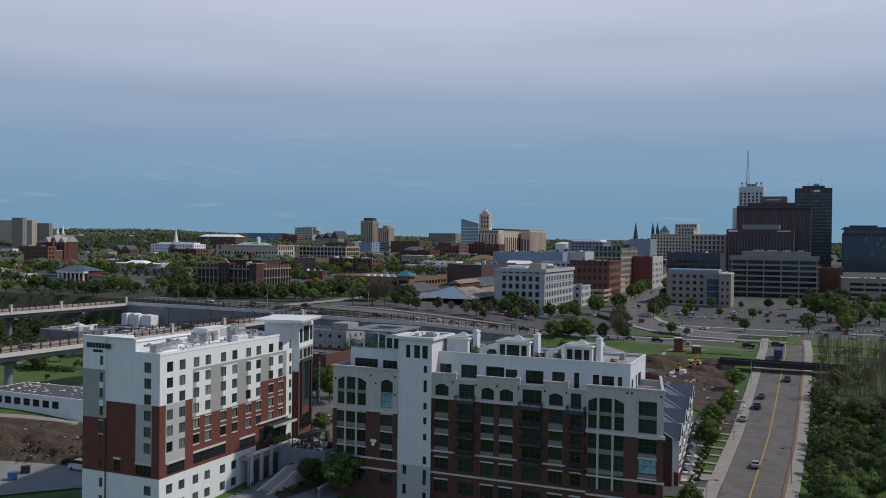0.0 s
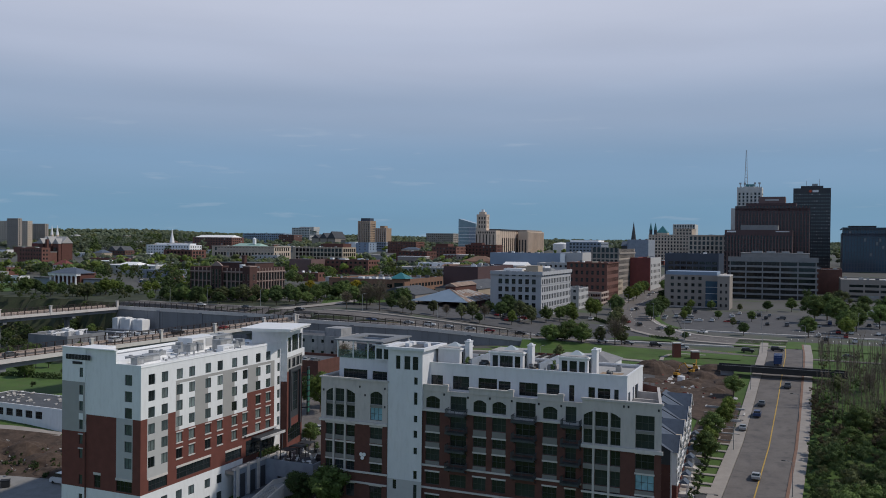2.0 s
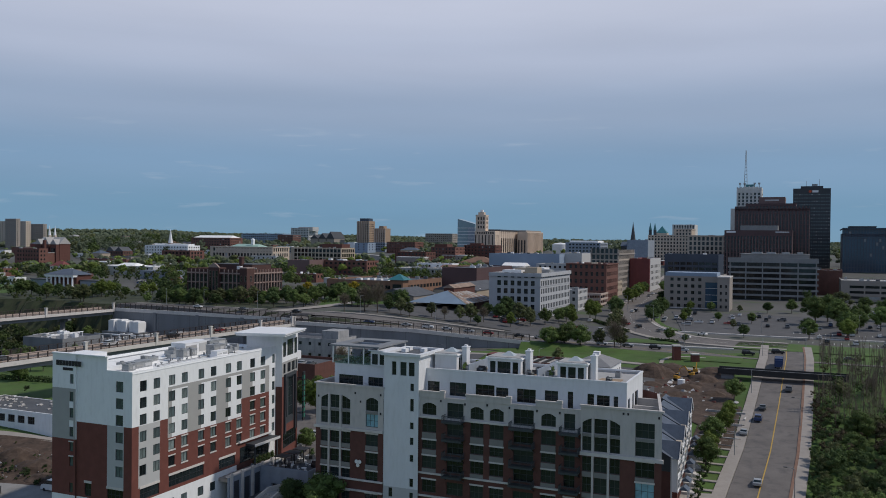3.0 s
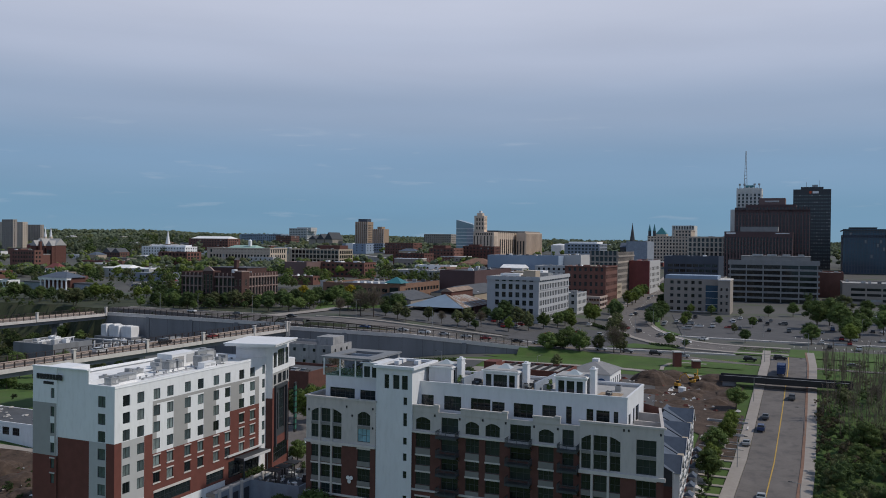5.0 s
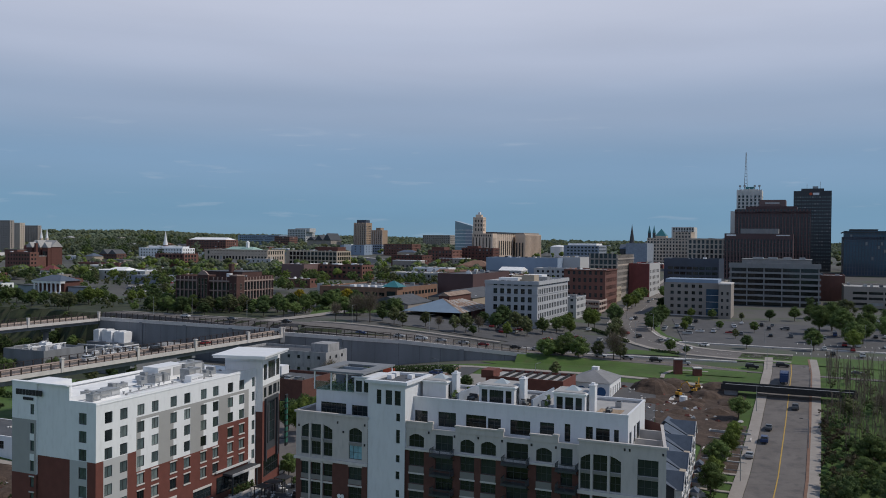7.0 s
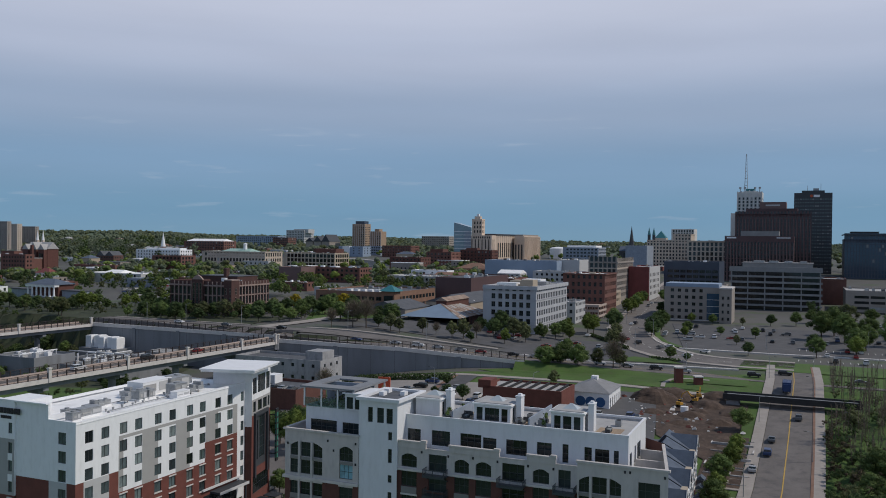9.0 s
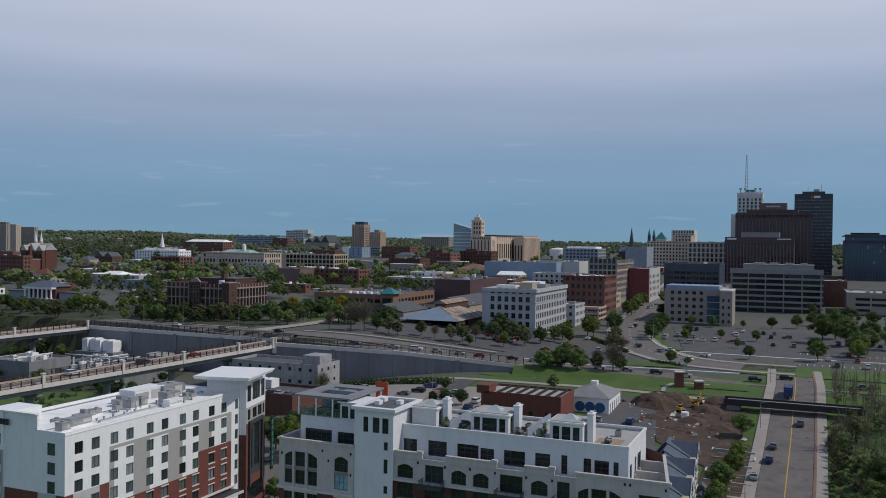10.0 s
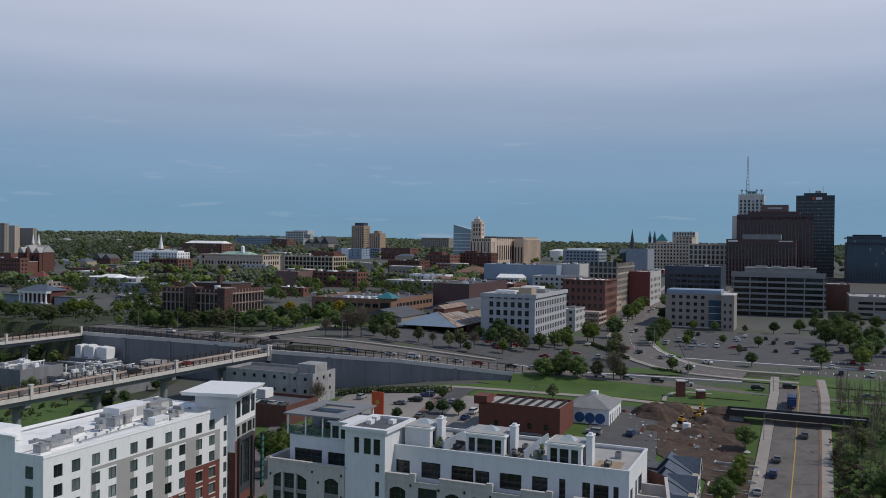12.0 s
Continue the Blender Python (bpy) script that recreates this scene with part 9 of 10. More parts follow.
# ---------------------------------------------------------------- the building site
def mound(x, y, r, h, seed):
    me = Mesh(EARTH)
    n, m = 22, 7
    rows = []
    for j in range(m + 1):
        f = j / m
        row = []
        for i in range(n):
            a = 2 * math.pi * i / n
            k = 1 + 0.3 * noise.noise(Vector((math.cos(a) * 1.6 + seed, math.sin(a) * 1.6, f * 2)))
            rr = r * (1 - f) * k
            px, py = x + rr * math.cos(a) * 1.3, y + rr * math.sin(a)
            row.append((px, py, land(px, py) + 0.1 + h * (math.sin(f * math.pi / 2)) * (1 + 0.25 * noise.noise(Vector((px / 2, py / 2, seed))))))
        rows.append(row)
    for a, b in zip(rows, rows[1:]):
        for i in range(n):
            j = (i + 1) % n
            me.poly([a[i], a[j], b[j], b[i]])
    return solid("earth_mound", me, label="heap of dug brown earth", category="earth mound", group="earth mounds")


for x, y, r, h, sd in ((75, 299, 6.5, 3.8, 1), (82, 303, 6, 3.0, 2), (90, 292, 4.5, 1.8, 3), (82, 282, 3.5, 1.4, 4), (71, 284, 3, 1.1, 5), (97, 303, 5, 1.8, 6), (94, 283, 3, 1.2, 17), (88, 275, 3.5, 1.3, 18), (76, 274, 3, 1.0, 19), (86, 286, 2.5, 0.9, 20), (-90, 203, 4, 1.8, 7), (-97, 208, 4.5, 2.4, 8), (-104, 203, 4, 1.7, 9), (-109, 211, 5, 2.4, 10), (-115, 206, 4, 1.6, 11), (-122, 213, 5, 2.6, 12), (-128, 208, 4, 1.5, 13), (-136, 213, 5, 2.0, 14), (-99, 199, 3, 1.0, 15), (-86, 197, 3, 1.2, 16)):
    mound(x, y, r, h, sd)
rng_d = random.Random(8)
for k in range(70):
    x, y = rng_d.uniform(64, 92), rng_d.uniform(262, 306)
    s = rng_d.uniform(0.2, 0.8)
    me = Mesh(rng_d.choice((CONC_L, CONCRETE, BRICK)))
    me.poly([(-s, -s, 0), (s, -s * 0.7, 0), (s * 0.8, s * 0.6, s * 0.7), (-s * 0.6, s * 0.5, s * 0.9)]).poly([(-s, -s, 0), (-s * 0.6, s * 0.5, s * 0.9), (-s * 0.9, s, 0)]).poly([(s, -s * 0.7, 0), (s, s, 0), (s * 0.8, s * 0.6, s * 0.7)]).poly([(-s * 0.9, s, 0), (s, s, 0), (s * 0.8, s * 0.6, s * 0.7), (-s * 0.6, s * 0.5, s * 0.9)])
    solid("rubble", me, pose(x, y, land(x, y) + 0.25, 0, 0, rng_d.uniform(0, 360)), "broken lump of concrete rubble", "rubble", "rubble lumps")


for k in range(130):
    x = rng_d.uniform(-135, -86)
    y = rng_d.uniform(196, 212) - (x + 86) * 0.12
    sz = rng_d.uniform(0.12, 0.5)
    if k == 0:
        scrap = Mesh(CONCRETE, CONC_L, BRICK, EARTH)
    n = len(scrap.v)
    scrap.v += [(x + sz * rng_d.uniform(-1, 1), y + sz * rng_d.uniform(-1, 1), land(x, y) + 0.25 + sz * rng_d.uniform(0, 1.6)) for _ in range(4)]
    scrap.f += [(n, n + 1, n + 2), (n, n + 1, n + 3), (n, n + 2, n + 3), (n + 1, n + 2, n + 3)]
    scrap.k += [rng_d.choice((0, 0, 1, 2, 3, 3))] * 4
solid("bank_debris", scrap, label="loose broken stone on the earth bank", category="debris", kind="stuff")
leaf_mass("bank_weeds", "patchy green weeds on the earth bank", [(rng_d.uniform(-100, -84), rng_d.uniform(193, 209), rng_d.uniform(0.5, 1.7)) for _ in range(75)] + [(rng_d.uniform(-135, -100), rng_d.uniform(197, 216), rng_d.uniform(0.4, 1.0)) for _ in range(34)], (LEAF_O, LEAF_D), 51, quads=60, leaf=1.0)


def excavator(x, y, turn, boom=True):
    t = thing("excavator" if boom else "loader", pose(x, y, land(x, y) + 0.3, 0, 0, turn) @ Matrix.Scale(0.62, 4), "yellow excavator on the building site" if boom else "yellow loader on the building site", "digger")
    for s in (-1, 1):
        tk_ = Mesh(BLACK).box(-1.9, 1.9, s * 1.2 - 0.3, s * 1.2 + 0.3, 0.1, 0.85)
        part("track", tk_, t)
    part("body", Mesh(YELLOW).box(-1.7, 0.9, -1.3, 1.3, 1.0, 2.1).box(-1.9, -0.8, -1.2, 1.2, 2.1, 2.5), t)
    part("cab", Mesh(GLASS).box(0.0, 1.4, 0.2, 1.3, 2.1, 3.3).box(-0.05, 1.45, 0.15, 1.35, 3.3, 3.4, YELLOW), t)
    if boom:
        part("boom", Mesh(YELLOW).beam((0.9, -0.3, 1.8), (3.6, -0.3, 5.4), 0.45, 0.55).beam((3.6, -0.3, 5.4), (6.2, -0.3, 3.8), 0.4, 0.45), t)
        part("dipper", Mesh(YELLOW).beam((6.2, -0.3, 4.0), (6.8, -0.3, 1.6), 0.3, 0.35), t)
        part("bucket", Mesh(METAL).box(6.3, 7.3, -0.9, 0.3, 0.6, 1.6), t)
    else:
        part("bucket", Mesh(METAL).box(2.0, 2.9, -1.3, 1.3, 0.2, 1.2), t)
    return t


excavator(90, 301, 70)
excavator(87, 296, 150)
excavator(81, 291, 40, boom=False)
tkx = thing("water_tank", pose(80.5, 284.5, land(80.5, 284.5) + 0.2), "small white water tank on the site", "tank")
part("drum", Mesh(METAL_W).cyl(0, 0, 0.2, 1.9, 1.2, n=16), tkx)

# ---------------------------------------------------------------- vehicles
def car_data(kind):
    """Local x is forward."""
    L, W, H = {"car": (4.5, 1.8, 1.45), "suv": (4.8, 1.95, 1.8), "van": (5.4, 2.0, 2.4)}[kind]
    zb, zh = 0.35, 0.35 + H * (0.42 if kind != "van" else 0.4)
    n = 9
    prof = {"car": ((-0.5, zh * 0.9), (-0.47, zh + 0.05), (-0.27, zh + 0.1), (0.12, zh + 0.08), (0.44, zh - 0.1), (0.5, zh * 0.7)), "suv": ((-0.5, zh * 0.9), (-0.49, zh + 0.1), (-0.3, zh + 0.12), (0.14, zh + 0.1), (0.45, zh), (0.5, zh * 0.7)), "van": ((-0.5, zh), (-0.495, zh + 0.3), (-0.3, zh + 0.3), (0.25, zh + 0.25), (0.46, zh + 0.0), (0.5, zh * 0.7))}[kind]
    body = Mesh()
    pts = [(-0.5, zb)] + list(prof) + [(0.5, zb)]
    for s in (-1, 1):
        body.poly([(a * L, s * W / 2, z) for a, z in pts])
    for (a, z), (b, y) in zip(pts, pts[1:] + pts[:1]):
        body.poly([(a * L, -W / 2, z), (b * L, -W / 2, y), (b * L, W / 2, y), (a * L, W / 2, z)])
    cab = Mesh(GLASS)
    a0, a1, b0, b1 = {"car": (-0.42, 0.2, -0.26, 0.04), "suv": (-0.48, 0.2, -0.44, 0.06), "van": (-0.49, 0.36, -0.48, 0.2)}[kind]
    zt = H
    lo = [(a0 * L, -W / 2 * 0.96, zh), (a1 * L, -W / 2 * 0.96, zh), (a1 * L, W / 2 * 0.96, zh), (a0 * L, W / 2 * 0.96, zh)]
    hi = [(b0 * L, -W / 2 * 0.8, zt - 0.06), (b1 * L, -W / 2 * 0.8, zt - 0.06), (b1 * L, W / 2 * 0.8, zt - 0.06), (b0 * L, W / 2 * 0.8, zt - 0.06)]
    for i in range(4):
        j = (i + 1) % 4
        cab.poly([lo[i], lo[j], hi[j], hi[i]])
    roof = Mesh()
    roof.box(b0 * L - 0.03, b1 * L + 0.03, -W / 2 * 0.82, W / 2 * 0.82, zt - 0.08, zt)
    wheel = Mesh(TYRE).cyl(0, 0.34, -0.11, 0.11, 0.34, n=14, axis="y")
    return body, cab, roof, wheel, L, W


CARS = {}


def car(x, y, turn, colour="white", kind="car", z=None, group="vehicles"):
    m = pose(x, y, (land(x, y) + 0.24) if z is None else z, 0, 0, turn)
    if (colour, kind) in CARS:
        return copy_thing(CARS[colour, kind], m)
    body, cab, roof, wheel, L, W = car_data(kind)
    t = thing({"car": "car", "suv": "sport_utility", "van": "van"}[kind], m, f"{colour} {'passenger car' if kind == 'car' else 'tall estate car' if kind == 'suv' else 'delivery van'} on the asphalt", "car" if kind != "van" else "van", group)
    for me in (body, roof):
        me.mats = [PAINTS[colour]]
    part("body", body, t)
    part("glazing", cab, t)
    part("roof", roof, t)
    wd = wheel.data("wheel")
    for a in (-0.3, 0.31):
        for s in (-1, 1):
            part("wheel", wd, t, at=pose(a * L, s * (W / 2 - 0.1), 0))
    lamp = Mesh(METAL_W).box(-0.02, 0.03, -0.18, 0.18, -0.07, 0.07).data("headlight")
    for s in (-1, 1):
        part("headlight", lamp, t, at=pose(L / 2, s * W * 0.36, 0.72))
    CARS[colour, kind] = t
    return t


UA, VA = math.degrees(TH), math.degrees(TH) + 90
FAR_CARS = {}


def far_car(x, y, turn, colour, z=None):
    """A parked car far off: body and glazing alone."""
    if colour not in FAR_CARS:
        body, cab, roof, _, _, _ = car_data("suv" if colour in ("black", "silver") else "car")
        n = len(body.v)
        body.v += roof.v
        body.f += [tuple(n + i for i in f) for f in roof.f]
        body.k += roof.k
        body.mats = [PAINTS[colour]]
        FAR_CARS[colour] = (body.data("body"), cab.data("glazing"))
    t = thing("car", pose(x, y, land(x, y) + 0.1 if z is None else z, 0, 0, turn), colour + " car parked in a city lot", "car", "cars in the city lots")
    part("body", FAR_CARS[colour][0], t)
    part("glazing", FAR_CARS[colour][1], t)


rng_l = random.Random(71)
for a, b, c, d, n in (((-266, 950), (-212, 955), (-172, 792), (-214, 787), 46), ((-226, 640), (-204, 690), (-171, 592), (-199, 577), 22), ((-132, 728), (-101, 732), (-87, 680), (-120, 675), 26), ((-196, 585), (-158, 590), (-150, 545), (-186, 538), 26), ((26, 424), (44, 441), (43, 424), (30, 410), 8), ((240, 503), (262, 504), (250, 474), (224, 472), 12)):
    sheet("car_park", [d, c, b, a], ASPHALT, 0.25, step=6, label="asphalt lot with parked cars", category="car park")
    A, B, C, D = (Vector(q) for q in (a, b, c, d))
    for k in range(n):
        u, v = rng_l.uniform(0.06, 0.94), (rng_l.randrange(5) + 0.5) / 5
        q = (A.lerp(B, u)).lerp(D.lerp(C, u), v)
        if free(q.x, q.y, 1.5):
            far_car(q.x, q.y, UA, rng_l.choice(("white", "white", "silver", "grey", "black", "red", "blue", "silver")), land(q.x, q.y) + 0.3)
for x, y, turn, colour in ((78, 439, UA, "white"), (84, 412, 150, "silver"), (63, 412, VA, "white"), (112, 496, UA, "white"), (115, 500, UA, "black"), (97, 416, 95, "black"), (118, 449, UA, "silver"), (121, 458, UA, "white"), (158, 634, UA, "white"), (150, 612, UA, "silver"), (103, 400, 100, "grey"), (108, 376, 135, "white"), (130, 456, UA, "grey"), (137, 470, UA, "white"), (145, 486, UA, "black"), (152, 470, UA, "silver"), (168, 480, UA, "white"), (180, 468, UA, "grey"), (133, 440, VA, "white"), (146, 434, VA, "red"), (160, 470, UA, "white"), (172, 452, UA, "black"), (124, 430, VA, "silver")):
    far_car(x, y, turn, colour, land(x, y) + 0.36)
vd = thing("viaduct", pose(-122, 1056, 0, 0, 0, -4), "pale concrete road viaduct with an arch", "bridge")
vm = Mesh(CONCRETE)
arch_at = [(24 + 7 * math.cos(math.pi * k / 10), 29 + 8 * math.sin(math.pi * k / 10)) for k in range(10, -1, -1)]
for (xa, za), (xb, zb) in zip(arch_at, arch_at[1:]):
    vm.poly([(xa, 0, za), (xb, 0, zb), (xb, 0, 40), (xa, 0, 40)]).poly([(xa, 0, za), (xb, 0, zb), (xb, 9, zb), (xa, 9, za)])
vm.poly([(0, 0, 27), (17, 0, 27), (17, 0, 40), (0, 0, 41)]).poly([(31, 0, 27), (74, 0, 27), (74, 0, 36), (31, 0, 40)])
part("wall", vm, vd)
part("deck", Mesh(CONC_L).beam((0, 4.5, 41), (31, 4.5, 40.4), 10, 0.8).beam((31, 4.5, 40.4), (74, 4.5, 36.4), 10, 0.8), vd, "pale deck edge")
LOT = [(-20, 329, 0), (-6, 314, 1), (-1, 318, 1), (3, 325, 1), (11, 314, 1), (24, 310, 0), (15, 292, 0), (1, 294, 0), (51, 275, 1), (62, 276, 0), (-55, 336, 0), (-48, 323, 1), (-58, 330, 1), (-50, 316, 0), (18, 300, 0), (28, 303, 1)]
PARK = [(47, 422, 0), (39, 411, 0), (41, 418, 1), (33, 408, 0), (116, 462, 1), (128, 462, 0), (132, 453, 1), (150, 430, 0), (162, 424, 0), (170, 420, 0), (182, 415, 1), (140, 440, 0), (158, 462, 0), (168, 458, 0), (180, 452, 1), (200, 440, 0), (210, 420, 0), (67, 408, 1), (60, 402, 0), (76, 400, 0), (52, 396, 1), (175, 470, 0)]
ROADC = [(35, 361, 1), (43, 358.5, 1), (51, 354, 1), (67, 350, 1), (77, 348, 1), (87, 344, 1), (96, 338, 1), (-28, 369, 2), (-12, 365, 2), (-3, 363.5, 2), (5, 363, 2), (14, 362, 2), (22, 361, 2), (131, 333, 1), (119, 331, 1), (151, 317, 1), (165, 309, 1), (95, 430, 0), (101, 494, 0), (109, 530, 0), (99, 465, 0), (119, 388, 3), (108, 404, 3), (84, 237, 0), (92, 248, 0), (97, 258, 0), (112, 276, 0), (74, 200, 0)]
cols = ("white", "black", "grey", "silver", "red", "black", "white", "blue", "grey", "silver")
rng_c = random.Random(3)
for x, y, k in LOT:
    car(x, y, VA if k else UA, rng_c.choice(cols), rng_c.choice(("car", "car", "suv")))
for x, y, k in PARK:
    car(x, y, VA if k else UA, rng_c.choice(cols), rng_c.choice(("car", "suv")))
for r in range(4):
    for k in range(11):
        if rng_c.random() < 0.6:
            x, y = pq(396 + 17 * r, 6 - 5.4 * k - 8 * (r % 2)) if r < 3 else pq(470, -2 - 5.4 * k)
            if free(x, y, 2.0) and off_road(x, y):
                car(x, y, UA, rng_c.choice(cols), rng_c.choice(("car", "suv")))
for r in range(3):
    for k in range(22):
        a, b = pq(393.4 + 17 * r, 8.7 - 5.4 / 2 * k - 8 * (r % 2)), pq(398.6 + 17 * r, 8.7 - 5.4 / 2 * k - 8 * (r % 2))
        if off_road(*a) and off_road(*b):
            ribbon("road_line", [a, b], 0, 0.18, LINE_W, 0.3, label="white parking bay line", category="road marking")
for x, y, k in ROADC:
    z = None
    if k == 2:
        z = along(x, (-62, -12, 34), (23.6, 21.4, 17.8)) + 0.42
    elif k == 1:
        z = max(land(x, y) + 0.24, along(x, (34, 78, 120), (17.8, 15.6, 14.8)) + 0.42)
    car(x, y, {0: UA, 1: VA - 180 + 3, 2: -12, 3: 125}[k], rng_c.choice(cols), rng_c.choice(("car", "car", "suv")), z)
for s, colr, kd in ((100, "white", "suv"), (150, "red", "car"), (128, "black", "suv"), (60, "grey", "car")):
    p = c1 + (c0 - c1).normalized() * s
    n_ = Vector((-(c0 - c1).normalized().y, (c0 - c1).normalized().x))
    q = p + n_ * (6.5 if s % 3 else 4.5)
    car(q.x, q.y, math.degrees(math.atan2((c0 - c1).y, (c0 - c1).x)), colr, kd, 22.66)
for k in range(24):
    x, y = -168 + 5.2 * (k % 8) + 9 * (k // 8), 545 + 26 * (k // 8) - 2.2 * (k % 8)
    if rng_c.random() < 0.75 and free(x, y, 1.5):
        car(x, y, UA, rng_c.choice(cols), rng_c.choice(("car", "suv")))
for x, y, colr in ((-112, 410, "white"), (-88, 398.5, "grey"), (-62, 389, "black")):
    car(x, y, -25, colr, "car")
car(-80.6, 190.8, VA, "white", "van")
car(-20, 191, UA, "silver", "car", z=7.64)
car(-24, 195, UA, "black", "suv", z=7.64)
for x, y, cl in ((-29, 222, "white"), (-33, 215, "silver"), (-25, 231, "black"), (-38, 226, "white")):
    car(x, y, UA, cl, "car")
truck = thing("refuse_truck", pose(121.5, 308, land(121.5, 308) + 0.24, 0, 0, UA), "blue refuse truck waiting on the street", "truck")
part("cab", Mesh(PAINTS["blue"]).box(3.2, 5.0, -1.2, 1.2, 0.6, 2.9), truck)
part("windscreen", Mesh(GLASS).box(5.0, 5.04, -1.05, 1.05, 1.6, 2.6), truck)
part("hopper", Mesh(PAINTS["blue"]).box(-4.6, 3.0, -1.25, 1.25, 0.9, 3.5).box(-5.4, -4.6, -1.2, 1.2, 0.7, 3.0), truck, "blue ribbed refuse body")
for k in range(5):
    part("rib", Mesh(PAINTS["blue"]).box(-4.2 + 1.6 * k, -4.0 + 1.6 * k, -1.36, 1.36, 0.9, 3.55), truck)
for a in (-3.4, -2.2, 4.1):
    for b in (-1.05, 1.05):
        part("wheel", Mesh(TYRE).cyl(a, 0.52, b - 0.16, b + 0.16, 0.52, n=14, axis="y"), truck)
bus = thing("school_bus", grid(176, 536, land(176, 536) + 0.2), "yellow school bus parked by the office", "bus")
part("body", Mesh(PAINTS["yellow"]).box(-1.2, 1.2, 0, 9.5, 0.5, 3.0).box(-1.1, 1.1, 0.2, 9.3, 3.0, 3.15, PAINTS["yellow"]), bus)
part("glazing", Mesh(GLASS).box(-1.24, 1.24, 0.5, 9.0, 1.7, 2.5), bus)
for y in (1.5, 7.5):
    for x in (-1.1, 1.1):
        part("wheel", Mesh(TYRE).cyl(y, 0.5, x - 0.15, x + 0.15, 0.5, n=14, axis="x"), bus)
for x, y in ((-48.5, 304.0), (-52.5, 305.5)):
    t = thing("container", grid(x, y, 15.66), "white storage container beside the utility building", "container", "containers")
    part("box", Mesh(METAL_W).box(0, 4.4, 0, 3.4, 0.1, 2.9), t)
    part("door_panel", Mesh(LIGHT_GREY).box(-0.05, -0.01, 0.3, 3.1, 0.3, 2.7), t)
for k, cl in enumerate(("grey", "silver", "black", "white", "grey")):
    gx_, gy_ = -39 + U.x * 3.4 + V.x * (3.5 + 3.3 * k), 288 + U.y * 3.4 + V.y * (3.5 + 3.3 * k)
    car(gx_, gy_, UA, cl, "car", z=15.64)
# concrete footings of houses to come, beside the street
rng_g = random.Random(23)
sheet("building_site", [pq(237, 30), pq(237, 19.9), pq(276, 19.9), pq(276, 30)], EARTH, 0.27, label="bare earth round new house footings", category="earth")
for k in range(6):
    for j in range(2):
        fx, fy = pq(240 + 5.6 * k, 18 + 6.5 * j)
        ft = thing("footing", grid(fx, fy, land(fx, fy) + 0.2), "rough concrete block footing in dug earth", "footing", "house footings")
        for a, b, c, d in ((0, 4.6, 0, 0.4), (0, 4.6, 4.6, 5.0), (0, 0.4, 0.4, 4.6), (4.2, 4.6, 0.4, 4.6)):
            part("block_wall", Mesh(rng_g.choice((CONC_L, CONCRETE, PAVING))).box(a, b + rng_g.uniform(-0.6, 0.2), c, d, -0.6, rng_g.uniform(0.15, 0.75)), ft)
# bins and the orange sign board
for x, y, m, lab in ((-91.7, 188.4, BLACK, "dark wheeled refuse bin"), (-92.6, 184.5, BLUE_P, "blue wheeled recycling bin")):
    t = thing("refuse_bin", pose(x, y, land(x, y) + 0.22, 0, 0, 20), lab, "bin")
    part("bin_body", Mesh(m).box(-0.9, 0.9, -0.7, 0.7, 0.15, 1.5), t)
    part("lid", Mesh(m).box(-0.95, 0.95, -0.75, 0.75, 1.5, 1.62), t)
bits = Mesh(ROOF_G, METAL_W, CONC_L)
rb_ = random.Random(77)
for k in range(70):
    a, b, q = rb_.uniform(1, 13), rb_.uniform(1, 35), rb_.uniform(0.15, 0.5)
    bits.box(a, a + q * 2, b, b + q, 8.1, 8.1 + q * 0.6, rb_.choice((ROOF_G, ROOF_G, METAL_W, CONC_L)))
solid("roof_scraps", bits, cb.matrix_world, "loose scraps on a dark flat roof", "scraps", kind="stuff")
for k in range(10):
    car(*pq(548 + 0.1 * k, -62 - 5.6 * k), UA, rng_c.choice(cols), rng_c.choice(("car", "suv")), z=33.1)
ob_ = thing("sign_board", grid(-10.5, 299, land(-10.5, 299)), "tall orange-red sign board with a yellow emblem", "sign")
part("board", Mesh(ORANGE).box(0, 0.4, 0, 4.2, 0, 7.2), ob_)
part("emblem", Mesh(LINE_Y).cyl(2.1, 4.0, -0.08, -0.02, 0.7, n=20, axis="x"), ob_)
for px_, py_, h_ in ((89.5, 323, 5.2), (95.5, 320, 2.6)):
    pl = thing("brick_pillar", pose(px_, py_, land(px_, py_)), "square brick entry pillar on the lawn", "pillar", "entry pillars")
    part("shaft", Mesh(BRICK).box(-1.3, 1.3, -1.3, 1.3, -0.5, h_), pl)
    part("cap", Mesh(CONC_L).box(-1.5, 1.5, -1.5, 1.5, h_, h_ + 0.4), pl)
ribbon("pavement", [(82, 316), (84, 322), (88, 327), (94, 328), (101, 325)], 0, 1.4, PAVING, 0.34, label="pale curving walk round the entry pillars", category="pavement", skirt=0.3)
# lamps along the streets
for s in range(0, 9):
    p = Vector(MAIN[1]).lerp(Vector(MAIN[-1]), s / 8)
    side = 7.4 if s % 2 else -7.2
    q = p + Vector((V.x, V.y)) * side
    lamp_post(q.x, q.y, land(q.x, q.y) + 0.3, 7.5, 1.6, VA if side < 0 else VA + 180)
for x, y, h in ((3.8, 310, 8), (-84, 410, 8), (-112, 420, 8), (-34, 392, 8), (0, 384, 8), (60, 358, 9), (100, 350, 9), (92, 400, 9), (88, 440, 9), (110, 440, 9), (150, 400, 9), (190, 390, 9), (-130, 420, 8), (36, 300, 8), (110, 500, 9), (126, 560, 9)):
    lamp_post(x, y, land(x, y) + 0.2, h, 1.8, 40 * (x % 7))

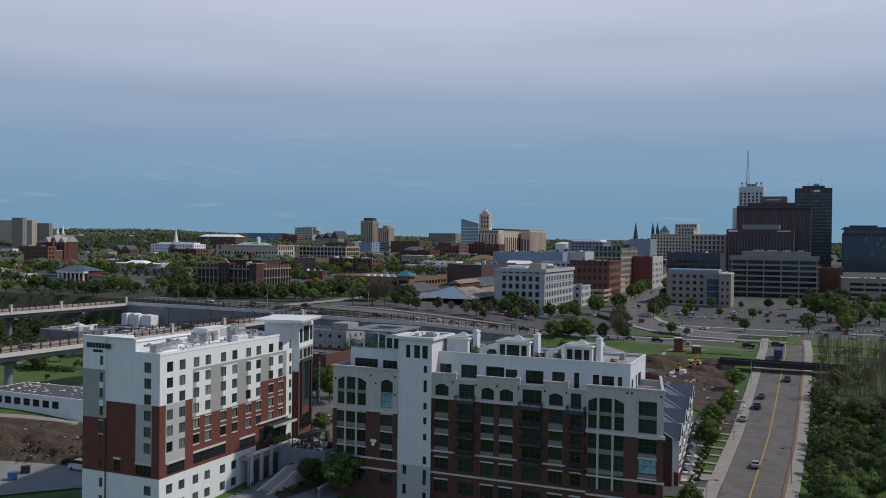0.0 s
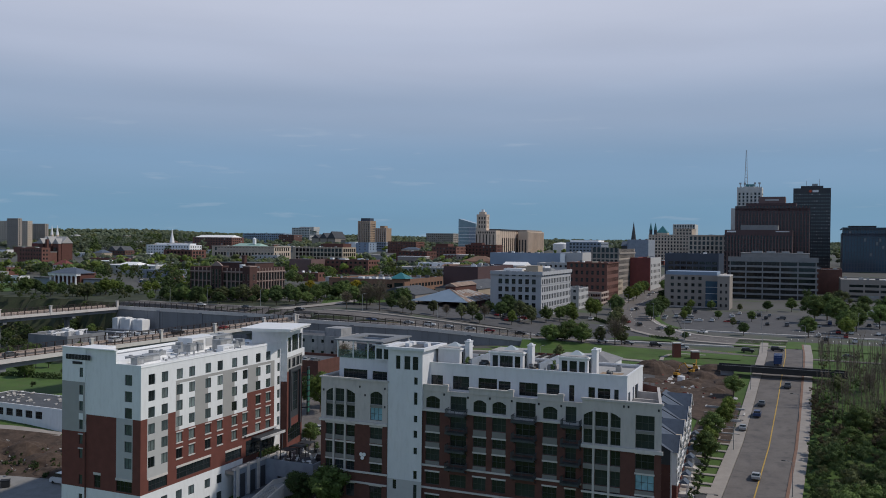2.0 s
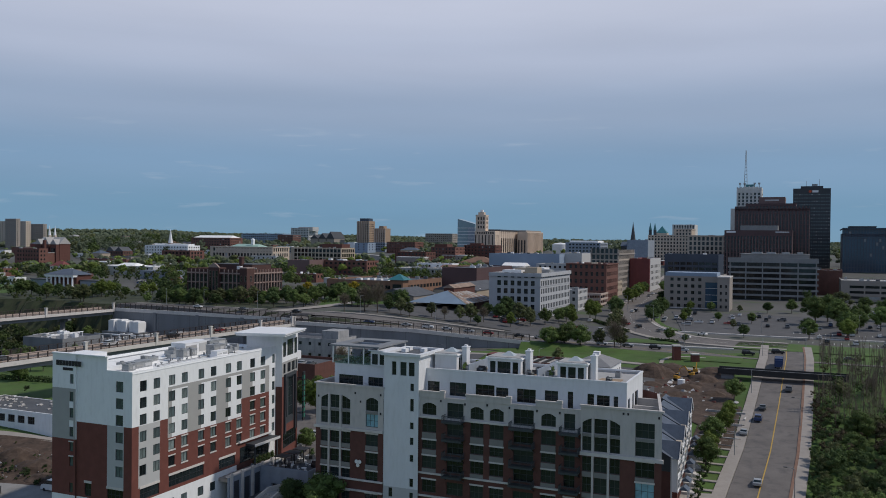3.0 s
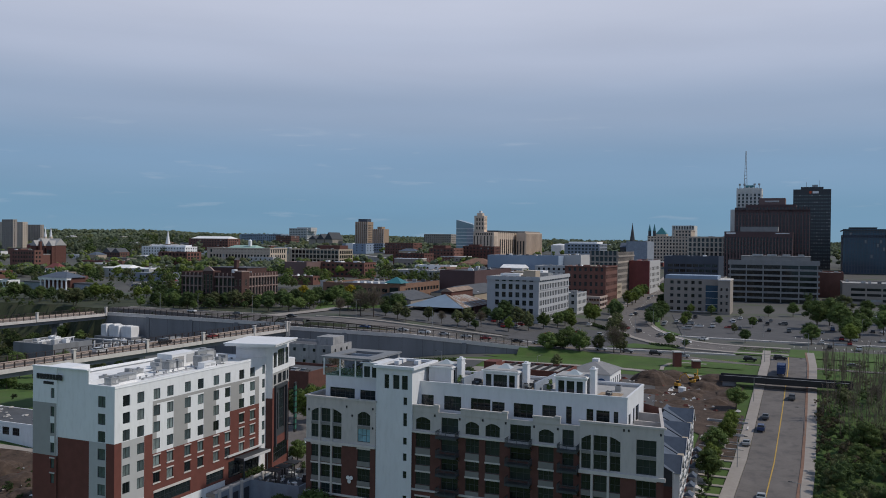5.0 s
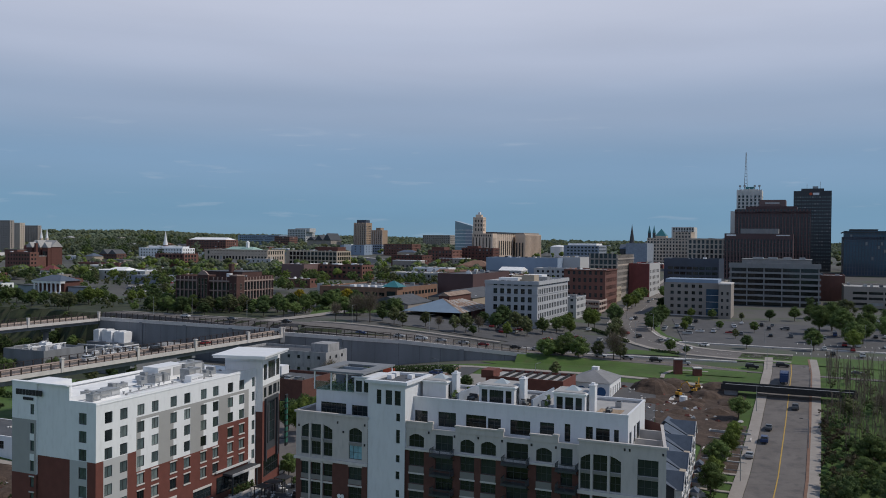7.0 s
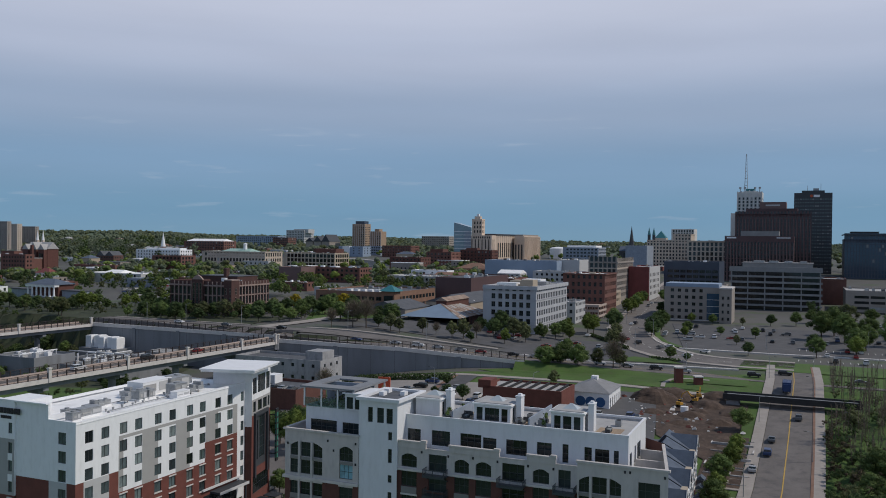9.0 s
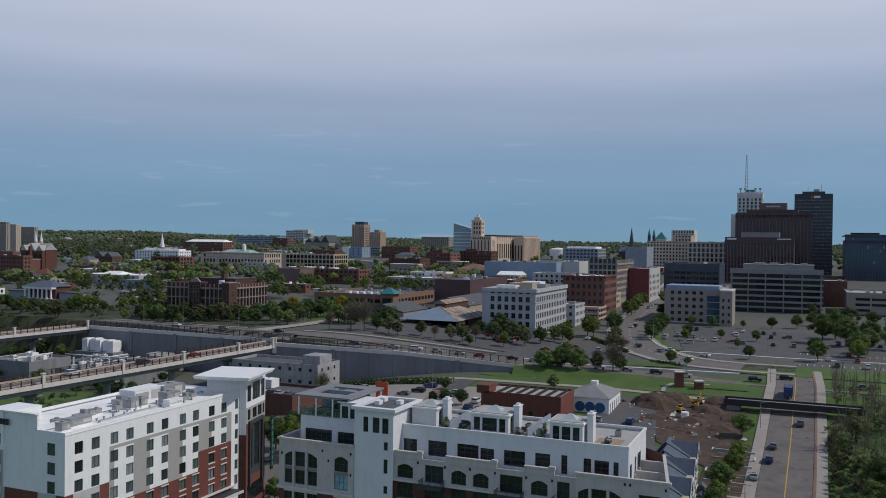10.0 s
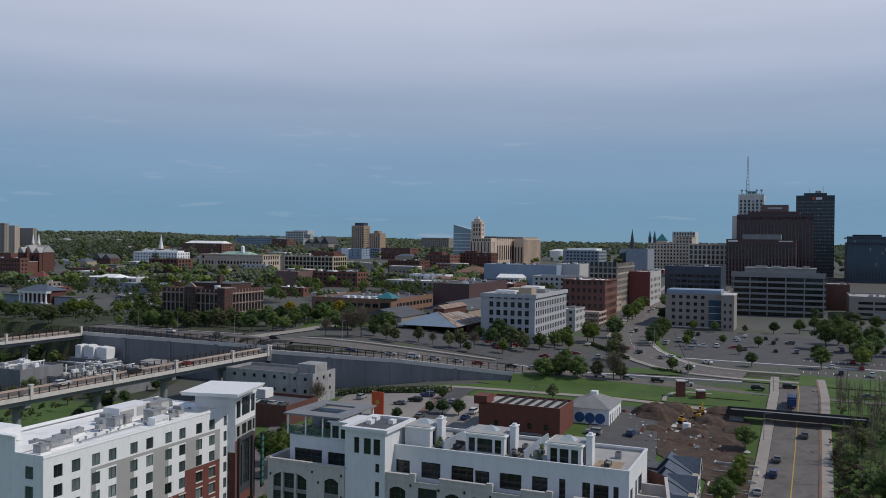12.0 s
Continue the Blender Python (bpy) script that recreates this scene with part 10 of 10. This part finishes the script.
for y, z in ((60.5, 26.4), (52.2, 27.6), (51.0, 26.0), (46.6, 27.6), (46.6, 24.0), (34.2, 27.4), (29.3, 27.2), (24.9, 27.4), (20.6, 27.3), (15.4, 27.2), (11.2, 27.2), (-1.0, 28.2), (-0.2, 28.2), (-6.2, 28.0)):
    wl_ = thing("wall_lamp", apts.matrix_world @ pose(FX - (0.62 if y > 46 or y < 7 else 0.02), y, z), "small dark wall lamp on stucco", "wall lamp", "wall lamps")
    part("shade", Mesh(BLACK).cyl(0, 0, -0.2, 0.2, 0.16, n=10), wl_)
# roof details of the apartments: planters, seats, condensers
def on_roof(name, mesh, x, y, z, label, cat, group=""):
    return solid(name, mesh, apts.matrix_world @ pose(x, y, z), label, cat, group)


for x, y in ((3.5, 31.5), (6.0, 31.0), (3.2, 18.6), (7.5, 18.0), (4.0, 15.0), (9.0, 3.0)):
    on_roof("condenser", Mesh(METAL).box(0, 1.0, 0, 1.0, 0, 1.0).cyl(0.5, 0.5, 1.0, 1.1, 0.4, n=12, mat=BLACK), x, y, 32.31, "grey metal roof condenser unit", "condenser", "roof condensers")
for x, y in ((1.0, 50.0), (1.0, 53.0), (1.2, 56.0), (4, 54)):
    me = Mesh(LEAF)
    rp = random.Random(int(y))
    for _ in range(60):
        d = Vector((rp.gauss(0, 0.5), rp.gauss(0, 0.7), abs(rp.gauss(0.9, 0.5))))
        t_ = d.orthogonal().normalized() * 0.22
        b_ = d.cross(t_).normalized() * 0.22
        me.poly([d - t_, d - b_, d + t_, d + b_])
    ptr = thing("roof_planter", apts.matrix_world @ pose(x, y, 32.71), "green shrub in a roof planter box", "planter", "roof planters")
    part("box", Mesh(CHARCOAL).box(-0.5, 0.5, -1.0, 1.0, 0, 0.6), ptr)
    part("shrub", me, ptr, at=pose(0, 0, 0.3))
for x, y in ((0.8, 43.5), (2.5, 40.2), (3.8, 44)):
    on_roof("roof_hatch", Mesh(METAL_W).box(0, 1.4, 0, 0.9, 0, 0.7), x, y, 35.54, "white roof hatch box", "roof hatch")
DECKW = material("tan_deck_boards", (0.34, 0.25, 0.17), 0.85, spread=0.2, scale=0.6, fine=6)
for x0, x1, y0, y1 in ((1.2, 9.5, 16.9, 19.9), (1.2, 9.5, 27.6, 30.0), (1.0, 7.0, 2.0, 6.0)):
    dk = thing("roof_decking", apts.matrix_world @ pose(x0, y0, 32.31), "tan timber decking on a roof terrace", "decking", "roof decks")
    n_b = int((x1 - x0) / 0.3)
    board = Mesh(DECKW).box(0, 0.28, 0, y1 - y0, 0, 0.08).data("board")
    for k in range(n_b):
        part("board", board, dk, at=pose(0.3 * k, 0, 0))
for x, y, turn in ((2.5, 18.2, 0), (6.5, 17.8, 90), (3.0, 28.6, 0), (7.0, 28.8, 90), (3.0, 3.6, 0)):
    so = thing("outdoor_sofa", apts.matrix_world @ pose(x, y, 32.39, 0, 0, turn), "dark outdoor sofa with pale cushions", "sofa", "terrace sofas")
    part("frame", Mesh(CHARCOAL).box(0, 1.9, 0, 0.8, 0, 0.35).box(0, 1.9, 0.7, 0.8, 0.35, 0.8).box(0, 0.1, 0, 0.7, 0.35, 0.6).box(1.8, 1.9, 0, 0.7, 0.35, 0.6), so)
    part("cushion", Mesh(CURTAIN).box(0.12, 1.78, 0.04, 0.68, 0.35, 0.5), so)
for x, y in ((1.6, 31.4), (4.4, 32.2), (1.4, 14.2), (6.8, 15.4), (8.2, 31.2)):
    pb_ = thing("roof_planter", apts.matrix_world @ pose(x, y, 32.31), "green shrub in a roof planter box", "planter", "roof planters")
    part("box", Mesh(CHARCOAL).box(-0.5, 0.5, -0.4, 0.4, 0, 0.6), pb_)
    bush = Mesh(LEAF)
    foliage(bush, rng_y, [(0, 0, 1.0, 0.55), (0.1, 0.1, 1.4, 0.4)], 70, 0.12, 0, 0.7)
    part("shrub", bush, pb_)
# satellite dishes on the front
for k, (y, z) in enumerate(((51.6, 14.3), (50.9, 14.3), (51.3, 13.6))):
    dsh = thing("satellite_dish", apts.matrix_world @ pose(FX - 0.95, y, z), "small pale satellite dish on brick", "dish", "satellite dishes")
    part("bowl", Mesh(METAL_W).cyl(0, 0, -0.08, 0.0, 0.38, n=14, axis="x"), dsh)
    part("arm", Mesh(METAL).beam((0, 0, -0.1), (0.36, 0, -0.3), 0.05, 0.05), dsh)
